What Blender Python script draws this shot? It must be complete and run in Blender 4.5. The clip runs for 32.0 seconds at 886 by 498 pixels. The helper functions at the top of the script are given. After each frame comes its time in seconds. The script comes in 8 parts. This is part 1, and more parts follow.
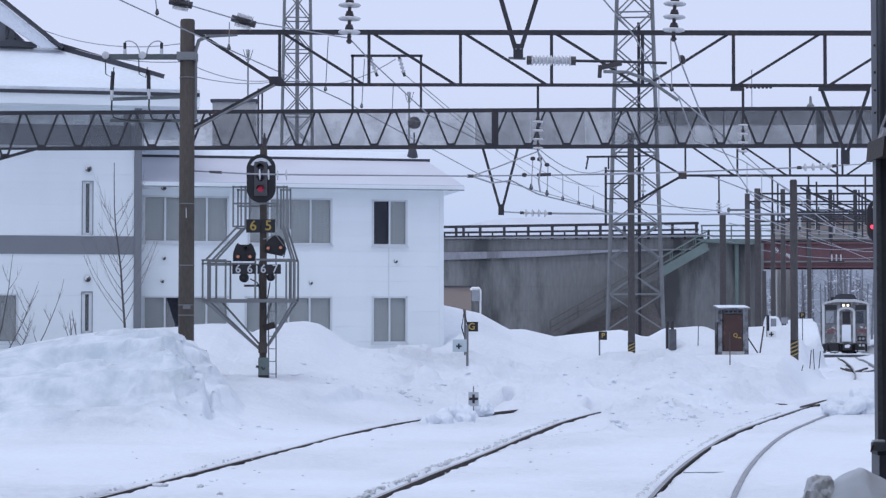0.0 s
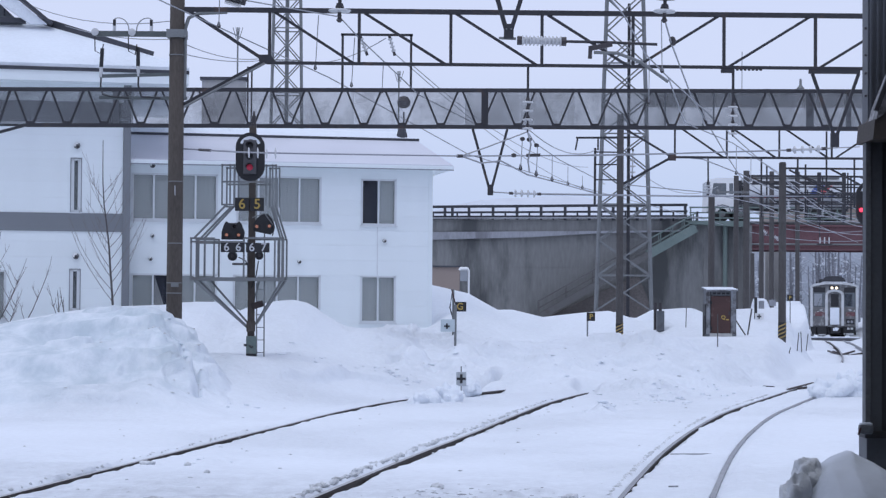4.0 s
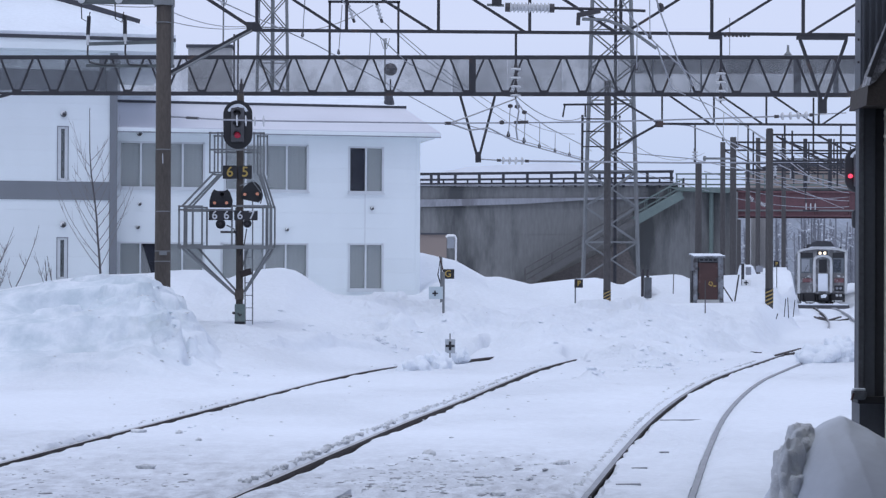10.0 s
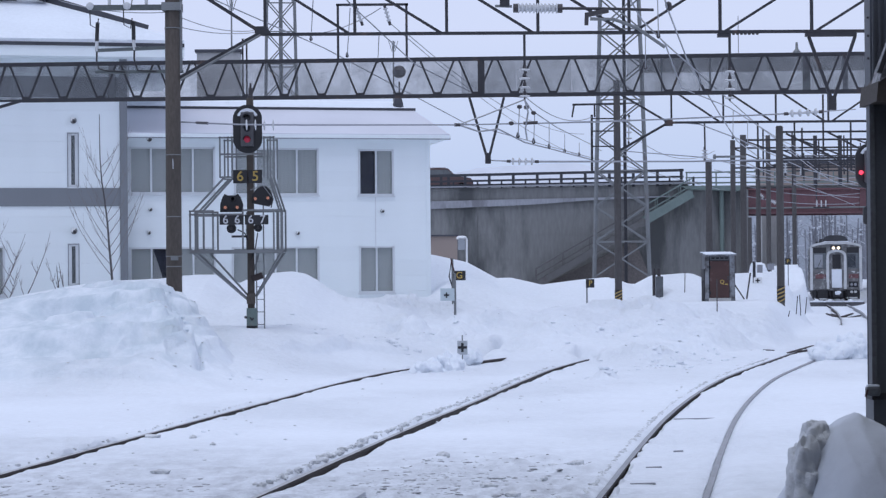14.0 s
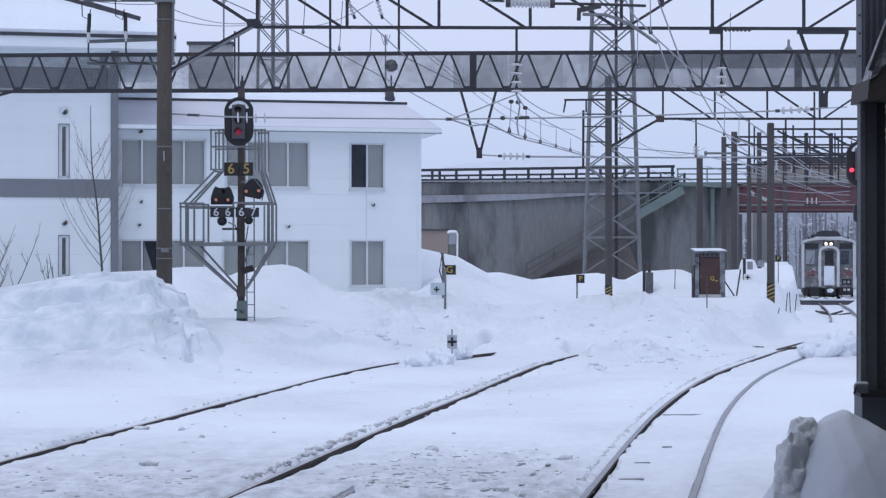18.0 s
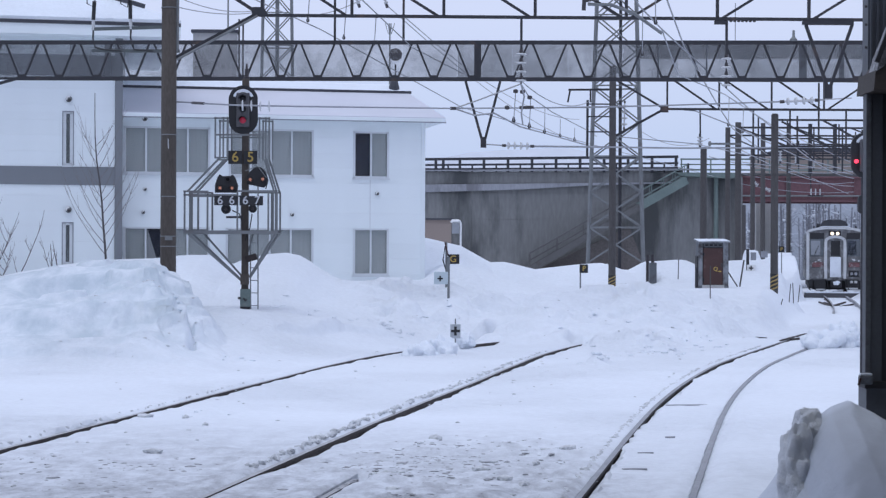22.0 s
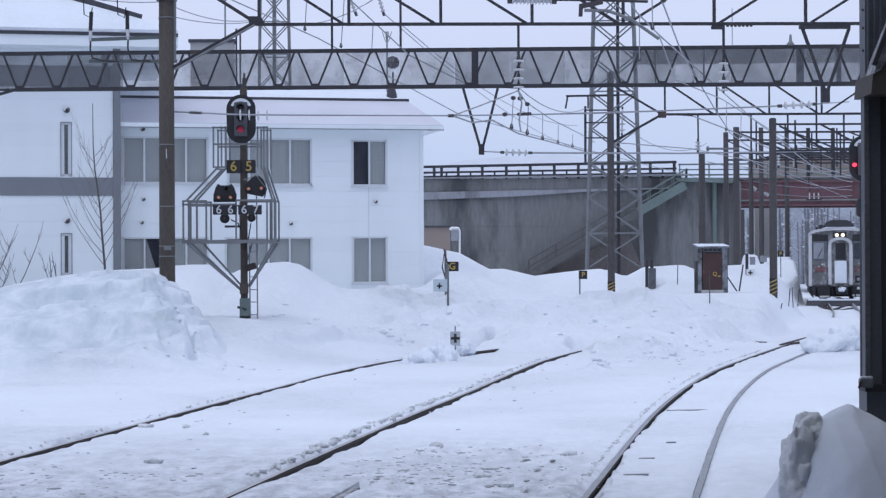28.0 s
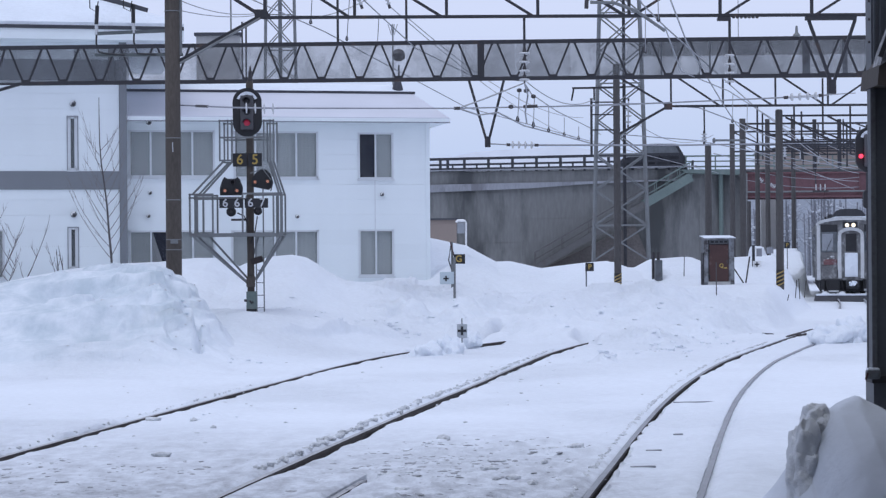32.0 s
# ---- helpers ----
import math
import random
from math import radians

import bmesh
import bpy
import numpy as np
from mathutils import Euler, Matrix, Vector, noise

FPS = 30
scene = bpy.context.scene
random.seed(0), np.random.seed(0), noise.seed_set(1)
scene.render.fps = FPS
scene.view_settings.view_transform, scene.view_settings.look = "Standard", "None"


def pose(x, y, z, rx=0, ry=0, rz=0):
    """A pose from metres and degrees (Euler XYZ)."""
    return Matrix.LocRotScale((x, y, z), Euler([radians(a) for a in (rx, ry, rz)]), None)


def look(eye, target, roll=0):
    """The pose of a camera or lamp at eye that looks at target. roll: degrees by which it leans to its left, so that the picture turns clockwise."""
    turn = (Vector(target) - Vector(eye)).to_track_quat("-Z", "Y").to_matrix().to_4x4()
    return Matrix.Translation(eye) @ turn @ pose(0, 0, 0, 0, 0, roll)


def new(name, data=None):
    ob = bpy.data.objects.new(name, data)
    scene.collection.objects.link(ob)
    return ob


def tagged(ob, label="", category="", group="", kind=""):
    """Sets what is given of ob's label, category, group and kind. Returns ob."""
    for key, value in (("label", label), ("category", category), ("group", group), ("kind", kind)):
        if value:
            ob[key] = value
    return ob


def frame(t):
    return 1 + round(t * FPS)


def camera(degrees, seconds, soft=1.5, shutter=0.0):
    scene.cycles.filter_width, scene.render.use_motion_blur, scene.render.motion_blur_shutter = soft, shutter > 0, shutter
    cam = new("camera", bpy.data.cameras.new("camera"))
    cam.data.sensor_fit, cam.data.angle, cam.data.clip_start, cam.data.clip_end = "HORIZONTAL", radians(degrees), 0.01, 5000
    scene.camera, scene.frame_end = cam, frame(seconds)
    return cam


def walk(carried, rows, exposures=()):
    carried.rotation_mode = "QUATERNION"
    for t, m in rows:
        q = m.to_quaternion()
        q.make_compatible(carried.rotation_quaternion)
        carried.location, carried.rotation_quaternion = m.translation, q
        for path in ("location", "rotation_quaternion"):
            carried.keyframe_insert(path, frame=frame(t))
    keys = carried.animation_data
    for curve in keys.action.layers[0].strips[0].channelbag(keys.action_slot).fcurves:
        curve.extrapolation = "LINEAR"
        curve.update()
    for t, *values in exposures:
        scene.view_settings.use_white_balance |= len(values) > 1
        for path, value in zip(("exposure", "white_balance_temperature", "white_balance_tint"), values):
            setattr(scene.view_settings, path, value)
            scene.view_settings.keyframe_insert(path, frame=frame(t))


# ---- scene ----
# ---- camera: held by hand on the platform, a long lens ----
cam = camera(26, 32.0, 1.3)
# seconds, x, y, z, degrees up, degrees to the right, lean
SWAY = (
    (0.0, 0.000, 0.000, 2.300, 2.091, 0.000, -0.002),
    (0.5, 0.005, 0.020, 2.305, 2.004, 0.087, -0.123),
    (1.0, 0.000, 0.012, 2.306, 1.942, 0.229, -0.254),
    (1.5, 0.007, 0.019, 2.302, 1.878, 0.280, -0.275),
    (2.0, -0.002, 0.019, 2.299, 1.816, 0.307, -0.332),
    (2.5, -0.005, 0.017, 2.299, 1.716, 0.315, -0.369),
    (3.0, -0.001, 0.021, 2.301, 1.643, 0.296, -0.403),
    (3.5, -0.007, 0.019, 2.302, 1.559, 0.318, -0.411),
    (5.5, -0.005, 0.022, 2.295, 1.279, 0.430, -0.436),
    (6.0, -0.010, 0.016, 2.302, 1.170, 0.392, -0.353),
    (6.5, 0.000, 0.014, 2.297, 1.094, 0.289, -0.303),
    (7.0, -0.006, 0.015, 2.306, 0.957, 0.264, -0.279),
    (7.5, -0.005, 0.017, 2.299, 0.827, 0.261, -0.311),
    (8.0, -0.017, 0.013, 2.301, 0.697, 0.231, -0.423),
    (8.5, -0.028, 0.014, 2.301, 0.575, 0.260, -0.506),
    (9.0, -0.048, 0.011, 2.295, 0.488, 0.354, -0.556),
    (9.5, -0.059, 0.006, 2.300, 0.486, 0.545, -0.436),
    (10.0, -0.076, 0.008, 2.301, 0.516, 0.788, -0.238),
    (10.5, -0.092, 0.004, 2.307, 0.575, 0.984, 0.048),
    (11.0, -0.092, 0.005, 2.300, 0.679, 1.034, 0.305),
    (11.5, -0.090, 0.003, 2.303, 0.810, 0.951, 0.435),
    (12.0, -0.093, 0.004, 2.304, 0.889, 0.809, 0.492),
    (12.5, -0.090, 0.001, 2.301, 0.940, 0.692, 0.518),
    (13.0, -0.088, -0.001, 2.298, 0.922, 0.560, 0.503),
    (13.5, -0.085, 0.005, 2.301, 0.802, 0.481, 0.524),
    (14.0, -0.086, 0.001, 2.301, 0.568, 0.471, 0.491),
    (14.5, -0.083, 0.003, 2.300, 0.328, 0.538, 0.442),
    (16.5, -0.081, 0.000, 2.303, 0.038, 0.585, 0.241),
    (17.0, -0.082, -0.000, 2.294, 0.203, 0.660, 0.147),
    (17.5, -0.083, -0.004, 2.301, 0.326, 0.749, 0.106),
    (18.0, -0.083, 0.000, 2.298, 0.398, 0.750, 0.026),
    (18.5, -0.092, -0.003, 2.300, 0.419, 0.706, -0.016),
    (19.0, -0.093, -0.006, 2.299, 0.322, 0.585, -0.063),
    (19.5, -0.092, -0.008, 2.301, 0.224, 0.505, -0.071),
    (20.0, -0.098, -0.009, 2.300, 0.065, 0.496, -0.097),
    (20.5, -0.097, -0.009, 2.297, -0.017, 0.521, -0.064),
    (21.0, -0.096, -0.008, 2.302, -0.041, 0.541, -0.084),
    (21.5, -0.093, -0.011, 2.299, 0.012, 0.583, -0.126),
    (22.0, -0.103, -0.011, 2.299, 0.075, 0.665, -0.258),
    (22.5, -0.105, -0.012, 2.301, -0.006, 0.754, -0.368),
    (23.0, -0.103, -0.012, 2.294, -0.110, 0.816, -0.359),
    (23.5, -0.107, -0.014, 2.300, -0.235, 0.823, -0.247),
    (24.0, -0.106, -0.012, 2.296, -0.221, 0.755, -0.108),
    (24.5, -0.106, -0.013, 2.296, -0.184, 0.639, 0.067),
    (26.5, -0.101, -0.019, 2.299, -0.246, 0.786, 0.294),
    (27.0, -0.102, -0.011, 2.295, -0.036, 0.823, 0.311),
    (27.5, -0.104, -0.014, 2.296, 0.171, 0.791, 0.279),
    (28.0, -0.103, -0.010, 2.295, 0.300, 0.693, 0.273),
    (28.5, -0.106, -0.005, 2.297, 0.286, 0.638, 0.224),
    (29.0, -0.104, -0.010, 2.295, 0.150, 0.668, 0.293),
    (29.5, -0.106, -0.015, 2.300, -0.047, 0.748, 0.357),
    (30.0, -0.105, -0.019, 2.301, -0.195, 0.798, 0.453),
    (30.5, -0.098, -0.015, 2.295, -0.188, 0.752, 0.505),
    (31.0, -0.103, -0.018, 2.295, -0.088, 0.595, 0.540),
    (31.5, -0.096, -0.020, 2.300, -0.016, 0.496, 0.531),
    (32.0, -0.105, -0.021, 2.298, 0.077, 0.501, 0.448),
)
walk(cam, [(t, pose(x, y, z, 90 + up, 0, -right) @ pose(0, 0, 0, 0, 0, -lean)) for t, x, y, z, up, right, lean in SWAY],
     exposures=[(0.0, 0.0), (32.0, 0.0)])

# ---- overcast winter daylight ----
SUN_UP, SUN_ROUND = 72.0, 215.0
world = bpy.data.worlds.new("winter_sky")
scene.world = world
world.use_nodes = True
wn, wl = world.node_tree.nodes, world.node_tree.links
wn.clear()
sky = wn.new("ShaderNodeTexSky")
sky.sky_type = "NISHITA"
sky.sun_disc = False
sky.sun_elevation, sky.sun_rotation = radians(SUN_UP), radians(SUN_ROUND)
sky.air_density, sky.dust_density, sky.ozone_density = 1.0, 2.0, 1.0
dim = wn.new("ShaderNodeMixRGB")
dim.blend_type = "MULTIPLY"
dim.inputs[0].default_value = 1.0
dim.inputs[2].default_value = (0.10, 0.10, 0.10, 1)
cloud = wn.new("ShaderNodeMixRGB")
cloud.inputs[0].default_value = 0.85
cloud.inputs[2].default_value = (0.635, 0.738, 1.02, 1)
bg = wn.new("ShaderNodeBackground")
bg.inputs[1].default_value = 1.0
wo = wn.new("ShaderNodeOutputWorld")
tcw = wn.new("ShaderNodeTexCoord")
sep = wn.new("ShaderNodeSeparateXYZ")
up = wn.new("ShaderNodeMapRange")
up.inputs[1].default_value, up.inputs[2].default_value = 0.03, 0.125
veil = wn.new("ShaderNodeMixRGB")
veil.inputs[1].default_value, veil.inputs[2].default_value = (0.545, 0.67, 0.97, 1), (0.705, 0.778, 1.045, 1)
wl.new(tcw.outputs["Generated"], sep.inputs[0])
wl.new(sep.outputs[2], up.inputs[0])
wl.new(up.outputs[0], veil.inputs[0])
wl.new(veil.outputs[0], cloud.inputs[2])
wl.new(sky.outputs[0], dim.inputs[1])
wl.new(dim.outputs[0], cloud.inputs[1])
wl.new(cloud.outputs[0], bg.inputs[0])
wl.new(bg.outputs[0], wo.inputs[0])
sun = new("sun", bpy.data.lights.new("sun", "SUN"))
sun.data.energy, sun.data.angle, sun.data.color = 0.80, radians(45), (0.88, 0.95, 1.0)
a, e = radians(SUN_ROUND), radians(SUN_UP)
sun.matrix_world = look((math.sin(a) * math.cos(e) * 90, math.cos(a) * math.cos(e) * 90, math.sin(e) * 90), (0, 0, 0))


# ---- materials ----
def mat(name, color, rough=0.6, metal=0.0, var=0.12, scale=3.0, fine=40.0, bump=0.1, dirt=None, dirt_amount=0.0, dirt_scale=1.0, stretch=(1, 1, 1), spec=0.5, per_piece=0.0):
    m = bpy.data.materials.new(name)
    m.use_nodes = True
    n, k = m.node_tree.nodes, m.node_tree.links
    p = n["Principled BSDF"]
    p.inputs["Metallic"].default_value = metal
    p.inputs["Specular IOR Level"].default_value = spec
    tc = n.new("ShaderNodeTexCoord")
    mp = n.new("ShaderNodeMapping")
    mp.inputs["Scale"].default_value = stretch
    k.new(tc.outputs["Object"], mp.inputs["Vector"])
    big = n.new("ShaderNodeTexNoise")
    big.inputs["Scale"].default_value, big.inputs["Detail"].default_value = scale, 5
    small = n.new("ShaderNodeTexNoise")
    small.inputs["Scale"].default_value, small.inputs["Detail"].default_value = fine, 4
    k.new(mp.outputs[0], big.inputs["Vector"])
    k.new(mp.outputs[0], small.inputs["Vector"])
    mixf = n.new("ShaderNodeMath")
    mixf.operation = "ADD"
    k.new(big.outputs[0], mixf.inputs[0])
    k.new(small.outputs[0], mixf.inputs[1])
    ramp = n.new("ShaderNodeMapRange")
    ramp.inputs[1].default_value, ramp.inputs[2].default_value = 0.7, 1.3
    ramp.inputs[3].default_value, ramp.inputs[4].default_value = 1 - var, 1 + var
    k.new(mixf.outputs[0], ramp.inputs[0])
    mul = n.new("ShaderNodeMixRGB")
    mul.blend_type = "MULTIPLY"
    mul.inputs[0].default_value = 1
    mul.inputs[1].default_value = (*color, 1)
    k.new(ramp.outputs[0], mul.inputs[2])
    out = mul.outputs[0]
    if per_piece:
        info = n.new("ShaderNodeObjectInfo")
        r2 = n.new("ShaderNodeMapRange")
        r2.inputs[3].default_value, r2.inputs[4].default_value = 1 - per_piece, 1 + per_piece
        k.new(info.outputs["Random"], r2.inputs[0])
        m2 = n.new("ShaderNodeMixRGB")
        m2.blend_type = "MULTIPLY"
        m2.inputs[0].default_value = 1
        k.new(out, m2.inputs[1])
        k.new(r2.outputs[0], m2.inputs[2])
        out = m2.outputs[0]
    if dirt:
        dn = n.new("ShaderNodeTexNoise")
        dn.inputs["Scale"].default_value, dn.inputs["Detail"].default_value, dn.inputs["Roughness"].default_value = dirt_scale, 8, 0.65
        k.new(mp.outputs[0], dn.inputs["Vector"])
        dr = n.new("ShaderNodeMapRange")
        dr.inputs[1].default_value, dr.inputs[2].default_value = 0.66 - dirt_amount * 0.4, 0.72 - dirt_amount * 0.2
        k.new(dn.outputs[0], dr.inputs[0])
        dm = n.new("ShaderNodeMixRGB")
        k.new(dr.outputs[0], dm.inputs[0])
        k.new(out, dm.inputs[1])
        dm.inputs[2].default_value = (*dirt, 1)
        out = dm.outputs[0]
    k.new(out, p.inputs["Base Color"])
    rr = n.new("ShaderNodeMapRange")
    rr.inputs[3].default_value, rr.inputs[4].default_value = max(rough - 0.1, 0.02), min(rough + 0.1, 1)
    k.new(big.outputs[0], rr.inputs[0])
    k.new(rr.outputs[0], p.inputs["Roughness"])
    if bump:
        b = n.new("ShaderNodeBump")
        b.inputs["Strength"].default_value, b.inputs["Distance"].default_value = bump, 0.02
        k.new(small.outputs[0], b.inputs["Height"])
        k.new(b.outputs[0], p.inputs["Normal"])
    return m


def glow(name, color, strength):
    m = bpy.data.materials.new(name)
    m.use_nodes = True
    p = m.node_tree.nodes["Principled BSDF"]
    p.inputs["Base Color"].default_value = (*color, 1)
    p.inputs["Emission Color"].default_value = (*color, 1)
    p.inputs["Emission Strength"].default_value = strength
    return m


def pane(name, tint, clear, rough=0.05):
    """A see-through sheet: part clear, part tinted gloss."""
    m = bpy.data.materials.new(name)
    m.use_nodes = True
    n, k = m.node_tree.nodes, m.node_tree.links
    p = n["Principled BSDF"]
    p.inputs["Base Color"].default_value = (*tint, 1)
    p.inputs["Roughness"].default_value = rough
    tr = n.new("ShaderNodeBsdfTransparent")
    mx = n.new("ShaderNodeMixShader")
    mx.inputs[0].default_value = 1 - clear
    k.new(tr.outputs[0], mx.inputs[1])
    k.new(p.outputs[0], mx.inputs[2])
    k.new(mx.outputs[0], n["Material Output"].inputs[0])
    return m


def snow_mat(name, color, flecks=0.35, trodden=False):
    m = mat(name, color, 0.75, 0, 0.04, 0.35, 9.0, 0.22, spec=0.25)
    n, k = m.node_tree.nodes, m.node_tree.links
    p = n["Principled BSDF"]
    p.inputs["Subsurface Weight"].default_value = 0.0
    tc = n["Texture Coordinate"]
    # second, broader relief and scattered grime
    w = n.new("ShaderNodeTexNoise")
    w.inputs["Scale"].default_value, w.inputs["Detail"].default_value, w.inputs["Roughness"].default_value = 1.6, 8, 0.62
    k.new(tc.outputs["Object"], w.inputs["Vector"])
    old = p.inputs["Normal"].links[0].from_node
    b = n.new("ShaderNodeBump")
    b.inputs["Strength"].default_value, b.inputs["Distance"].default_value = 0.8, 0.30
    patch = n.new("ShaderNodeTexNoise")
    patch.inputs["Scale"].default_value, patch.inputs["Detail"].default_value = 0.22, 3
    k.new(tc.outputs["Object"], patch.inputs["Vector"])
    pr = n.new("ShaderNodeMapRange")
    pr.inputs[1].default_value, pr.inputs[2].default_value, pr.inputs[3].default_value = 0.42, 0.62, 0.12
    k.new(patch.outputs[0], pr.inputs[0])
    hm = n.new("ShaderNodeMath")
    hm.operation = "MULTIPLY"
    k.new(w.outputs[0], hm.inputs[0])
    k.new(pr.outputs[0], hm.inputs[1])
    k.new(hm.outputs[0], b.inputs["Height"])
    k.new(old.outputs[0], b.inputs["Normal"])
    k.new(b.outputs[0], p.inputs["Normal"])
    g = n.new("ShaderNodeTexNoise")
    g.inputs["Scale"].default_value, g.inputs["Detail"].default_value, g.inputs["Roughness"].default_value = 2.3, 10, 0.75
    k.new(tc.outputs["Object"], g.inputs["Vector"])
    r = n.new("ShaderNodeMapRange")
    r.inputs[1].default_value, r.inputs[2].default_value, r.inputs[4].default_value = 0.62, 0.78, flecks
    k.new(g.outputs[0], r.inputs[0])
    mx = n.new("ShaderNodeMixRGB")
    base = p.inputs["Base Color"].links[0].from_socket
    k.new(r.outputs[0], mx.inputs[0])
    k.new(base, mx.inputs[1])
    mx.inputs[2].default_value = (0.46, 0.47, 0.49, 1)
    out = mx.outputs[0]
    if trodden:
        # the walked-over crossing in flat grey streaks, plus platform shade painted in
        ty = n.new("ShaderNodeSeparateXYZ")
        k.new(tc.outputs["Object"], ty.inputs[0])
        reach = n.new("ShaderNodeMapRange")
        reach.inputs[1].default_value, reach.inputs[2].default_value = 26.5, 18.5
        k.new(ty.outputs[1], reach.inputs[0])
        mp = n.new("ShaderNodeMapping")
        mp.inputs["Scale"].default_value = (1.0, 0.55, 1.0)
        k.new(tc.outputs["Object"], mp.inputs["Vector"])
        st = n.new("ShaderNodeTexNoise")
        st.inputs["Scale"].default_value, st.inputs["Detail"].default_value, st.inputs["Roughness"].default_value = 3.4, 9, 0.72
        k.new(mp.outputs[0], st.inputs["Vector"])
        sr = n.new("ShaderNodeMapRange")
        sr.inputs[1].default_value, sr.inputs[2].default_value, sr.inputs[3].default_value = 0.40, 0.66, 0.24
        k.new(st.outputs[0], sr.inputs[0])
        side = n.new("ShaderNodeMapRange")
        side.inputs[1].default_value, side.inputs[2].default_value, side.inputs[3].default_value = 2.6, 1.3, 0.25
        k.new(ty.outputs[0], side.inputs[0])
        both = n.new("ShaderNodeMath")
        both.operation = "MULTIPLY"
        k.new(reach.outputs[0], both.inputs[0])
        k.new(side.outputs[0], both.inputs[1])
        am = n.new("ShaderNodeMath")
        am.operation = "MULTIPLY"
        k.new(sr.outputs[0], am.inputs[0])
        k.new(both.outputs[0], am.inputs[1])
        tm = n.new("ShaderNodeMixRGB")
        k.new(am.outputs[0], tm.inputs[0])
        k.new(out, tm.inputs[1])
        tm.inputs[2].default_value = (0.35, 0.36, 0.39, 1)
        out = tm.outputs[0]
        # older bluish snow on the ploughed mound, with its shading painted in
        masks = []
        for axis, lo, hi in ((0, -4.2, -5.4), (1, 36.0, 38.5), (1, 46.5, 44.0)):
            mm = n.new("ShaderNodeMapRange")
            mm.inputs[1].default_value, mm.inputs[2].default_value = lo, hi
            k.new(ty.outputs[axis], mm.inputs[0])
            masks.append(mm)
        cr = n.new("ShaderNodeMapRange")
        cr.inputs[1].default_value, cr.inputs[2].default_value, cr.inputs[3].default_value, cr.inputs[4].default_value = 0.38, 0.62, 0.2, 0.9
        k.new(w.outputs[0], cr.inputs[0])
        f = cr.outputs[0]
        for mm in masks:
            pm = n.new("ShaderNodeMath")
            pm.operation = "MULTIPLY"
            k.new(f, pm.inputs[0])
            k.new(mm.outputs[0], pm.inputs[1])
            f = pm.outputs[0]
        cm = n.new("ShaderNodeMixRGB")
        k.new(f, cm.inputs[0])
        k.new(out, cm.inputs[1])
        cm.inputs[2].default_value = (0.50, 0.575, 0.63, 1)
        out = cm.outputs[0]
    k.new(out, p.inputs["Base Color"])
    return m


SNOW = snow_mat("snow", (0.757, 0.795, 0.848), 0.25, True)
CLEAN_SNOW = snow_mat("fresh_snow", (0.76, 0.805, 0.865), 0.06)
GRIME_SNOW = snow_mat("grimy_snow", (0.63, 0.67, 0.735), 0.45)
OLD_SNOW = snow_mat("old_grimy_snow", (0.64, 0.665, 0.70), 0.6)
FLAKE = mat("grey_ice_flake", (0.31, 0.32, 0.34), 0.6, 0, 0.35, 4, 30, 0.3)
CLOD = mat("ice_clod", (0.56, 0.58, 0.605), 0.5, 0, 0.3, 4, 30, 0.4)
RUST = mat("rail_rust", (0.036, 0.026, 0.025), 0.7, 0.1, 0.35, 5, 60, 0.3)
RAILTOP = mat("worn_rail_head", (0.42, 0.42, 0.435), 0.5, 0.2, 0.2, 5, 60, 0.1)
SIDING = mat("white_siding", (0.815, 0.870, 0.895), 0.55, 0, 0.04, 0.7, 90, 0.05, stretch=(1, 1, 0.25), per_piece=0.015)
GREY_TRIM = mat("blue_grey_trim", (0.205, 0.22, 0.243), 0.55, 0, 0.06, 1, 60, 0.05)
ALU = mat("window_aluminium", (0.66, 0.69, 0.72), 0.45, 0.15, 0.08, 3, 80, 0.03)
CURTAIN = mat("pale_curtain", (0.76, 0.78, 0.76), 0.9, 0, 0.06, 1.2, 12, 0.05, stretch=(3, 3, 0.3))
# dark board colour stands in for the unlit room behind a window
DIM = mat("painted_dim_room", (0.10, 0.095, 0.10), 0.9, 0, 0.3, 1, 8, 0)
# pale tint stands in for sky and snow mirrored in the panes
GLASS = pane("window_glass", (0.30, 0.335, 0.35), 0.68)
# dark tint stands in for the unlit inside at uncurtained panes
DARK_GLASS = pane("dark_window_glass", (0.05, 0.06, 0.09), 0.75)
ROOF_METAL = mat("frosted_roof_metal", (0.60, 0.61, 0.67), 0.5, 0.1, 0.06, 0.6, 30, 0.06)
DARK_EDGE = mat("dark_flashing", (0.055, 0.058, 0.072), 0.5, 0.2, 0.2, 2, 40, 0.1)
CONC_POLE = mat("weathered_concrete_pole", (0.078, 0.066, 0.058), 0.85, 0, 0.28, 1.2, 25, 0.25, (0.06, 0.05, 0.045), 0.35, 0.9, (1, 1, 0.3))
STEEL = mat("dark_gantry_steel", (0.031, 0.031, 0.038), 0.6, 0.15, 0.25, 2, 30, 0.15, (0.075, 0.052, 0.046), 0.2, 1.5)
GALV = mat("galvanised_steel", (0.185, 0.196, 0.204), 0.55, 0.3, 0.15, 2, 40, 0.1, (0.16, 0.15, 0.15), 0.2, 1.2)
WIRE = mat("weathered_wire", (0.30, 0.31, 0.34), 0.5, 0.5, 0.1, 3, 30, 0)
PORCELAIN = mat("porcelain", (0.52, 0.53, 0.55), 0.25, 0, 0.08, 6, 40, 0.02)
CAP = mat("dark_fitting", (0.06, 0.055, 0.06), 0.5, 0.4, 0.2, 6, 40, 0.1)
BLACK = mat("matt_black", (0.018, 0.018, 0.022), 0.6, 0, 0.2, 5, 40, 0.05)
YELLOW = mat("yellow_paint", (0.46, 0.32, 0.08), 0.6, 0, 0.08, 5, 40, 0.02)
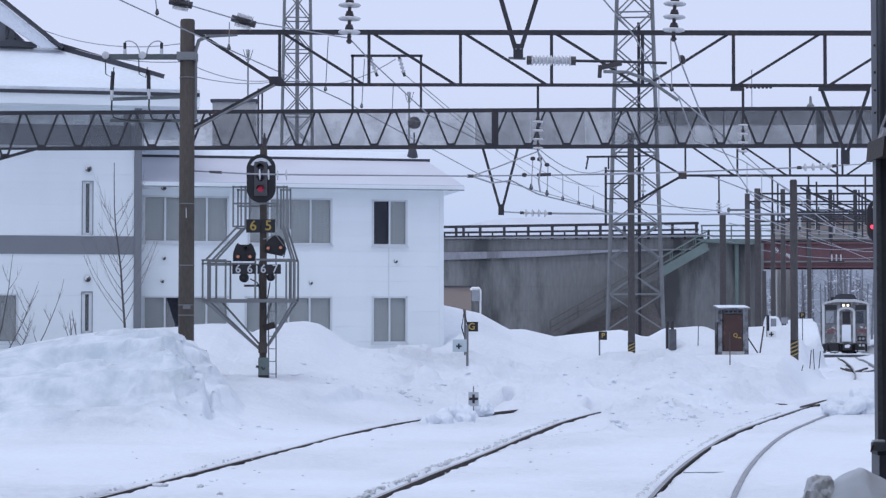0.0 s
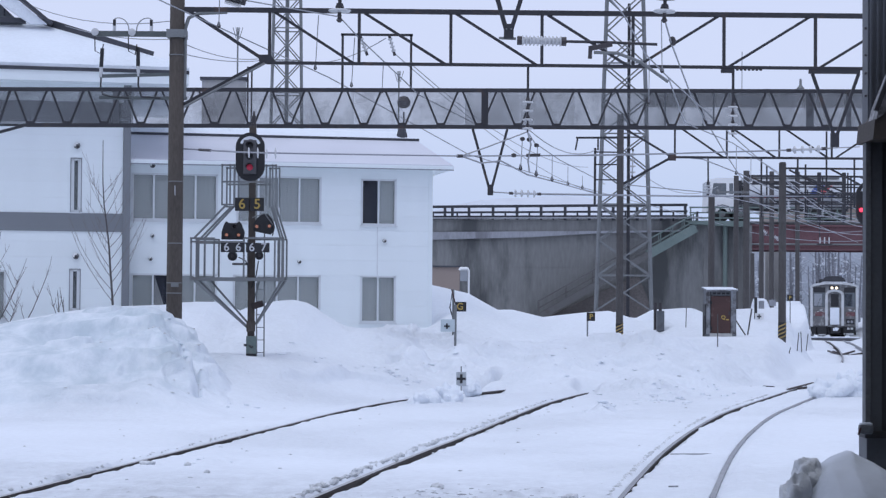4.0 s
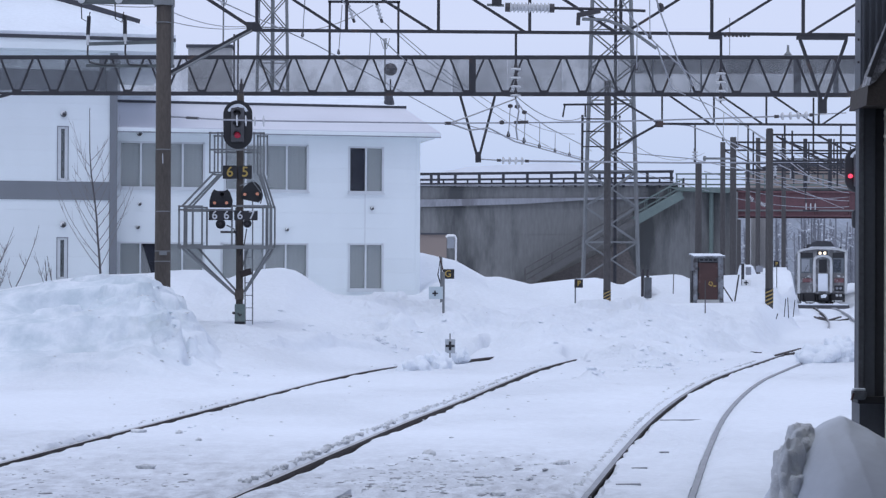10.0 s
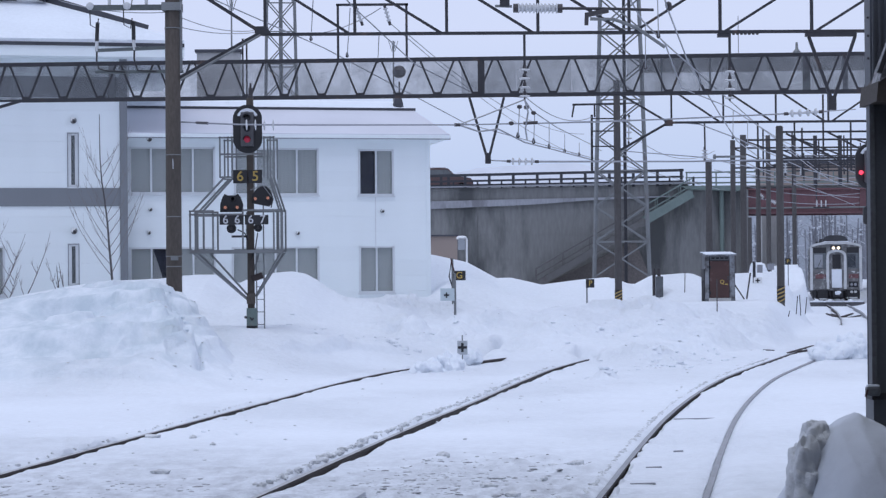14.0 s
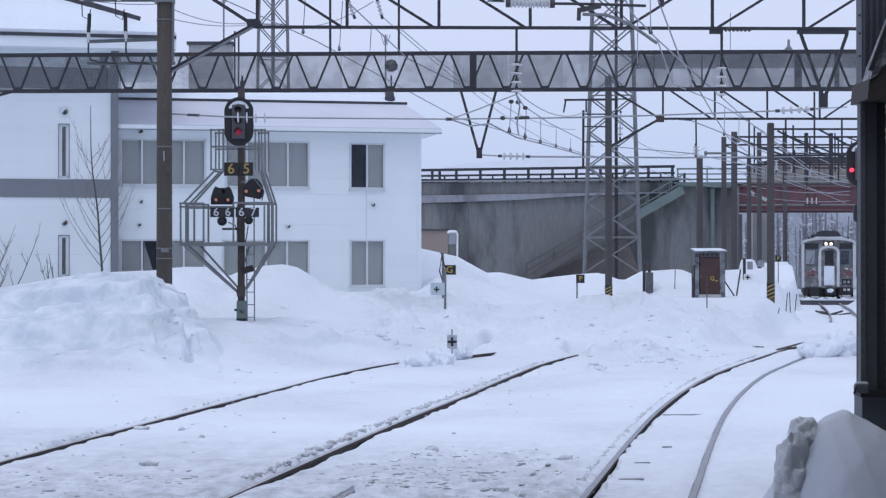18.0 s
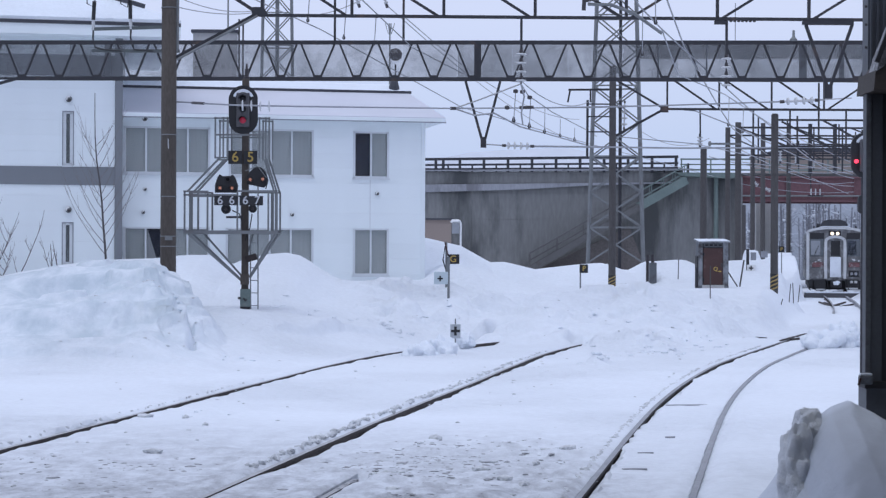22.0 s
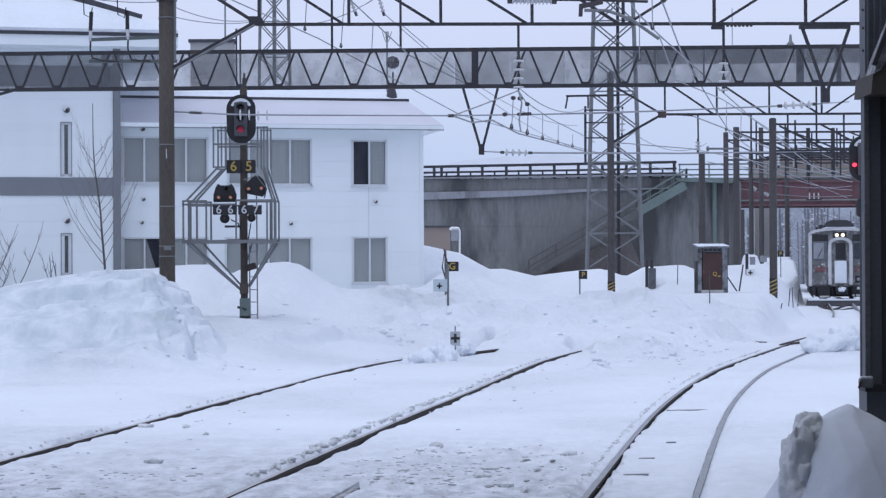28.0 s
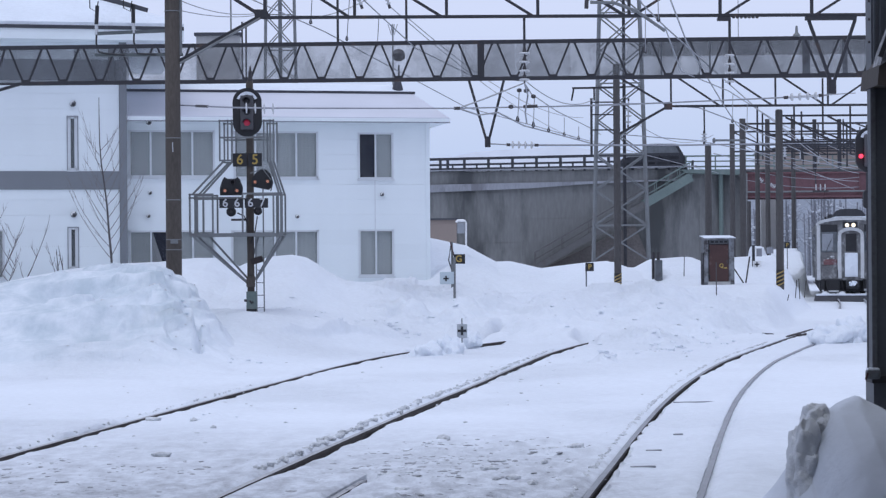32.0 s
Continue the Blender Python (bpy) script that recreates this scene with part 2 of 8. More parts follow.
WHITE = mat("white_paint", (0.78, 0.79, 0.80), 0.5, 0, 0.05, 5, 40, 0.02)
PALE_DIGIT = mat("weathered_white_digit", (0.50, 0.52, 0.55), 0.6, 0, 0.2, 9, 60, 0.02)
ABUT = mat("stained_concrete_wall", (0.185, 0.189, 0.190), 0.85, 0, 0.16, 0.25, 6, 0.2, (0.072, 0.076, 0.079), 0.45, 0.35, (1, 1, 0.22))
FASCIA = mat("pale_concrete_fascia", (0.27, 0.28, 0.31), 0.8, 0, 0.15, 0.5, 9, 0.1, (0.17, 0.17, 0.19), 0.3, 0.8, (1, 1, 0.3))
GREEN = mat("faded_green_paint", (0.135, 0.18, 0.172), 0.6, 0, 0.15, 1.5, 20, 0.1, (0.20, 0.20, 0.19), 0.2, 1.5)
RED_PAINT = mat("dull_red_girder_paint", (0.135, 0.062, 0.072), 0.6, 0, 0.2, 0.8, 12, 0.1, (0.09, 0.035, 0.04), 0.3, 0.8)
BROWN_RED = mat("red_brown_door", (0.062, 0.029, 0.027), 0.65, 0, 0.25, 2.5, 30, 0.1, (0.2, 0.17, 0.16), 0.15, 2.5)
BEIGE = mat("beige_cladding", (0.27, 0.22, 0.195), 0.7, 0, 0.08, 0.8, 20, 0.05)
def mesh_panel(name, lo, hi):
    """A dusty see-through panel, frosted in clouds; lo, hi: how dense it is."""
    m = pane(name, (0.15, 0.16, 0.175), 0.60, 0.8)
    n, k = m.node_tree.nodes, m.node_tree.links
    mx = next(q for q in n if q.type == "MIX_SHADER")
    oi, mr, tc, nz, nr, ad = (n.new("ShaderNode" + q) for q in ("ObjectInfo", "MapRange", "TexCoord", "TexNoise", "MapRange", "Math"))
    mr.inputs[3].default_value, mr.inputs[4].default_value = lo, hi
    nz.inputs["Scale"].default_value, nz.inputs["Detail"].default_value, nz.inputs["Roughness"].default_value = 1.0, 7, 0.66
    nr.inputs[1].default_value, nr.inputs[2].default_value, nr.inputs[3].default_value, nr.inputs[4].default_value = 0.36, 0.66, -0.08, 0.12
    k.new(tc.outputs["Object"], nz.inputs["Vector"])
    k.new(nz.outputs[0], nr.inputs[0])
    k.new(oi.outputs["Random"], mr.inputs[0])
    k.new(mr.outputs[0], ad.inputs[0])
    k.new(nr.outputs[0], ad.inputs[1])
    k.new(ad.outputs[0], mx.inputs[0])
    return m


MESH_PANEL = mesh_panel("grey_mesh_panel", 0.38, 0.55)
THIN_PANEL = mesh_panel("thin_grey_mesh_panel", 0.20, 0.36)
BARK = mat("bare_bark", (0.20, 0.18, 0.185), 0.85, 0, 0.25, 6, 40, 0.2)
TRUNK = mat("dark_sapling_bark", (0.085, 0.078, 0.082), 0.85, 0, 0.25, 6, 40, 0.2)
DARK_POLE = mat("dark_weathered_pole", (0.076, 0.072, 0.073), 0.75, 0.1, 0.22, 1.2, 25, 0.2, (0.06, 0.05, 0.048), 0.3, 0.9, (1, 1, 0.3))
# bark of the far trees, its colour paled for haze
FAR_BARK = mat("hazed_bark", (0.22, 0.23, 0.26), 0.9, 0, 0.3, 1, 8, 0.1)
WALL_DARK = mat("dark_blue_grey_post", (0.086, 0.095, 0.111), 0.5, 0.1, 0.12, 2, 30, 0.05)
DARK_PANEL = mat("dark_shelter_panel", (0.036, 0.039, 0.048), 0.5, 0.05, 0.15, 2, 30, 0.05)
EAVE_BROWN = mat("rusty_brown_eave", (0.050, 0.041, 0.036), 0.7, 0.05, 0.2, 2, 40, 0.2)
ICE_CRUST = mat("speckled_old_ice", (0.10, 0.10, 0.105), 0.5, 0, 0.4, 9, 60, 0.5, (0.32, 0.33, 0.35), 0.5, 14)
SOFFIT = mat("beige_soffit", (0.22, 0.19, 0.165), 0.7, 0, 0.08, 2, 40, 0.05)
# pale grey colour stands in for the mist behind the woods
MISTY = mat("painted_mist_wall", (0.40, 0.43, 0.48), 0.9, 0, 0.2, 0.4, 6, 0.1, (0.40, 0.42, 0.46), 0.4, 0.7)
SIGN_PALE = mat("pale_blue_sign_plate", (0.50, 0.58, 0.62), 0.5, 0, 0.05, 5, 40, 0.02)
SIGN_GREY = mat("grey_marker_plate", (0.42, 0.45, 0.48), 0.5, 0, 0.1, 5, 40, 0.02)
FROST_TWIG = mat("frosted_twig", (0.58, 0.61, 0.66), 0.9, 0, 0.3, 1, 8, 0.1)
PALE_PANEL = mat("pale_cream_panel", (0.74, 0.71, 0.60), 0.6, 0, 0.1, 2, 30, 0.05)
LAMP_GREY = mat("dark_lamp_grey", (0.085, 0.085, 0.095), 0.5, 0, 0.1, 4, 40, 0.03)
ICY = pane("icy_fin", (0.36, 0.36, 0.38), 0.62, 0.4)
ARM_GREY = mat("grey_green_arm_steel", (0.095, 0.11, 0.113), 0.55, 0.1, 0.2, 3, 30, 0.1)
HUT_GREY = mat("hut_plaster", (0.42, 0.42, 0.42), 0.8, 0, 0.1, 1, 12, 0.1, (0.3, 0.3, 0.3), 0.3, 1.0, (1, 1, 0.3))
DULL_STEEL = mat("dull_stair_steel", (0.10, 0.10, 0.102), 0.7, 0, 0.2, 1.5, 20, 0.1, (0.08, 0.07, 0.07), 0.3, 1.2)
DULL_YELLOW = mat("dull_yellow_stripe", (0.33, 0.24, 0.09), 0.6, 0, 0.2, 5, 40, 0.02)
BOX_GREY = mat("weathered_box_grey", (0.115, 0.125, 0.14), 0.6, 0, 0.2, 3, 30, 0.05, (0.07, 0.07, 0.08), 0.35, 2.5)
RELAY_BLUE = mat("chipped_blue_grey_paint", (0.22, 0.235, 0.26), 0.6, 0, 0.22, 4, 30, 0.08, (0.05, 0.045, 0.047), 0.5, 3.2)
TRAIN_BODY = mat("stainless_train_side", (0.20, 0.205, 0.215), 0.35, 0.6, 0.12, 2, 30, 0.05)
TRAIN_FACE = mat("grimy_grey_train_face", (0.14, 0.14, 0.145), 0.5, 0.1, 0.3, 2.5, 20, 0.05, (0.34, 0.35, 0.36), 0.4, 2.6)
ROOF_UNIT = mat("sooty_roof_cooler", (0.045, 0.046, 0.054), 0.7, 0.1, 0.3, 3, 20, 0.1)
TRAIN_WHITE = mat("frosted_white_train_panel", (0.52, 0.535, 0.55), 0.55, 0, 0.15, 2.5, 20, 0.1, (0.50, 0.50, 0.51), 0.3, 1.5)
TRAIN_DARK = mat("dark_underframe", (0.028, 0.028, 0.032), 0.7, 0.2, 0.3, 3, 20, 0.2)
TRAIN_GLASS = mat("dark_cab_glass", (0.135, 0.15, 0.165), 0.12, 0.0, 0.2, 1.5, 8, 0)
TRAIN_RED = mat("faded_red_band", (0.15, 0.065, 0.07), 0.5, 0, 0.3, 4, 20, 0.05, (0.42, 0.42, 0.44), 0.4, 3.0)
TANK = mat("silver_tank", (0.55, 0.57, 0.60), 0.35, 0.3, 0.06, 1, 20, 0.03)
BLUE_PAINT = mat("blue_stripe", (0.05, 0.09, 0.28), 0.5, 0, 0.1, 3, 20, 0)
RED_STRIPE = mat("red_stripe", (0.48, 0.09, 0.10), 0.5, 0, 0.1, 3, 20, 0)
CAR_BLACK = mat("black_car_paint", (0.030, 0.032, 0.040), 0.3, 0.2, 0.1, 2, 20, 0)
CAR_BROWN = mat("maroon_car_paint", (0.12, 0.075, 0.075), 0.35, 0.2, 0.1, 2, 20, 0)
TYRE = mat("tyre_rubber", (0.02, 0.02, 0.02), 0.8, 0, 0.2, 4, 30, 0.1)
HEAD_GLOW = glow("headlight_glow", (1.0, 0.84, 0.62), 1.25)
RED_GLOW = glow("red_signal_glow", (1.0, 0.05, 0.10), 1.5)
DIM_RED_GLOW = glow("dim_red_lens", (0.45, 0.03, 0.07), 0.15)
FROST_RAIL = mat("snow_dusted_rail", (0.30, 0.31, 0.335), 0.6, 0.1, 0.2, 3, 30, 0.2, (0.25, 0.25, 0.26), 0.3, 2.0)
EARTH = mat("earth_stained_concrete", (0.130, 0.118, 0.115), 0.9, 0, 0.25, 0.5, 9, 0.2)
GUARD = mat("dark_guard_steel", (0.035, 0.037, 0.046), 0.6, 0.2, 0.2, 2, 20, 0.1)
PALE_GREY = mat("pale_grey_paint", (0.27, 0.29, 0.32), 0.6, 0, 0.12, 3, 30, 0.05, (0.15, 0.15, 0.16), 0.25, 2.0)
PLATFORM = mat("worn_platform_concrete", (0.30, 0.30, 0.31), 0.85, 0, 0.15, 0.8, 20, 0.15)
AMBER_GLOW = glow("orange_white_lens", (0.9, 0.42, 0.32), 0.32)
# distance haze is put into the hills' pale bluish colour
FAR_HILL = mat("haze_pale_hill", (0.60, 0.63, 0.69), 0.9, 0, 0.06, 0.01, 0.2, 0, (0.52, 0.55, 0.61), 0.4, 0.02)


# ---- mesh building ----
class Form:
    """Gathers the faces of one part, in the place's own coordinates."""

    def __init__(self):
        self.v, self.f, self.mi = [], [], []

    def add(self, verts, faces, slot=0):
        o = len(self.v)
        self.v += [tuple(p) for p in verts]
        self.f += [tuple(i + o for i in q) for q in faces]
        self.mi += [slot] * len(faces)
        return self

    def box(self, x0, y0, z0, x1, y1, z1, bev=0.0, slot=0):
        if bev <= 0:
            v = [(x, y, z) for x in (x0, x1) for y in (y0, y1) for z in (z0, z1)]
            return self.add(v, [(0, 1, 3, 2), (4, 6, 7, 5), (0, 4, 5, 1), (2, 3, 7, 6), (0, 2, 6, 4), (1, 5, 7, 3)], slot)
        bm = bmesh.new()
        bmesh.ops.create_cube(bm, size=1)
        for q in bm.verts:
            q.co = Vector(((x0 + x1) / 2 + q.co.x * (x1 - x0), (y0 + y1) / 2 + q.co.y * (y1 - y0), (z0 + z1) / 2 + q.co.z * (z1 - z0)))
        bmesh.ops.bevel(bm, geom=bm.edges[:], offset=bev, segments=2, affect="EDGES", profile=0.6)
        bm.verts.index_update()
        self.add([q.co for q in bm.verts], [[q.index for q in g.verts] for g in bm.faces], slot)
        bm.free()
        return self

    def beam(self, p, q, w, h=None, up=(0, 0, 1), slot=0):
        """A bar of rectangular section from p to q."""
        h = w if h is None else h
        p, q = Vector(p), Vector(q)
        d = (q - p).normalized()
        s = d.cross(Vector(up))
        if s.length < 1e-3:
            s = d.cross(Vector((0, 1, 0)))
        s.normalize()
        u = s.cross(d).normalized()
        c = [s * (w / 2) * i + u * (h / 2) * j for i, j in ((-1, -1), (1, -1), (1, 1), (-1, 1))]
        return self.add([p + k for k in c] + [q + k for k in c],
                        [(3, 2, 1, 0), (4, 5, 6, 7), (0, 1, 5, 4), (1, 2, 6, 5), (2, 3, 7, 6), (3, 0, 4, 7)], slot)

    def tube(self, pts, r, n=8, r2=None, slot=0):
        """A round bar along points; r2: the radius at its end."""
        pts = [Vector(p) for p in pts]
        rings = []
        for i, p in enumerate(pts):
            d = (pts[min(i + 1, len(pts) - 1)] - pts[max(i - 1, 0)]).normalized()
            s = d.cross(Vector((0, 0, 1)))
            if s.length < 1e-3:
                s = Vector((1, 0, 0))
            s.normalize()
            u = s.cross(d)
            rr = r if r2 is None else r + (r2 - r) * i / (len(pts) - 1)
            rings.append([p + (s * math.cos(k * math.tau / n) + u * math.sin(k * math.tau / n)) * rr for k in range(n)])
        v = [p for g in rings for p in g]
        f = [(i * n + k, i * n + (k + 1) % n, (i + 1) * n + (k + 1) % n, (i + 1) * n + k) for i in range(len(pts) - 1) for k in range(n)]
        f += [tuple(range(n - 1, -1, -1)), tuple(range((len(pts) - 1) * n, len(pts) * n))]
        return self.add(v, f, slot)

    def lathe(self, base, axis, profile, n=16, slot=0):
        """Turns (along, radius) pairs round an axis."""
        base, d = Vector(base), Vector(axis).normalized()
        s = d.cross(Vector((0, 0, 1)))
        if s.length < 1e-3:
            s = Vector((1, 0, 0))
        s.normalize()
        u = s.cross(d)
        v = [base + d * h + (s * math.cos(k * math.tau / n) + u * math.sin(k * math.tau / n)) * max(r, 1e-4) for h, r in profile for k in range(n)]
        f = [(i * n + k, i * n + (k + 1) % n, (i + 1) * n + (k + 1) % n, (i + 1) * n + k) for i in range(len(profile) - 1) for k in range(n)]
        f += [tuple(range(n - 1, -1, -1)), tuple(range((len(profile) - 1) * n, len(profile) * n))]
        return self.add(v, f, slot)

    def prism(self, poly, y0, y1, slot=0):
        """A polygon in x and z, thick from y0 to y1."""
        n = len(poly)
        v = [(x, y0, z) for x, z in poly] + [(x, y1, z) for x, z in poly]
        f = [tuple(range(n)), tuple(range(2 * n - 1, n - 1, -1))] + [(i, i + n, (i + 1) % n + n, (i + 1) % n) for i in range(n)]
        return self.add(v, f, slot)

    def slab(self, corners, thick, slot=0):
        """A sheet through corner points, thick downwards."""
        n = len(corners)
        v = [tuple(c) for c in corners] + [(c[0], c[1], c[2] - thick) for c in corners]
        f = [tuple(range(n)), tuple(range(2 * n - 1, n - 1, -1))] + [(i, i + n, (i + 1) % n + n, (i + 1) % n) for i in range(n)]
        return self.add(v, f, slot)


ORIGIN = {}


def thing(name, at, label="", category="", group="", kind="", rz=0.0):
    ob = new(name)
    ob.empty_display_size = 0.2
    ob.matrix_world = pose(*at, 0, 0, rz)
    ORIGIN[ob.name] = Vector((0, 0, 0)) if rz else Vector(at)
    return tagged(ob, label, category, group, kind)


def mesh_of(name, form, materials, off=Vector((0, 0, 0)), smooth=False):
    me = bpy.data.meshes.new(name)
    me.from_pydata([(x - off.x, y - off.y, z - off.z) for x, y, z in form.v], [], form.f)
    for m in (materials if isinstance(materials, (list, tuple)) else [materials]):
        me.materials.append(m)
    me.polygons.foreach_set("material_index", form.mi)
    bm = bmesh.new()
    bm.from_mesh(me)
    bmesh.ops.recalc_face_normals(bm, faces=bm.faces)
    bm.to_mesh(me)
    bm.free()
    if smooth:
        me.polygons.foreach_set("use_smooth", [True] * len(me.polygons))
        me.set_sharp_from_angle(angle=radians(38))
    return me


def part(name, form, material, parent, label="", smooth=False):
    """One mesh under a thing or a part; its form is given in the thing's surroundings."""
    off = ORIGIN[parent.name]
    ob = new(name, mesh_of(name, form, material, off, smooth))
    ob.parent = parent
    ORIGIN[ob.name] = off
    return tagged(ob, label)


def solo(name, form, material, at, label, category, group="", kind="", smooth=False):
    """A thing of one mesh."""
    at = Vector(at)
    ob = new(name, mesh_of(name, form, material, at, smooth))
    ob.location = at
    ORIGIN[ob.name] = at
    return tagged(ob, label, category, group, kind)


def smooth01(a, b, x):
    t = np.clip((x - a) / (b - a), 0, 1)
    return t * t * (3 - 2 * t)


def lerp(p, q, t):
    return tuple(p[i] + (q[i] - p[i]) * t for i in range(3))


def sag(p, q, drop, n=10):
    return [(lerp(p, q, i / n)[0], lerp(p, q, i / n)[1], lerp(p, q, i / n)[2] - drop * 4 * (i / n) * (1 - i / n)) for i in range(n + 1)]


def value_noise(x, y, scale, seed):
    """Smooth random heights on a lattice."""
    rng = np.random.RandomState(seed)
    table = rng.rand(256, 256)
    u, v = x / scale, y / scale
    i, j = np.floor(u).astype(int), np.floor(v).astype(int)
    fu, fv = u - i, v - j
    fu, fv = fu * fu * (3 - 2 * fu), fv * fv * (3 - 2 * fv)
    g = lambda a, b: table[a % 256, b % 256]
    return (g(i, j) * (1 - fu) * (1 - fv) + g(i + 1, j) * fu * (1 - fv) + g(i, j + 1) * (1 - fu) * fv + g(i + 1, j + 1) * fu * fv) - 0.5


# ---- tracks and snow ground ----
def spline(knots):
    ks = np.array(knots, float)
    y, x = ks[:, 0], ks[:, 1]
    s = np.gradient(x, y)

    def at(q):
        q = np.asarray(q, float)
        i = np.clip(np.searchsorted(y, q) - 1, 0, len(y) - 2)
        h = y[i + 1] - y[i]
        t = (q - y[i]) / h
        t = np.clip(t, -0.5, 1.5)
        return ((2 * t**3 - 3 * t**2 + 1) * x[i] + (t**3 - 2 * t**2 + t) * h * s[i] + (-2 * t**3 + 3 * t**2) * x[i + 1] + (t**3 - t**2) * h * s[i + 1])
    return at


GAUGE = 1.067
# broken heaps in the yard: x, y, half width, half depth, height
BROKEN = ((-0.75, 50.2, 0.7, 0.7, 0.351), (0.2, 49.8, 0.6, 0.5, 0.243), (5.3, 47.2, 1.3, 1.5, 0.24), (5.9, 45.4, 0.5, 0.5, 0.216), (3.55, 38.8, 0.26, 0.35, 0.216), (1.15, 51.3, 0.9, 0.6, 0.243), (3.2, 50.0, 0.8, 0.6, 0.23), (5.1, 51.1, 1.2, 0.6, 0.216), (7.0, 48.9, 0.6, 0.5, 0.243), (-3.0, 26.7, 0.35, 0.4, 0.095), (2.0, 36.3, 0.5, 0.35, 0.068), (-3.9, 38.6, 0.35, 0.3, 0.135))
RAIL_A = spline([(12, -6.65), (21.8, -4.98), (25.5, -4.34), (30.5, -3.44), (35, -2.6), (38.8, -1.9), (43.8, -0.62), (48.4, 1.37), (51.4, 2.75), (58, 6.0)])
RAIL_B = spline([(12, -3.15), (18, -2.11), (24.75, -0.9), (28.5, -0.2), (33.2, 0.74), (38.3, 1.7), (43.6, 2.78), (48.3, 4.05), (54, 6.0), (60, 8.2)])
RAIL_C = spline([(12, 0.40), (16.5, 1.125), (20.5, 1.86), (24.75, 2.655), (29.5, 3.60), (34.5, 4.735), (39.5, 6.035), (43.5, 7.28), (53, 10.35), (60, 12.5), (70, 15.0), (83.4, 17.73), (95.2, 19.92), (105, 21.73), (114, 23.38), (130, 26.2), (170, 33.0), (240, 45)])


def rail_level(y):
    """Height of the through track's rails."""
    return np.interp(y, [53, 70, 83, 95, 102, 107, 114, 140], [0.0, 0.16, 0.235, 0.215, 0.18, 0.075, 0.06, 0.03])


def ground_height(x, y, cut_rails=True):
    n1 = value_noise(x, y, 5.0, 1) * 0.22 + value_noise(x, y, 1.7, 2) * 0.10 + value_noise(x, y, 0.6, 3) * 0.045 + value_noise(x, y, 0.28, 4) * 0.02
    rid = (0.25 - np.abs(value_noise(x, y, 2.3, 20))) * 0.9 + (0.25 - np.abs(value_noise(x + 2, y, 1.1, 21))) * 0.5 + (0.25 - np.abs(value_noise(x + 3, y, 0.5, 22))) * 0.26 + value_noise(x, y, 0.24, 26) * 0.06
    broken = smooth01(-0.05, 0.2, value_noise(x, y, 3.6, 24))
    pits = (value_noise(x, y, 0.45, 23) * 0.09 + value_noise(x, y, 0.2, 27) * 0.05) * broken - np.maximum(value_noise(x, y, 0.4, 28) - 0.3, 0) * 0.5 * broken
    z = np.full(x.shape, 0.02) + n1 * 0.2 + pits * (0.7 + 0.6 * smooth01(26, 20, y) * smooth01(-4, -1, x)) * (1 - 0.85 * smooth01(-0.3, 0.4, x - RAIL_C(np.clip(y, 12, 240))))
    # deep snow past the cleared yard
    late = smooth01(6.5, 10.0, x)
    deep = 1.08 * smooth01(46.5 + 2.0 * late, 54.5 + 4.5 * late, y) + value_noise(x, y, 3.0, 5) * 0.35 * smooth01(47, 53, y)
    deep += (value_noise(x, y, 0.9, 46) * 0.16 + value_noise(x, y, 0.45, 47) * 0.09) * smooth01(46.5, 49, y) * smooth01(57.0, 54, y)
    deep *= 1 - np.exp(-((x - 1.6) / 0.6) ** 2 - ((y - 46.6) / 0.8) ** 2)
    deep -= 0.25 * smooth01(60, 90, y)
    deep += (rid * 0.85 + (0.12 - np.abs(value_noise(x + y * 0.4, y * 0.9, 0.75, 81))) * 0.28 - np.maximum(value_noise(x, y, 0.33, 82) - 0.22, 0) * 0.5) * smooth01(46, 48.5, y) * smooth01(57, 53.5, y)
    # thrown-up bank beyond the first track
    q = RAIL_A(np.clip(y, 12, 56)) - x
    late_left = 2.2 * smooth01(-3.4, -5.2, x)
    bank = (0.90 + value_noise(x, y, 2.2, 6) * 0.18 + rid * 0.25) * smooth01(0.2, 5.0, q) * smooth01(35.5 + late_left, 42.5 + late_left, y) * smooth01(3.2, -3.4, x)
    bank = np.maximum(bank, (0.42 + rid * 0.3 + value_noise(x, y, 2.2, 6) * 0.2) * smooth01(40.5, 46.5, y) * smooth01(0.4, 2.6, q))
    # a low broken ledge along the bank's foot
    edge = q - np.interp(y, [42, 43.1, 45.5, 46.7, 48], [2.9, 2.5, 2.05, 1.65, 1.3]) + value_noise(x, y, 0.9, 71) * 0.6 + value_noise(x, y, 0.35, 72) * 0.2
    bank = bank + 0.30 * smooth01(0.0, 0.13, edge) * smooth01(2.6, 0.3, edge) * smooth01(42, 43, y) * smooth01(48.2, 47, y) * np.maximum(0.45 + value_noise(x, y, 1.3, 73) * 1.3, 0)
    # the large ploughed mound: a folded face under a crusted top
    xe = x - 0.14 - 0.04 * (44 - y)
    crest = np.interp(xe, [-30, -13, -10.4, -9.6, -8.4, -6.8, -6.2, -5.75, -5.35, -4.95, -4.55, -4.15], [1.1, 1.34, 1.54, 1.76, 1.93, 1.97, 1.95, 1.76, 1.32, 0.84, 0.40, 0.0])
    u = np.clip((y + value_noise(x * 0.8, y, 2.6, 20) * 1.7 + value_noise(x, y, 0.9, 21) * 0.55 + 0.16 * (x + 7) - 36.2) / 5.8, 0, 1)
    even = u * u * (3 - 2 * u)
    fold = np.interp(u, [0, 0.10, 0.25, 0.28, 0.42, 0.50, 0.53, 0.72, 0.80, 0.83, 0.92, 1], [0, 0.05, 0.13, 0.23, 0.32, 0.38, 0.60, 0.65, 0.68, 0.92, 0.985, 1.0])
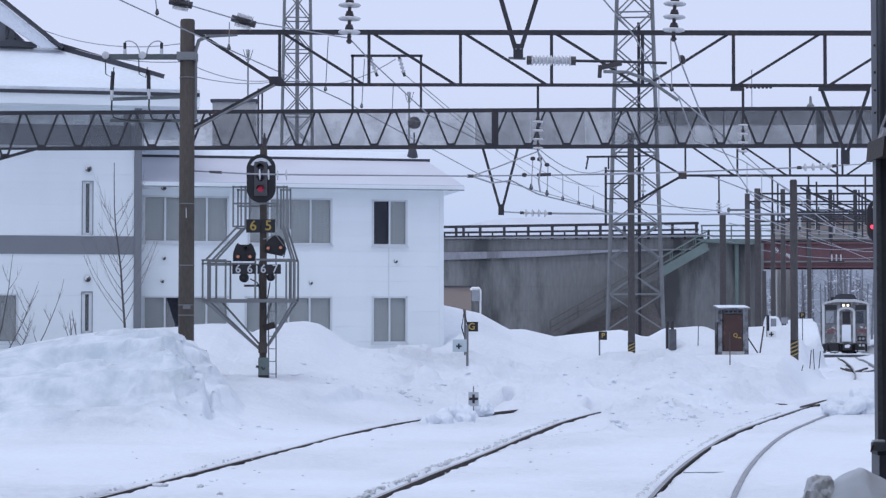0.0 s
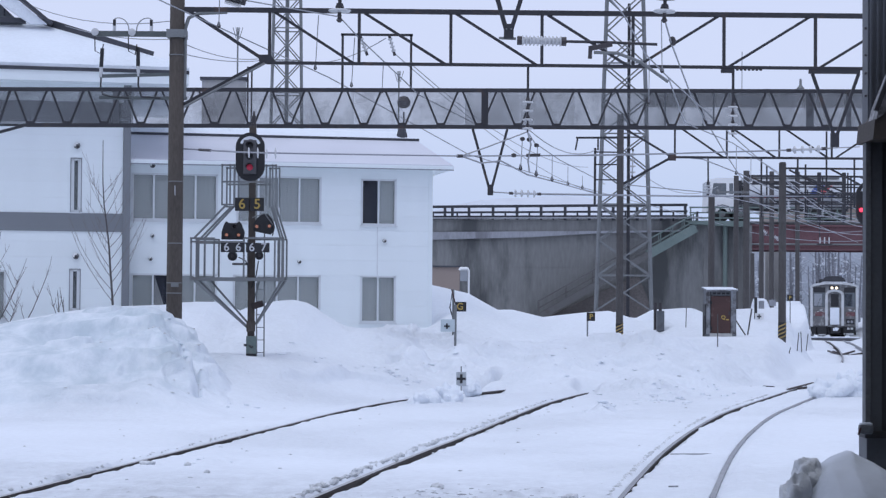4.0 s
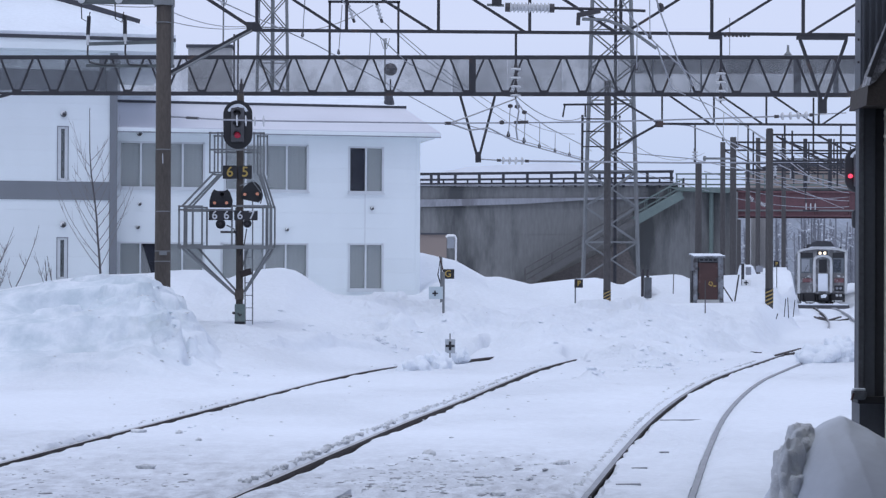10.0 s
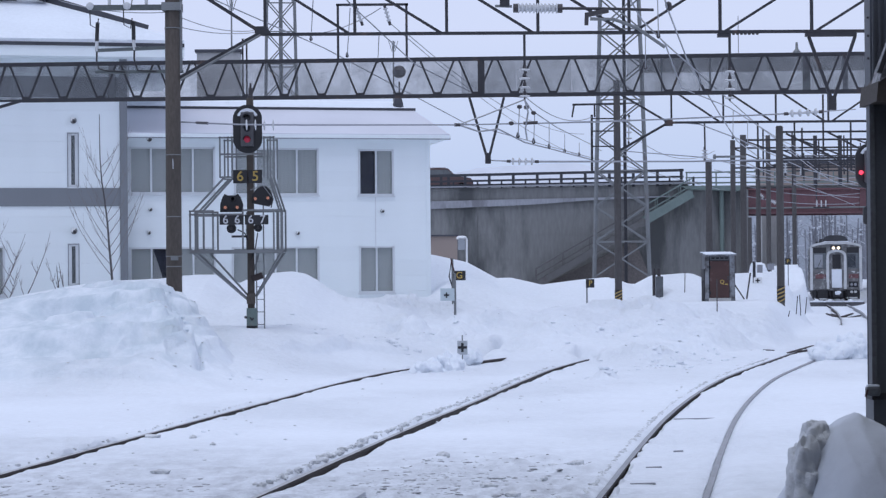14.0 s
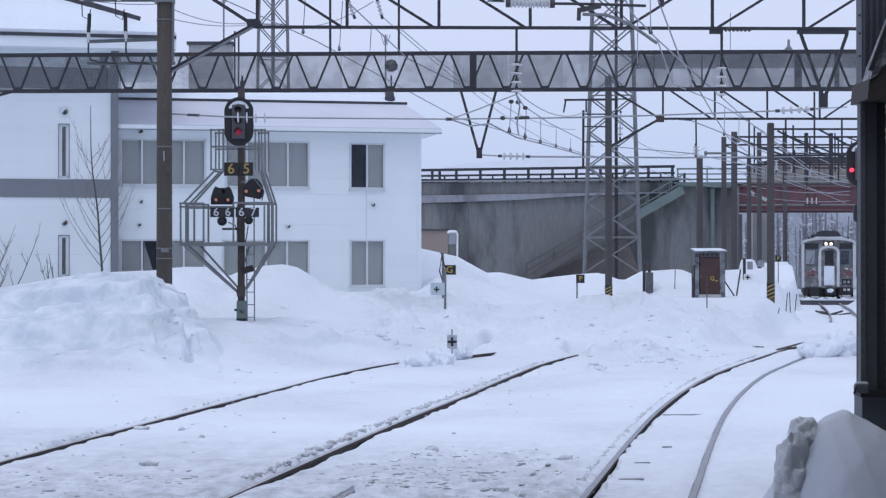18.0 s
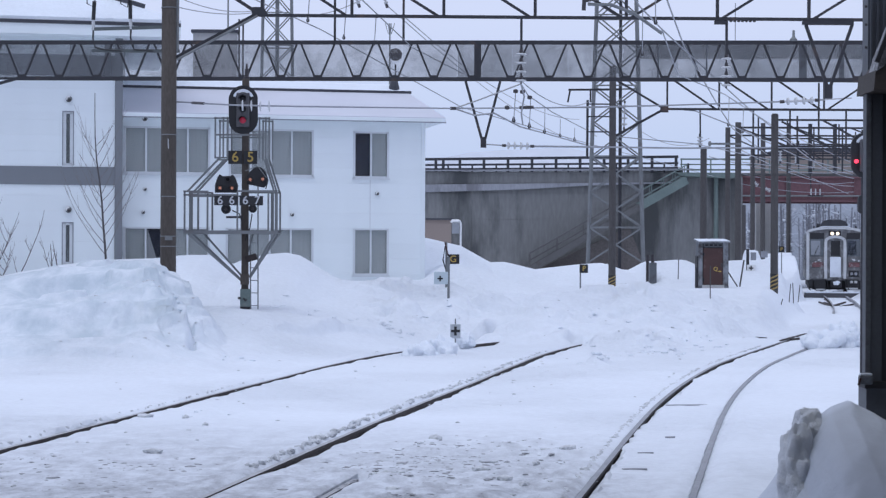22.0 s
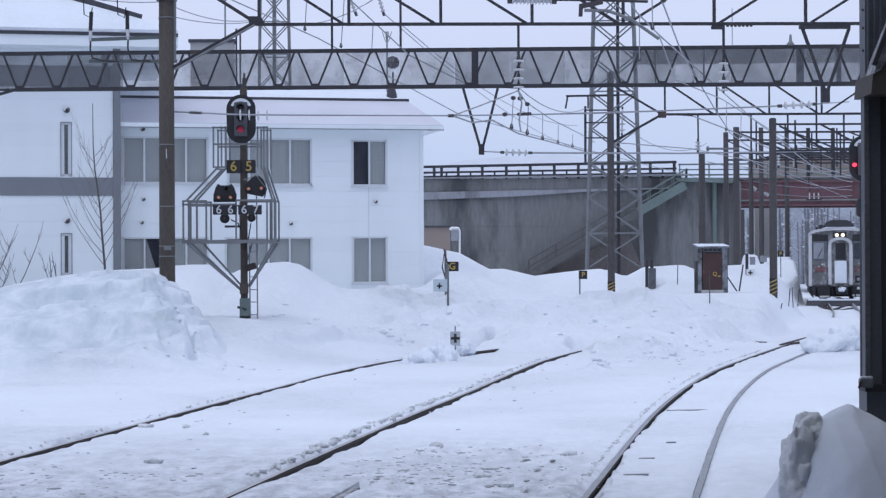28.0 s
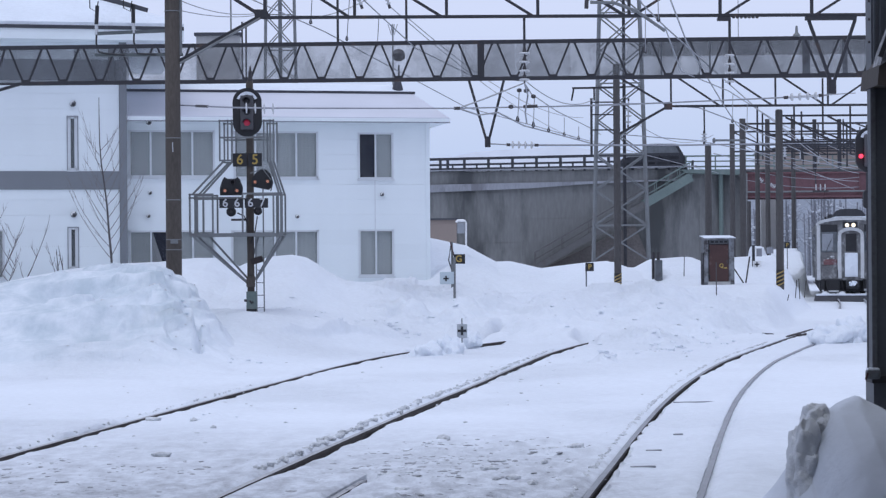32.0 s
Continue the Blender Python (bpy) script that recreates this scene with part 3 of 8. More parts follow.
    mound = crest * (even + (fold - even) * smooth01(-9.8, -8.2, xe)) * (1 - 0.55 * smooth01(45.5, 50, y)) * (1 - 0.8 * smooth01(42.4, 44.6, y) * smooth01(-7.0, -6.1, x))
    # crusty ledges across its face
    tier = mound * 3.4 - 0.30 * (x + 7) + value_noise(x, y, 1.1, 77) * 1.6 + value_noise(x, y, 0.4, 78) * 0.7
    tier = tier - np.floor(tier)
    mound = mound + (smooth01(0.0, 0.16, tier) - tier) * 0.20 * smooth01(-9.2, -7.6, xe) * smooth01(0.35, 0.7, mound) * smooth01(44.5, 42.5, y) * smooth01(-0.12, 0.10, value_noise(x, y, 1.5, 79))
    # its crust has slid along one flank
    slip = x - np.interp(y, [37.6, 38.6, 39.6, 40.6, 41.6], [-4.75, -4.72, -4.85, -5.20, -5.9]) + value_noise(x, y, 0.5, 74) * 0.10
    slab = smooth01(0.02, -0.06, slip) * smooth01(-2.2, -0.4, slip) * 0.10 - 0.20 * np.exp(-((slip - 0.06) / 0.055) ** 2)
    mound = mound + slab * smooth01(38.0, 38.6, y) * smooth01(41.7, 41.2, y)
    # the ridge along the house
    along = np.interp(x, [-30, -12.6, -11.2, -10.0, -9, -7.6, -7.02, -6.49, -6.07, -5.73, -5.40, -5.07, -4.48, -3.95, -3.56, -3.23, -2.81, -2.30, -1.63, -0.97, -0.30, 0.1, 1.2, 2.5, 4.0, 30], [1.2, 1.35, 1.70, 1.90, 2.0, 2.05, 2.12, 2.16, 2.15, 2.01, 1.87, 2.02, 2.165, 2.20, 2.12, 1.94, 1.65, 1.44, 1.43, 1.53, 1.67, 1.85, 1.85, 1.5, 1.2, 1.1])
    first = 43.0 + 2.5 * smooth01(-4.5, -1.5, x) + 7.0 * smooth01(-1.6, 0.6, x)
    house = along * smooth01(first, 54.0 + 3.8 * smooth01(-2.0, 0.4, x), y) * (1 - 0.35 * smooth01(55, 58, y) * smooth01(0.6, -0.4, x))
    # the ridge between the house and the through track
    far = np.interp(x, [-40, -1, 0.0, 1.28, 2.3, 2.8, 3.9, 5.4, 6.3, 7.2, 7.9, 9.0, 9.5, 10.6, 12.2, 13.2, 14.5, 30], [2.0, 2.6, 2.75, 2.49, 1.93, 1.95, 1.70, 1.87, 1.93, 1.60, 1.99, 2.07, 1.87, 2.05, 2.10, 1.9, 0.8, 0.6])
    ridge = far * smooth01(57.5, 66, y) * (1 - 0.4 * smooth01(68, 78, y))
    heap = (np.interp(x, [15.4, 16.4, 17.4, 30], [1.2, 2.05, 2.2, 2.1]) + value_noise(x, y, 1.3, 48) * 0.4) * smooth01(15.2, 16.6, x) * smooth01(83, 91, y) * smooth01(108, 98, y) * smooth01(0.6, -0.6, x - RAIL_C(np.clip(y, 12, 240)))
    heap = np.maximum(heap, (2.5 + value_noise(x, y, 0.7, 49) * 0.25) * smooth01(0.75, 0.30, np.abs(x - 14.1)) * smooth01(78, 79.5, y) * smooth01(84, 82, y))
    step = deep * 4.2 + value_noise(x, y, 1.6, 43) * 2.6 + value_noise(x, y, 0.55, 44) * 0.9
    part_step = step - np.floor(step)
    deep = deep + (smooth01(0.0, 0.28, part_step) - part_step) * 0.36 * smooth01(0.1, 0.4, deep) * smooth01(56.8, 54, y) * smooth01(-0.1, 0.12, value_noise(x, y, 2.7, 45))
    z = np.maximum.reduce([z, heap, deep, bank, mound + (n1 * 0.5 + rid * 0.16 - 0.03 + (0.2 - np.abs(value_noise(x * 0.5 + y * 0.3, y * 1.4, 0.8, 51))) * 0.80 * smooth01(-8.4, -7.2, xe) * smooth01(1.9, 1.5, mound) - np.maximum(value_noise(x * 0.7, y, 0.5, 52) - 0.16, 0) * 0.35 * smooth01(1.9, 1.5, mound) + value_noise(x, y, 0.3, 32) * 0.05) * smooth01(0.15, 0.8, mound), house + n1 * 0.4 + rid * 0.05, ridge + n1 * 0.4])
    # heaps of broken, thrown-up snow
    lumps = 0.5 + (0.25 - np.abs(value_noise(x, y, 0.46, 75))) * 2.4 + value_noise(x, y, 0.24, 76) * 1.5
    for cx, cy, rx, ry, amp in BROKEN:
        z = z + amp * lumps * np.exp(-((x - cx) / rx) ** 2 - ((y - cy) / ry) ** 2)
    # the through track's cutting
    c = RAIL_C(np.clip(y, 12, 240)) + GAUGE / 2
    cut = np.abs(x - c)
    floor = rail_level(y) - 0.12 + n1 * 0.3 + 0.38 * np.exp(-((y - 61) / 5.5) ** 2) * (1 - 0.0 * x)
    lo = np.interp(y, [44, 55, 64, 76, 79, 84.0, 88.0, 96, 102], [1.7, 0.95, 1.5, 2.2, 2.5, 2.0, 1.55, 1.8, 2.2])
    hi = np.interp(y, [44, 55, 64, 76, 79, 84.0, 88.0, 96, 102], [4.2, 1.95, 2.6, 4.8, 5.0, 2.9, 1.9, 2.4, 4.0])
    z = np.where(y > 44, floor + (z - floor) * smooth01(lo, hi, cut + value_noise(x, y, 2.5, 8) * (0.04 + 0.46 * smooth01(86, 76, y)) + value_noise(x, y, 0.9, 9) * 0.3 * smooth01(60, 66, y) * smooth01(86, 80, y)), z)
    # banks on the far side of the through track
    over = x - c
    z = np.maximum(z, np.where(y > 50, 1.5 * smooth01(2.6, 6, over) * smooth01(50, 62, y), 0) + n1 * 0.5)
    # swept level on the open side of each rail
    for r, o, end in ((RAIL_A, 0, 46.0), (RAIL_B, 0, 47.0), (RAIL_C, 0, 51.0)):
        e = x - r(np.clip(y, 12, 56)) - o
        m = smooth01(1.3, 0.5, e) * smooth01(-0.05, 0.0, e) * smooth01(end + 1.2, end, y)
        z = z - m * (np.maximum(z, -0.015) + 0.015)
    # cleared strips under the rails
    if not cut_rails:
        return z
    for r, o in ((RAIL_A, 0), (RAIL_B, 0), (RAIL_B, GAUGE), (RAIL_C, 0), (RAIL_C, GAUGE)):
        d = np.abs(x - r(np.clip(y, 12, 56)) - o)
        near = smooth01(0.34, 0.18, d) * smooth01(53, 50, y) if r is RAIL_C else smooth01(0.34, 0.18, d) * (smooth01(50.2, 49.2, y) if r is RAIL_A else smooth01(48.4, 47.2, y))
        if r is RAIL_B and o:
            near = near * smooth01(20.2, 19.6, y)
        z = z - near * (z + 0.17)
    return z


def grown(a, b, step, out, factor=1.22):
    """Grid lines: even between a and b, wider and wider out to +-out."""
    mid = list(np.arange(a, b + step * 0.5, step))
    lo, hi, s = [a], [mid[-1]], step
    while hi[-1] < out:
        s *= factor
        hi.append(hi[-1] + s)
    s = step
    while lo[-1] > -out:
        s *= factor
        lo.append(lo[-1] - s)
    return np.array(lo[:0:-1] + mid + hi[1:])


def sheet(name, xs, ys, height, material):
    gx, gy = np.meshgrid(xs, ys)
    gz = height(gx, gy)
    nx, ny = len(xs), len(ys)
    me = bpy.data.meshes.new(name)
    co = np.stack([gx, gy, gz], -1).reshape(-1, 3)
    i = (np.arange(ny - 1)[:, None] * nx + np.arange(nx - 1)[None, :]).ravel()
    quads = np.stack([i, i + 1, i + nx + 1, i + nx], -1)
    me.from_pydata(co.tolist(), [], quads.tolist())
    me.materials.append(material)
    me.polygons.foreach_set("use_smooth", [True] * len(me.polygons))
    return new(name, me)


xs = np.unique(np.round(np.concatenate([grown(-9.5, 13.5, 0.085, 2600), np.arange(-8.5, -4.2, 0.045), np.arange(13.5, 21, 0.14)]), 3))
ys = np.concatenate([-grown(0, 1, 1, 2600, 1.5)[::-1][:18], np.arange(3, 13, 1.0), np.arange(13, 26, 0.07), np.arange(26, 36, 0.10), np.arange(36, 44, 0.055), np.arange(44, 58, 0.085), np.arange(58, 76, 0.35), np.arange(76, 90, 0.3), np.arange(90, 130, 1.0), 130 * 1.14 ** np.arange(0, 24)])
ys = np.unique(np.round(ys, 3))
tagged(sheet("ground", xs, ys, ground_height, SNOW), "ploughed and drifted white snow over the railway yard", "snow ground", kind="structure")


def rail_mesh(name, curve, off, y0, y1, parent, z_of=None, top=None, side=None):
    """One rail of head, web and foot along its curve."""
    sec = [(-0.032, 0.0), (0.032, 0.0), (0.032, -0.032), (0.010, -0.045), (0.010, -0.115), (0.062, -0.128), (0.062, -0.14), (-0.062, -0.14), (-0.062, -0.128), (-0.010, -0.115), (-0.010, -0.045), (-0.032, -0.032)]
    yy = np.concatenate([np.arange(y0, min(y1, 36), 0.2), np.arange(max(36, y0), y1, 0.5)])
    f, n = Form(), len(sec)
    v = []
    for y in yy:
        x, zz = float(curve(y)) + off, float(z_of(y)) if z_of else 0.0
        v += [(x + a, y, zz + b) for a, b in sec]
    q, slots = [], []
    for i in range(len(yy) - 1):
        for k in range(n):
            q.append((i * n + k, (i + 1) * n + k, (i + 1) * n + (k + 1) % n, i * n + (k + 1) % n))
            slots.append(1 if k == 0 else 0)
    f.add(v, q)
    f.mi = slots
    return part(name, f, [side or RUST, top or RAILTOP], parent)


track_a = thing("railway_track", (float(RAIL_A(25)), 25, 0), "rusty rail half sunk in the yard's snow", "railway track", "tracks in the yard")
rail_mesh("rail", RAIL_A, 0, 12, 50.2, track_a)
rail_mesh("rail", RAIL_A, GAUGE, 45.6, 47.4, track_a, lambda y: 0.09, FROST_RAIL)
track_b = thing("railway_track", (float(RAIL_B(25)), 25, 0), "dark rusty rails, one of them drifted over with snow", "railway track", "tracks in the yard")
rail_mesh("rail", RAIL_B, 0, 12, 49.3, track_b)
rail_mesh("rail", RAIL_B, GAUGE, 12, 19.6, track_b, lambda y: -0.03)
track_c = thing("railway_track", (float(RAIL_C(25)), 25, 0), "curving pair of rails used by the arriving train", "railway track", "tracks in the yard")
rail_mesh("rail", RAIL_C, 0, 12, 150, track_c, rail_level, FROST_RAIL)
rail_mesh("rail", RAIL_C, GAUGE, 12, 150, track_c, rail_level, FROST_RAIL, FROST_RAIL)

# grey bars paint the shaded dips over sleepers, and one groove, between through rails
for x, y, w, thick in ((2.18, 20.35, 0.26, 0.06), (2.49, 22.0, 0.18, 0.03), (2.80, 18.6, 0.18, 0.06), (2.26, 18.06, 0.14, 0.05), (1.69, 18.15, 0.16, 0.05), (3.02, 23.9, 0.12, 0.025), (4.01, 28.95, 0.80, 0.03)):
    z = float(ground_height(np.array([x]), np.array([y]))[0])
    part("sleeper_dip", Form().beam((x - w / 2, y - w * 0.05, z - 0.002), (x + w / 2, y + w * 0.05, z), thick, 0.04), FROST_RAIL, track_c)


def snow_edges(name, curve, off, y0, y1, buried, seed, deep=0.13, crumb=1.0, wide=0.14, thin=0.0):
    """The packed snow on both sides of a rail: flush on the outside, a ragged groove on the inside. buried: how far the head is dusted over."""
    yy = np.arange(y0, y1, 0.11)
    ragged = value_noise(yy, yy * 0 + seed, 0.35, 11) + value_noise(yy, yy * 0 + seed, 1.4, 12) * 1.3
    lip = value_noise(yy, yy * 0 + seed, 0.2, 13)
    f = Form()
    left = [(-0.60, -0.07), (-0.42, 0.0), (-0.34, 0.01), (-0.22, 0.012), (-0.10, 0.012), (-0.040, -0.008), (-0.033, -0.09)]
    right = [(0.033, -0.15), (0.05, -deep), (0.06 + wide * 0.5, -deep * 0.95), (0.06 + wide * 0.85, -deep * 0.6), (0.07 + wide, -0.005), (0.32, 0.01), (0.44, 0.0), (0.60, -0.07)]
    for side, prof in (("l", left), ("r", right)):
        v = []
        for a, b in prof:
            x = curve(yy) + off + a
            level = ground_height(x, yy, False)
            w = min(1.0, max(0.0, (abs(a) - 0.05) / 0.25))
            if side == "r":
                g = np.clip(1.05 + 1.5 * ragged, 0.30, 1.0)
                if thin:
                    g = g * (0.10 + 0.90 * smooth01(thin - 0.6, thin + 1.6, yy))
                zz = b * g if b < -0.03 else b + lip * 0.03
                if buried > 0.01:
                    zz = np.maximum(zz, -0.03 + lip * 0.01)
                x = x + (ragged * (0.02 if buried > 0.01 else 0.10) + lip * 0.03 if 0.06 < a < 0.30 else 0)
            else:
                zz = b + (np.maximum(lip, 0) * 0.10 * crumb if -0.3 < a < -0.08 else 0)
                x = x + lip * 0.012
            v.append(np.stack([x, yy, zz * (1 - w) + (level + zz * 0.5 + 0.004) * w], -1))
        n = len(prof)
        v = np.stack(v, 1).reshape(-1, 3).tolist()
        f.add(v, [(i * n + k, i * n + k + 1, (i + 1) * n + k + 1, (i + 1) * n + k) for i in range(len(yy) - 1) for k in range(n - 1)])
    ob = new(name, mesh_of(name, f, SNOW, smooth=True))
    return tagged(ob, "packed snow along a rail with a ragged groove", "snow", kind="structure")


snow_edges("ground_edge_1", RAIL_A, 0, 12, 49.3, 0.0, 1, 0.10, 1.0, 0.08)
snow_edges("ground_edge_2", RAIL_B, 0, 12, 47.3, 0.0, 2, 0.115, 1.0, 0.10, 20.2)
snow_edges("ground_edge_3", RAIL_C, 0, 12, 52, 0.0, 3, 0.06, 0.35, 0.05)
snow_edges("ground_edge_4", RAIL_C, GAUGE, 12, 50, 0.016, 4, 0.03, 0.2, 0.08)
snow_edges("ground_edge_5", RAIL_B, GAUGE, 12, 20.0, 0.0, 7, 0.10, 0.4, 0.10)


_bm = bmesh.new()
bmesh.ops.create_icosphere(_bm, subdivisions=1, radius=1)
_bm.verts.index_update()
BALL = [p.co.copy() for p in _bm.verts]
BALL_FACES = [[q.index for q in g.verts] for g in _bm.faces]
_bm.free()


def clod(f, c, r, rng, slot=0, flat=0.7):
    """An angular crumb with random bulges and its own long side."""
    t, s = rng.uniform(0, math.pi), rng.uniform(1.0, 1.7)
    ct, st = math.cos(t), math.sin(t)
    v = []
    for p in BALL:
        k = rng.uniform(0.65, 1.25) * r
        u, w = p.x * k * s, p.y * k / s ** 0.5
        v.append((c[0] + u * ct - w * st, c[1] + u * st + w * ct, c[2] + p.z * k * flat))
    f.add(v, BALL_FACES, slot)


def lump(name, at, size, seed, material, label, rough=0.35, sub=4, scale=1.6, blocks=0.0, grain=1.6):
    """A rugged heap of snow."""
    bm = bmesh.new()
    bmesh.ops.create_icosphere(bm, subdivisions=sub, radius=1)
    for p in bm.verts:
        c = p.co.copy()
        e = Vector((c.x, c.y * size[1] / size[0], c.z * size[2] / size[0]))
        k = 1 + rough * noise.fractal(e * scale + Vector((seed * 7.1, 0, 0)), 1.1, 2.1, 4) + blocks * (0.35 - noise.voronoi(e * grain + Vector((seed * 3.1, 0, 0)))[0][0])
        p.co = Vector((c.x * size[0] * k, c.y * size[1] * k, c.z * size[2] * k))
    bm.verts.index_update()
    f = Form().add([p.co for p in bm.verts], [[q.index for q in g.verts] for g in bm.faces])
    bm.free()
    me = mesh_of(name, f, material, smooth=True)
    ob = new(name, me)
    ob.location = at
    ORIGIN[ob.name] = Vector(at)
    return tagged(ob, label, "snow heap")


lump("snow_mound", (-0.06, 42.300, -0.06), (0.42, 0.5, 0.40), 1, CLEAN_SNOW, "broken heap of snow blocks beside a buried rail", 0.20, 5, 1.3, 0.55)
lump("snow_mound", (0.36, 42.600, -0.03), (0.38, 0.48, 0.46), 2, CLEAN_SNOW, "broken heap of snow blocks beside a buried rail", 0.20, 5, 1.3, 0.55)
lump("snow_mound", (0.956, 45.200, 0.203), (0.22, 0.3, 0.20), 3, CLEAN_SNOW, "small lump of snow behind a point marker")
lump("snow_mound", (9.617, 46.500, 0.075), (0.55, 0.6, 0.36), 4, CLEAN_SNOW, "broken snow blocks at the end of the cleared track", 0.25, 5, 1.3, 0.5)
lump("snow_mound", (10.257, 46.800, 0.143), (0.42, 0.5, 0.50), 5, CLEAN_SNOW, "broken snow blocks at the end of the cleared track", 0.25, 5, 1.3, 0.5)
lump("snow_mound", (5.905, 50.500, -0.028), (0.75, 0.8, 0.30), 6, SNOW, "low ridge of ploughed snow in the yard", 0.5)

# ---- the white house and its larger wing ----
FACE = -9.111
TURN = math.degrees(math.atan(0.2))


def wall_rows(parent, x0, x1, z0, z1, y, thick, openings, material, row=0.455, z_start=None):
    """Siding boards, row by row, cut round the openings."""
    z = z0 if z_start is None else z_start
    while z < z1 - 0.01:
        top = min(z + row, z1)
        cuts_z = sorted({z + 0.002, top} | {c for o in openings for c in (o[2], o[3]) if z < c < top})
        for a, b in zip(cuts_z, cuts_z[1:]):
            mid = (a + b) / 2
            cuts = sorted({x0, x1} | {c for o in openings if o[2] < mid < o[3] for c in (o[0], o[1]) if x0 < c < x1})
            for p, q in zip(cuts, cuts[1:]):
                m = (p + q) / 2
                if not any(o[0] < m < o[1] and o[2] < mid < o[3] for o in openings):
                    part("siding_board", Form().box(p, y, a, q, y + thick, b), material, parent)
        z += row


def window(parent, x0, x1, z0, z1, y, leaves, curtain=(), name="window", trim=None):
    """A sliding window in the wall: frame, mullions, panes, and a curtain or a board painted dark for the dim room
    behind.
    """
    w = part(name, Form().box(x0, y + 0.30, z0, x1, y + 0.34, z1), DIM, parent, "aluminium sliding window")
    f = Form()
    e = 0.085 if trim else 0.06
    for a, b, c, d in ((x0, x1, z0, z0 + 0.06), (x0, x1, z1 - 0.05, z1), (x0, x0 + e, z0, z1), (x1 - e, x1, z0, z1)):
        f.box(a, y - 0.025, c, b, y + 0.09, d)
    part("frame", f, trim or ALU, w)
    part("sill", Form().box(x0 - 0.03, y - 0.06, z0 - 0.045, x1 + 0.03, y + 0.02, z0), ALU, w)
    step = (x1 - x0 - 0.09) / leaves
    for i in range(leaves):
        a = x0 + 0.045 + i * step
        if i:
            part("mullion", Form().box(a - 0.028, y + 0.01, z0 + 0.06, a + 0.028, y + 0.07, z1 - 0.05), ALU, w)
        part("pane", Form().box(a + 0.03, y + 0.035 + 0.015 * (i % 2), z0 + 0.06, a + step - 0.03, y + 0.041 + 0.015 * (i % 2), z1 - 0.05), DARK_GLASS if 0 < len(curtain) < leaves and i not in curtain else GLASS, w)
        if i in curtain:
            g = Form()
            n = 9
            pts = [(a + 0.02 + (step - 0.04) * k / n, y + 0.10 + 0.004 * (k % 2)) for k in range(n + 1)]
            g.add([(p[0], p[1], z) for z in (z0 + 0.05, z1 - 0.05) for p in pts], [(k, k + 1, n + 2 + k, n + 1 + k) for k in range(n)])
            part("curtain", g, CURTAIN, w, "pale drawn curtain")
    return w


house = thing("house", (0, 58.6, 0), "two-storey white house with siding, aluminium windows and a frosted metal roof", "house", rz=TURN)
wins = [
    (-9.078, -6.524, 4.569, 5.967, 4, (0, 1, 2, 3)),
    (-5.967, -3.410, 4.531, 5.948, 4, (0, 1, 2, 3)),
    (-2.201, -1.105, 4.514, 5.924, 2, (1,)),
    (-9.078, -6.524, 1.612, 2.988, 4, (0, 2, 3)),
    (-6.052, -3.410, 1.586, 2.980, 4, (0, 1, 2, 3)),
    (-2.201, -1.105, 1.563, 2.986, 2, (0, 1)),
]
TOP = 6.308
wall_rows(house, FACE, 0.0, -0.2, TOP + 0.12, 0.0, 0.2, [w[:4] for w in wins], SIDING)
part("back_wall", Form().box(FACE, 7.8, -0.2, 0.0, 8.0, TOP), SIDING, house)
z = -0.2
while z < TOP:
    part("siding_board", Form().box(-0.2, 0.203, z + 0.004, -0.003, 7.8, min(z + 0.455, TOP)), SIDING, house)
    z += 0.455
for x0, x1, z0, z1, n, c in wins:
    window(house, x0, x1, z0, z1, 0.0, n, c)
part("tied_curtain", Form().add([(-8.39, 0.105, 1.62), (-7.95, 0.12, 1.62), (-8.36, 0.105, 2.93)], [(0, 1, 2)]), CURTAIN, house, "curtain tied back to one side")
part("corner_board", Form().box(-0.10, -0.02, -0.2, 0.02, 0.1, TOP), SIDING, house)
part("joint_strip", Form().box(-1.680 - 0.012, -0.008, 3.003, -1.680 + 0.012, 0.0, 4.497), ALU, house)
EAVE = 6.361
RX, RY, RZ = 0.178, 3.4, 7.400
f = Form().slab([(FACE - 0.1, -0.45, EAVE), (0.55, -0.45, EAVE), (RX, RY, RZ), (FACE - 0.1, RY, RZ)], 0.07)
roof = part("roof", f, ROOF_METAL, house, "frosted grey metal roof")
f = Form().slab([(0.55, -0.45, EAVE), (0.55, 8.4, EAVE), (RX, 5.0, RZ), (RX, RY, RZ)], 0.07)
part("roof_hip", f, ROOF_METAL, roof)
part("roof_back", Form().slab([(FACE - 0.1, 5.0, RZ), (RX, 5.0, RZ), (0.55, 8.4, EAVE), (FACE - 0.1, 8.4, EAVE)], 0.07), ROOF_METAL, roof)
part("fascia", Form().box(FACE - 0.1, -0.47, EAVE - 0.13, 0.57, -0.43, EAVE - 0.02), SIDING, roof)
part("drip_edge", Form().box(FACE - 0.1, -0.478, EAVE - 0.165, 0.57, -0.455, EAVE - 0.131), PALE_GREY, roof, "thin grey drip edge")
part("fascia", Form().box(0.53, -0.43, EAVE - 0.13, 0.57, 8.4, EAVE - 0.02), SIDING, roof)
part("soffit", Form().box(0.02, 0.0, EAVE - 0.12, 0.53, 8.4, EAVE - 0.09), SIDING, roof)
part("soffit", Form().box(FACE - 0.1, -0.43, EAVE - 0.12, 0.53, 0.0, EAVE - 0.09), SIDING, roof)
part("ridge_flashing", Form().box(FACE - 0.1, RY - 0.05, RZ - 0.01, RX + 0.06, RY + 0.1, RZ + 0.07), DARK_EDGE, roof, "dark ridge flashing")
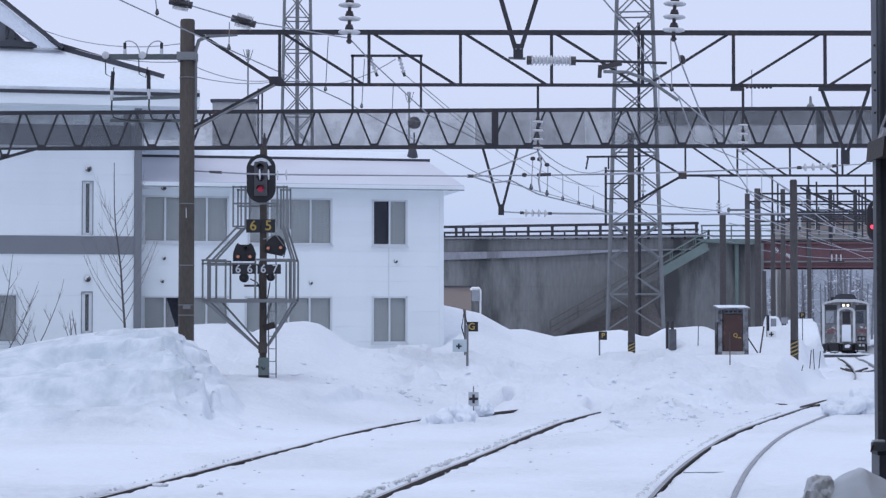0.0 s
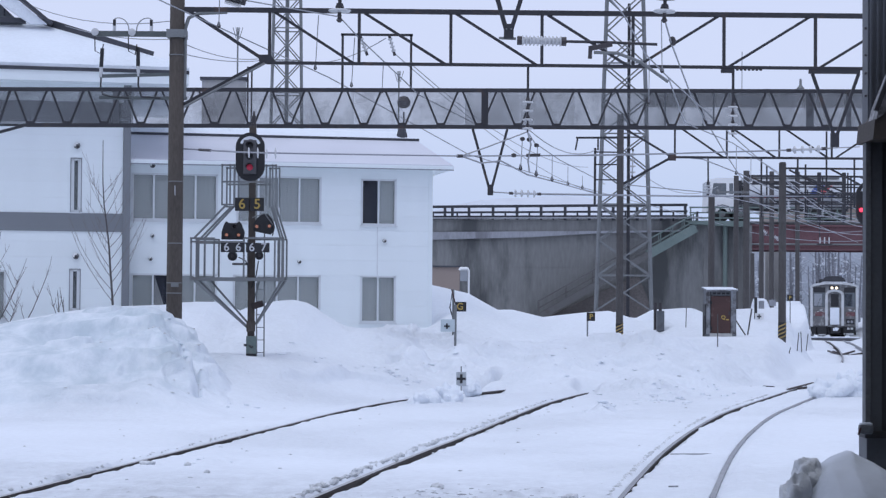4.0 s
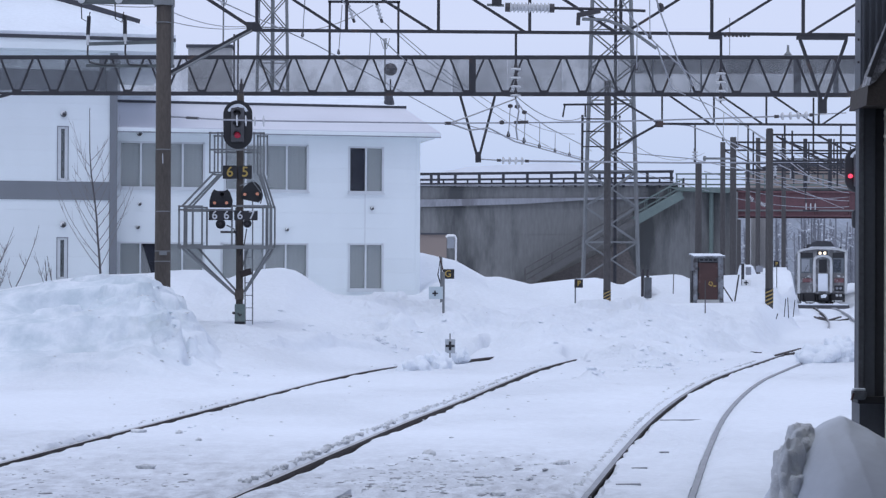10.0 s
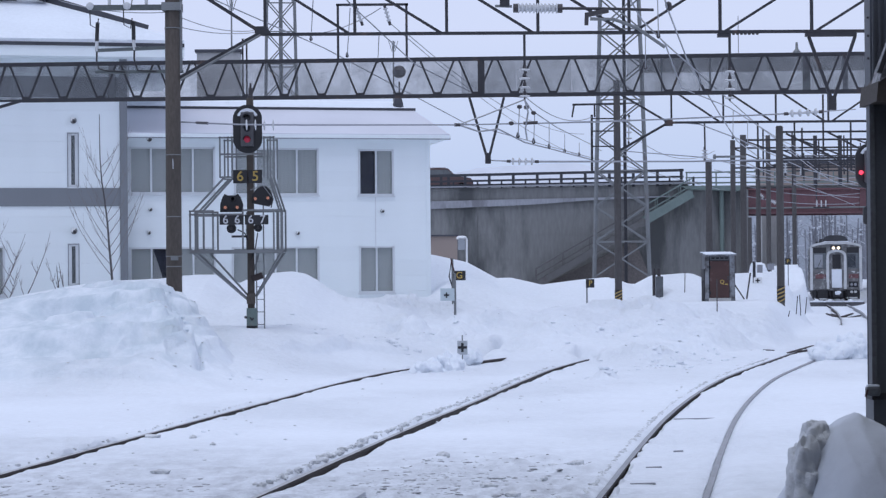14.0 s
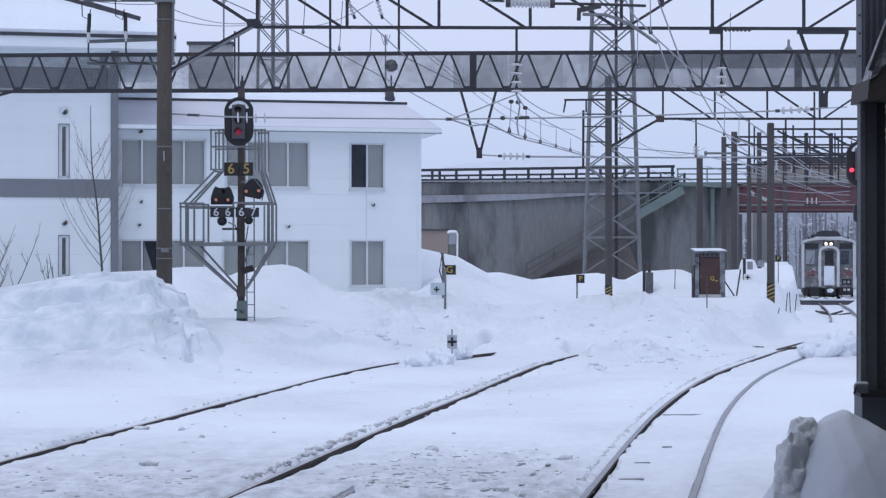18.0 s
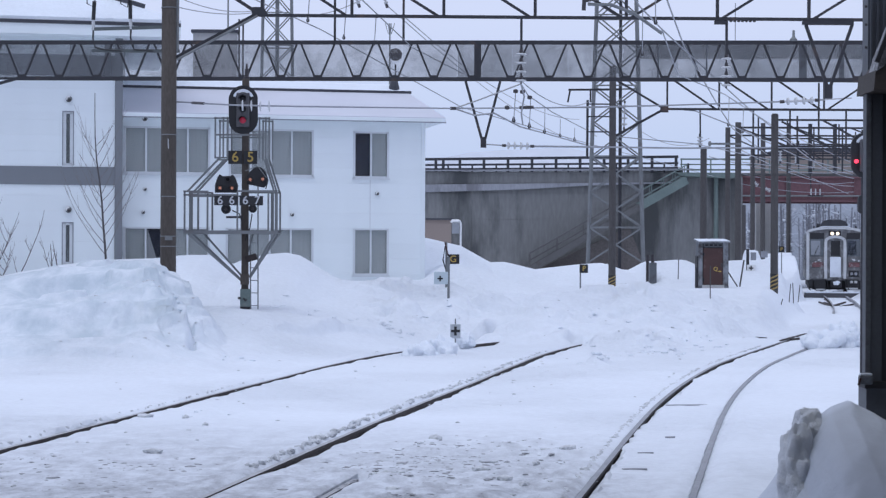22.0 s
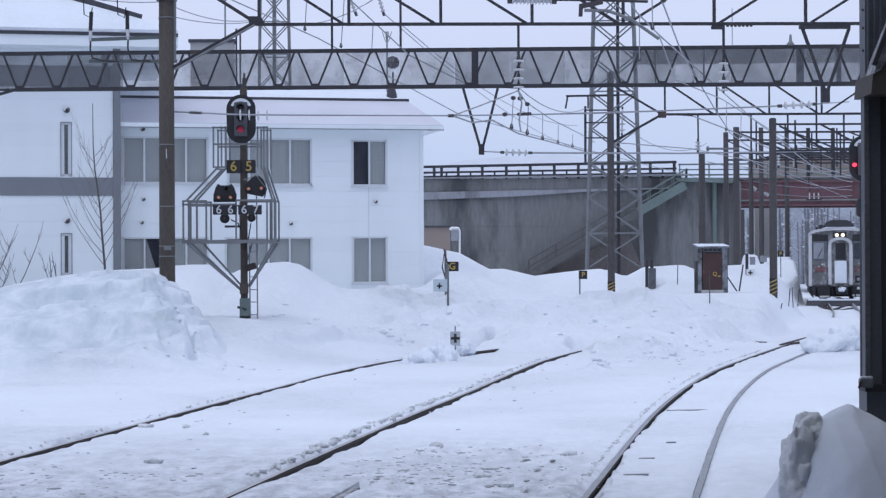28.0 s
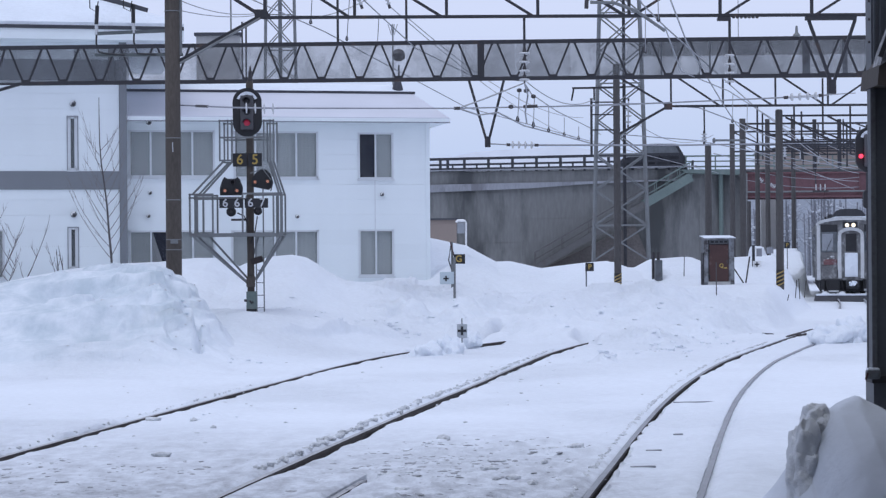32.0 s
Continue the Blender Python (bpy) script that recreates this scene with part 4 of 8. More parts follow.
f = Form().slab([(FACE - 0.1, RY + 0.12, RZ + 0.03), (RX - 0.1, RY + 0.12, RZ + 0.03), (RX - 0.45, RY + 0.9, RZ + 0.36), (RX - 0.5, 4.9, RZ + 0.3), (FACE - 0.1, 4.9, RZ + 0.42), (FACE - 0.1, RY + 0.7, RZ + 0.42)], 0.25)
part("roof_snow", f, CLEAN_SNOW, roof, "thick snow lying behind the ridge")
vx = -0.232
part("roof_vent", Form().lathe((vx, 3.9, RZ), (0, 0, 1), [(0, 0.20), (0.25, 0.17), (0.5, 0.1), (0.62, 0.03)], 10), DARK_EDGE, roof, "dark cone-shaped roof vent")


def wall_vent(parent, x, z, r=0.09, y=0.0):
    """A round steel hood: a white crescent painted as its highlight, dark mouth below."""
    vent = part("wall_vent", Form().lathe((x, y, z), (0, -1, 0), [(0, r), (0.07, r), (0.10, r * 0.9), (0.13, r * 0.55), (0.14, r * 0.1)], 16), GALV, parent, "round hooded wall vent", True)
    f = Form()
    n = 8
    v = [(x + math.cos(q) * rr, y - 0.145 + (0.03 if rr > r * 0.8 else 0), z + math.sin(q) * rr) for q in (math.radians(60 + 150 * k / n) for k in range(n + 1)) for rr in (r * 0.95, r * 0.4)]
    part("hood_highlight", f.add(v, [(2 * k, 2 * k + 2, 2 * k + 3, 2 * k + 1) for k in range(n)]), WHITE, vent, "white crescent painted as the hood's highlight")
    part("grille", Form().lathe((x + r * 0.18, y - 0.13, z - r * 0.38), (0, -1, 0), [(0, r * 0.5), (0.015, r * 0.46)], 12), CAP, vent)


wall_vent(house, -8.464, 6.20, 0.08)
wall_vent(house, -8.448, 4.110, 0.058)
wall_vent(house, -8.497, 3.422, 0.058)
wall_vent(house, -4.062, 3.388, 0.058)
wall_vent(house, -1.471, 4.051, 0.058)

# the larger wing stands half a metre forward
wing = thing("apartment_block", (0, 58.6, 0), "tall white apartment block with blue-grey bands and snowy roof", "apartment block", rz=TURN)
WY = -0.5
WR = -9.132
WL = WR - 13.0
slits = [
    (-10.835, -10.559, 4.758, 6.313),
    (-10.835, -10.559, 1.888, 3.074),
]
low = (-13.809, -12.646, 1.598, 3.035)
WTOP = 8.603
BELT0, BELT1 = 4.201, 4.715
UP0, UP1 = 7.370, 7.969
wall_rows(wing, WL, WR - 0.22, -0.2, BELT0, WY, 0.2, slits + [low], SIDING)
wall_rows(wing, WL, WR - 0.22, BELT1, UP0, WY, 0.2, slits, SIDING)
wall_rows(wing, WL, WR - 0.22, UP1, WTOP, WY, 0.2, [], SIDING)
part("band", Form().box(WL, WY - 0.03, BELT0 - 0.01, WR - 0.2, WY + 0.2, BELT1 + 0.01), GREY_TRIM, wing, "blue-grey band between the floors")
part("band", Form().box(WL, WY - 0.03, UP0 - 0.01, WR - 0.2, WY + 0.2, UP1 + 0.01), GREY_TRIM, wing, "blue-grey band between the floors")
part("corner_post", Form().box(WR - 0.21, WY - 0.05, -0.2, WR, WY + 0.9, WTOP + 0.1), GREY_TRIM, wing, "blue-grey corner post")
part("side_wall", Form().box(WR - 0.2, WY + 0.9, -0.2, WR - 0.02, 9.0, WTOP), SIDING, wing)
for a, b, c, d in slits:
    s = window(wing, a, b, c, d, WY, 1, (), "slit_window", ALU)
    part("casing", Form().box(a - 0.03, WY - 0.012, c - 0.02, b + 0.03, WY + 0.01, c).box(a - 0.03, WY - 0.012, d, b + 0.03, WY + 0.01, d + 0.03).box(a - 0.03, WY - 0.012, c, a, WY + 0.01, d).box(b, WY - 0.012, c, b + 0.03, WY + 0.01, d), PALE_GREY, s, "grey window casing")
window(wing, low[0], low[1], low[2], low[3], WY, 2, (0, 1))
for px, pz in ((-10.681, 6.694), (-10.681, 3.470)):
    wall_vent(wing, px, pz, 0.095, WY)
# eave, roof planes and the gable above
E1 = (-7.513, 8.754)
EZ = 8.977
HX, HZ = -11.574, 10.707
f = Form().slab([(WL - 0.6, -1.4, EZ), (E1[0], -1.4, EZ), (HX, 2.6, HZ), (WL - 0.6, 2.6, HZ)], 0.12)
wroof = part("roof", f, CLEAN_SNOW, wing, "low roof slope under smooth snow")
part("roof", Form().slab([(E1[0], -1.4, EZ), (E1[0], 9.5, EZ), (HX, 5.6, HZ), (HX, 2.6, HZ)], 0.12), CLEAN_SNOW, wing, "low roof slope under smooth snow")
part("eave_edge", Form().box(WL - 0.6, -1.44, EZ - 0.20, E1[0], -1.38, EZ - 0.10), DARK_EDGE, wroof, "dark eave edge")
part("eave_board", Form().box(WL - 0.6, -1.40, EZ - 0.50, E1[0], -1.36, EZ - 0.205), SIDING, wroof)
part("eave_board", Form().box(E1[0] - 0.04, -1.36, EZ - 0.50, E1[0], 9.5, EZ - 0.13), SIDING, wroof)
part("soffit", Form().box(WL - 0.6, -1.36, EZ - 0.48, E1[0] - 0.04, WY + 0.1, EZ - 0.43), SIDING, wroof)
part("soffit", Form().box(WR - 0.02, WY + 0.1, EZ - 0.48, E1[0] - 0.04, 9.4, EZ - 0.43), SIDING, wroof)
hip = Form().beam((HX - 0.3, 2.55, HZ + 0.08), (-8.530, -0.3, 9.444), 0.12, 0.22)
part("hip_board", hip, DARK_EDGE, wroof, "dark hip board")
g0 = (-11.439, 2.2, 10.550)
g1 = (-14.251, 2.2, 12.766)
part("gable_verge", Form().beam((g0[0], 1.9, g0[2]), (g1[0], 1.9, g1[2]), 0.5, 0.09), DARK_EDGE, wroof, "dark verge of the upper roof")
part("gable_roof_snow", Form().prism([(-14.237, 12.628), (-11.590, 10.539), (-12.077, 10.526), (-14.237, 11.906)], 1.75, 1.9), CLEAN_SNOW, wroof, "band of snow under the verge")
part("gable_wall", Form().prism([(g1[0] - 2, HZ - 0.4), (g0[0] - 0.6, HZ - 0.4), (g1[0] - 0.3, g1[2] - 0.2), (g1[0] - 2, g1[2] - 0.2)], 2.2, 2.4), GREY_TRIM, wing)
part("gable_beam", Form().box(g1[0] - 2, 1.9, 10.624 - 0.06, -12.212, 2.1, 10.624 + 0.10), DARK_EDGE, wing)
part("gable_bracket", Form().box(-13.147, 1.98, 10.822, -13.080, 2.18, 11.236), DARK_EDGE, wing)
part("gable_bracket", Form().box(-12.880, 1.98, 10.822, -12.830, 2.18, 10.994), DARK_EDGE, wing)

pent = thing("rooftop_hut", (-7.190, 66.000, 8.200), "small grey-beige hut with a flat roof behind the house", "hut")
x0, x1, zt = -7.956, -6.474, 9.784
part("wall", Form().box(x0, 66, 3.0, x1, 66.5, zt), HUT_GREY, pent)
part("flat_roof", Form().box(x0 - 0.06, 65.9, zt, x1 + 0.06, 66.6, zt + 0.1), DARK_EDGE, pent)
part("vent_pipe", Form().tube([(-6.396, 66.2, 6.0), (-6.396, 66.2, 10.273), (-6.259, 66.2, 10.273), (-6.259, 66.2, 6.0)], 0.035, 6), CAP, pent, "bent dark pipe")


# ---- overhead line gear ----
def insulator(parent, p, q, sheds, r, label="white porcelain insulator", rod=0.02):
    """A string of sheds from p to q with dark caps."""
    p, q = Vector(p), Vector(q)
    d = q - p
    prof = [(0, rod)]
    for i in range(sheds):
        c = d.length * (i + 0.6) / (sheds + 0.2)
        w = min(0.035, d.length / sheds * 0.28)
        prof += [(c - w, rod * 1.3), (c - w * 0.8, r), (c + w * 0.2, r * 0.95), (c + w, rod * 1.5)]
    prof += [(d.length, rod)]
    body = part("insulator", Form().lathe(p, d, prof, 14), PORCELAIN, parent, label, True)
    n = d.normalized()
    part("cap", Form().tube([p - n * 0.07, p + n * 0.03], rod * 1.9, 8), CAP, body)
    part("cap", Form().tube([q - n * 0.03, q + n * 0.07], rod * 1.9, 8), CAP, body)
    return body


def disc_string(parent, p, q, discs, r, label="string of white disc insulators"):
    """Separate discs with dark bells between them."""
    p, q = Vector(p), Vector(q)
    d = q - p
    core = part("insulator_string", Form().tube([p, q], r * 0.16, 8), CAP, parent, label)
    n = d.normalized()
    for i in range(discs):
        c = p + d * ((i + 0.5) / discs)
        h = d.length / discs
        part("bell", Form().lathe(c - n * h * 0.42, d, [(0, r * 0.28), (h * 0.3, r * 0.40), (h * 0.42, r * 0.3)], 10), CAP, core)
        part("disc", Form().lathe(c, d, [(0, r * 0.4), (h * 0.05, r * 0.92), (h * 0.14, r), (h * 0.22, r * 0.9), (h * 0.26, r * 0.3)], 16), PORCELAIN, core, "", True)
    return core


def wire(parent, pts, r=0.008, name="wire"):
    return part(name, Form().tube(pts, r * 1.3, 5), WIRE, parent)


def truss_member(parent, name, p, q, w, h=None):
    return part(name, Form().beam(p, q, w, h), STEEL, parent)


# the nearer gantry on a brown concrete pole
D1 = 44.0
gantry = thing("catenary_gantry", (-5.886, D1, 0.5), "dark steel truss gantry on a brown concrete pole over the tracks", "gantry", "gantries over the tracks")
px = -5.886
pole = part("pole", Form().lathe((px, D1, 0.3), (0, 0, 1), [(0, 0.185), (4, 0.178), (9.197 - 0.34, 0.168), (9.197 - 0.30, 0.15)], 18), CONC_POLE, gantry, "brown weathered concrete pole", True)
for zz in (4.945, 3.530, 2.623, 2.390, 7.851):
    part("strap", Form().lathe((px, D1, zz - 0.012), (0, 0, 1), [(0, 0.17), (0.001, 0.187), (0.022, 0.187), (0.024, 0.17)], 18), GALV, pole, "worn steel strap")
part("number_plate", Form().box(px - 0.05, D1 - 0.205, 2.559 - 0.03, px + 0.12, D1 - 0.185, 2.559 + 0.06), GALV, pole)
part("paint_mark", Form().beam((px + 0.012, D1 - 0.184, 4.84), (px + 0.018, D1 - 0.185, 4.62), 0.03, 0.012), PALE_DIGIT, pole, "pale streak of old paint")
zt, zb = 8.909, 7.694
part("top_chord", Form().beam((px - 0.1, D1, zt), (12.4, D1, zt - 0.03), 0.09, 0.11), STEEL, gantry)
part("bottom_chord", Form().beam((-3.824, D1, zb), (12.4, D1, zb - 0.03), 0.08, 0.07), STEEL, gantry)
gx = [-3.761, -1.705, 0.403, 2.499, 4.594, 6.689, 8.797, 10.905]
for i, x in enumerate(gx):
    truss_member(gantry, "vertical", (x, D1, zt - 0.05), (x, D1, zb), 0.07)
    if i < 4:
        truss_member(gantry, "diagonal", (x + 0.12, D1 + 0.01, zt - 0.05), (gx[i + 1] - 0.12, D1 + 0.01, zb), 0.06)
    elif i < 7:
        truss_member(gantry, "diagonal", (gx[i + 1] - 0.12, D1 + 0.01, zt - 0.05), (x + 0.12, D1 + 0.01, zb), 0.06)
truss_member(gantry, "diagonal", (-5.676, D1, zt), (-3.863, 44.000, 7.746), 0.075)
truss_member(gantry, "knee_brace", (-5.744, 44.000, 6.702), (-3.863, 44.000, 7.733), 0.08)
part("brace_pipe", Form().tube([(-5.70, 43.93, 6.655), (-3.86, 43.93, 7.675)], 0.028, 8), GALV, gantry, "grey pipe clipped under the brace")
part("gusset", Form().prism([(-4.019, 7.877), (-3.733, 7.877), (-3.603, 7.694), (-3.980, 7.655)], D1 - 0.05, D1 + 0.05), STEEL, gantry)
part("end_pole", Form().lathe((12.4, D1, 0.2), (0, 0, 1), [(0, 0.185), (9.0, 0.168)], 16), CONC_POLE, gantry, "brown weathered concrete pole", True)
part("conduit", Form().tube([(-5.706, 44.000, 6.846), (-5.700, 44.000, 8.478), (-5.623, 44.000, 8.713), (-5.416, 44.000, 8.818), (-4.739, 44.000, 8.857)], 0.045, 8), GALV, gantry, "grey conduit pipe")
for x, w in ((6.685, 0.24), (8.792, 0.0)):
    if w:
        part("hanger_plate", Form().box(x - 0.06, D1 - 0.07, 7.550, x + w, D1 + 0.07, 7.629), STEEL, gantry)
part("hanger_plate", Form().box(8.649, D1 - 0.07, 7.550, 9.819, D1 + 0.07, 7.629), STEEL, gantry)
for x, y0, y1 in ((2.184, 7.668, 6.937), (6.903, 7.563, 6.859)):
    truss_member(gantry, "hanger_rod", (x, D1, y0), (x, D1, y1), 0.055)
disc_string(gantry, (2.183, D1, 6.963), (2.183, D1, 6.155), 4, 0.125)
disc_string(gantry, (6.900, D1, 6.885), (6.900, D1, 6.077), 4, 0.115)
for k in range(7):
    part("hanging_insulator", Form().lathe((7.00 + k * 0.09, D1, 7.60), (0, 0, 1), [(0, 0.012), (0.01, 0.034), (0.035, 0.038), (0.06, 0.014), (0.075, 0.008)], 8), CAP, gantry, "small dark hanging insulator")
wire(gantry, [(7.43, 46.0, 7.4), (7.43, 46.0, 8.3)], 0.008)
# bracket for the pull-off arm
truss_member(gantry, "bracket_leg", (8.726, 44.000, 7.550), (9.235, 44.000, 6.103), 0.07)
truss_member(gantry, "bracket_leg", (9.793, 44.000, 7.550), (9.287, 44.000, 6.103), 0.07)
part("bracket_foot", Form().box(9.157, D1 - 0.06, 5.856, 9.338, D1 + 0.06, 6.181), STEEL, gantry)
insulator(gantry, (8.973, 44.000, 5.817), (8.207, 44.000, 5.778), 4, 0.09)
wire(gantry, [(9.168, 44.000, 5.830), (8.973, 44.000, 5.817)], 0.015, "link")
wire(gantry, [(8.155, 44.000, 5.778), (5.402, 44.000, 5.674), (2.805, 44.000, 5.608)], 0.014, "pull_off_rod")
# cross arms with cable ends on the pole
arm = part("cross_arm", Form().beam((-7.808, 44.000, 8.334), (-5.700, 44.000, 8.334), 0.10, 0.12), ARM_GREY, gantry, "grey cross arm with cable insulators")
part("arm_clamp", Form().box(px - 0.22, D1 - 0.22, 8.242, px + 0.22, D1 + 0.22, 8.425), GALV, arm)
part("cross_arm", Form().beam((-7.646, 44.000, 7.354), (-5.708, 44.000, 7.420), 0.06, 0.075), ARM_GREY, gantry)
part("cross_arm", Form().beam((-7.655, 44.000, 6.859), (-5.641, 44.000, 6.859), 0.06, 0.07), ARM_GREY, gantry)
for x in (-7.756, -6.910):
    part("spool", Form().lathe((x, D1 - 0.12, 8.360), (0, 1, 0), [(0, 0.04), (0.02, 0.088), (0.1, 0.065), (0.18, 0.088), (0.2, 0.04)], 14), PORCELAIN, arm, "round white spool insulator", True)
for a, b, c, d in (((-7.621, 44.000, 7.563), (-7.598, 44.000, 7.994), (-7.619, 44.000, 7.328), (-7.305, 44.000, 6.911)), ((-6.776, 44.000, 7.589), (-6.778, 44.000, 8.020), (-6.761, 44.000, 7.354), (-6.590, 44.000, 6.911))):
    s = part("cable_end", Form().tube([c, a], 0.04, 8), PORCELAIN, arm, "white and black cable end", True)
    part("sleeve", Form().tube([a, b], 0.045, 8), BLACK, s)
    part("cable", Form().tube([c, (c[0], D1 - 0.05, c[2] - 0.2), (c[0] + 0.06, D1 - 0.08, c[2] - 0.4), (d[0] - 0.08, D1 - 0.08, d[2] - 0.03), (d[0] + 0.35, D1 - 0.08, 6.85)], 0.022, 6), BLACK, s)
for a, b, c in (((-7.327, 44.000, 8.373), (-7.328, 44.000, 8.661), 1), ((-6.481, 44.000, 8.373), (-6.482, 44.000, 8.661), -1)):
    s = part("post_insulator", Form().tube([a, lerp(a, b, 0.5)], 0.038, 8), PORCELAIN, arm, "", True)
    part("sleeve", Form().tube([lerp(a, b, 0.5), b], 0.035, 8), BLACK, s)
    part("loop", Form().tube([(b[0] + c * 0.20 * (1 - math.cos(k * math.pi / 8)) / 1.0 * 0.5 * 2 * 0.85, D1, b[2] + 0.06 * math.sin(k * math.pi / 8) - 0.28 * (k / 8) ** 3) for k in range(9)], 0.014, 6), WIRE, s)
for x in (-7.586, -6.818):
    part("drop_wire", Form().tube([(x - 0.18, D1 - 0.05, 8.269), (x - 0.17, D1 - 0.05, 7.929), (x - 0.02, D1 - 0.05, 7.851), (x + 0.02, D1 - 0.05, 8.086)], 0.014, 6), BLACK, arm)

# a beam above the picture that carries the near pull-offs and strings
D0 = 40.0
upper = thing("catenary_gantry", (-14.0, D0, 0.3), "dark steel gantry carrying bracket, arm and disc insulators", "gantry", "gantries over the tracks")
zu = 10.6
part("pole", Form().lathe((-14.0, D0, 0.2), (0, 0, 1), [(0, 0.185), (10.7, 0.165)], 14), CONC_POLE, upper, "", True)
part("pole", Form().lathe((13.2, D0, 0.2), (0, 0, 1), [(0, 0.185), (10.7, 0.165)], 14), CONC_POLE, upper, "", True)
part("chord", Form().beam((-14.0, D0, zu), (13.2, D0, zu), 0.10, 0.12), STEEL, upper)
part("chord", Form().beam((-14.0, D0, zu - 0.7), (13.2, D0, zu - 0.7), 0.10, 0.12), STEEL, upper)
for i in range(18):
    x = -14 + 27.2 / 18 * i
    truss_member(upper, "diagonal", (x, D0, zu - 0.7 * (i % 2)), (x + 27.2 / 18, D0, zu - 0.7 * ((i + 1) % 2)), 0.06)
apex = (1.574, 40.000, 7.892)
truss_member(upper, "bracket_leg", (apex[0] - 0.62, D0, zu - 0.7), (apex[0] - 0.04, D0, apex[2]), 0.11, 0.09)
truss_member(upper, "bracket_leg", (apex[0] + 0.66, D0, zu - 0.7), (apex[0] + 0.04, D0, apex[2]), 0.11, 0.09)
foot = part("bracket_foot", Form().box(apex[0] - 0.10, D0 - 0.07, apex[2] - 0.14, apex[0] + 0.10, D0 + 0.07, apex[2] + 0.16), STEEL, upper)
part("bolt", Form().tube([(apex[0] - 0.05, D0 - 0.1, apex[2] + 0.05), (apex[0] - 0.05, D0 - 0.07, apex[2] + 0.05)], 0.02, 6), GALV, foot)
part("bolt", Form().tube([(apex[0] + 0.05, D0 - 0.1, apex[2] + 0.05), (apex[0] + 0.05, D0 - 0.07, apex[2] + 0.05)], 0.02, 6), GALV, foot)
part("bracket_pin", Form().beam((1.372, 40.000, 7.762), (1.727, 40.000, 7.750), 0.05, 0.05), GALV, upper)
insulator(upper, (1.822, 40.000, 7.714), (2.709, 40.000, 7.702), 11, 0.11, "long ribbed white insulator", 0.05)
part("pull_off_rod", Form().tube([(2.709, 40.000, 7.702), (3.620, 40.000, 7.690), (4.684, 40.000, 7.655)], 0.03, 8), STEEL, upper)
cl = part("clamp", Form().beam((3.288, 40.000, 7.560), (3.738, 40.000, 7.655), 0.09, 0.10), CAP, upper, "dark cast clamp")
part("claw", Form().beam((3.288, 40.000, 7.607), (3.276, 40.000, 7.346), 0.07, 0.08), CAP, cl)
part("steady_arm", Form().tube([(3.359, 40.000, 7.477), (3.855, 40.000, 7.465), (4.328, 40.000, 7.287), (4.917, 40.000, 6.871)], 0.035, 8), GALV, upper, "bent grey steady arm")
part("strut", Form().tube([(3.560, 40.000, 7.536), (4.091, 40.000, 7.203)], 0.02, 8), STEEL, upper)
disc_string(upper, (-1.942, D0, zu - 0.7), (-1.965, 40.000, 8.201), 6, 0.24)
disc_string(upper, (4.903, D0, zu - 0.7), (4.829, 40.000, 8.249), 6, 0.24)
for p in ((-1.965, 40.000, 8.201), (4.829, 40.000, 8.249)):
    part("clevis", Form().lathe((p[0], p[1], p[2] - 0.14), (0, 0, 1), [(0, 0.03), (0.05, 0.07), (0.1, 0.04), (0.16, 0.05)], 8), CAP, upper)

# the long mesh-panelled truss
D2 = 50.0
beam2 = thing("truss_bridge", (-17.0, D2, 0.2), "long dark lattice truss with grey mesh panels above the tracks", "truss")
zl = lambda x: 7.681 + (x - -11.551) * (7.807 - 7.681) / (11.139 - -11.551)
zk = lambda x: 6.748 + (x - -11.551) * (6.829 - 6.748) / (11.139 - -11.551)
XL, XH, XR = -17.0, -10.599, 15.5
part("top_chord", Form().beam((XL, D2, zl(XL)), (XR, D2, zl(XR)), 0.09, 0.10), STEEL, beam2)
part("bottom_chord", Form().beam((XH, D2, zk(XH)), (XR, D2, zk(XR)), 0.09, 0.10), STEEL, beam2)
part("bottom_chord", Form().beam((XH, D2, zk(XH)), (XH - 3.2, D2, zk(XH) - 0.9), 0.08, 0.07), STEEL, beam2)
part("top_chord", Form().beam((XL, D2 + 0.9, zl(XL) + 0.10), (XR, D2 + 0.9, zl(XR) + 0.10), 0.06, 0.06), STEEL, beam2)
part("bottom_chord", Form().beam((XH - 3, D2 + 0.9, zk(XH) + 0.07), (XR, D2 + 0.9, zk(XR) + 0.07), 0.06, 0.06), STEEL, beam2)
node = -2.805
k = -12
while node + k * 0.98 < XR - 0.6:
    pitch = 0.960 if k < 0 else 1.006
    x = node + k * pitch
    low_z = zk(x) if x > XH - 0.05 else zk(XH) - (XH - x) * 0.28
    if x > XL + 0.6:
        truss_member(beam2, "diagonal", (x - 0.06, D2 - 0.01, low_z), (x - pitch * 0.5 + 0.05, D2 - 0.01, zl(x)), 0.065, 0.05)
        truss_member(beam2, "diagonal", (x + 0.06, D2 - 0.01, low_z), (x + pitch * 0.5 - 0.05, D2 - 0.01, zl(x)), 0.065, 0.05)
        part("gusset", Form().box(x - 0.11, D2 - 0.04, low_z - 0.01, x + 0.11, D2 - 0.025, low_z + 0.10), STEEL, beam2)
    k += 1
part("splice_post", Form().box(1.270, D2 - 0.05, zk(1.3), 1.447, D2 + 0.03, zl(1.3)), STEEL, beam2)
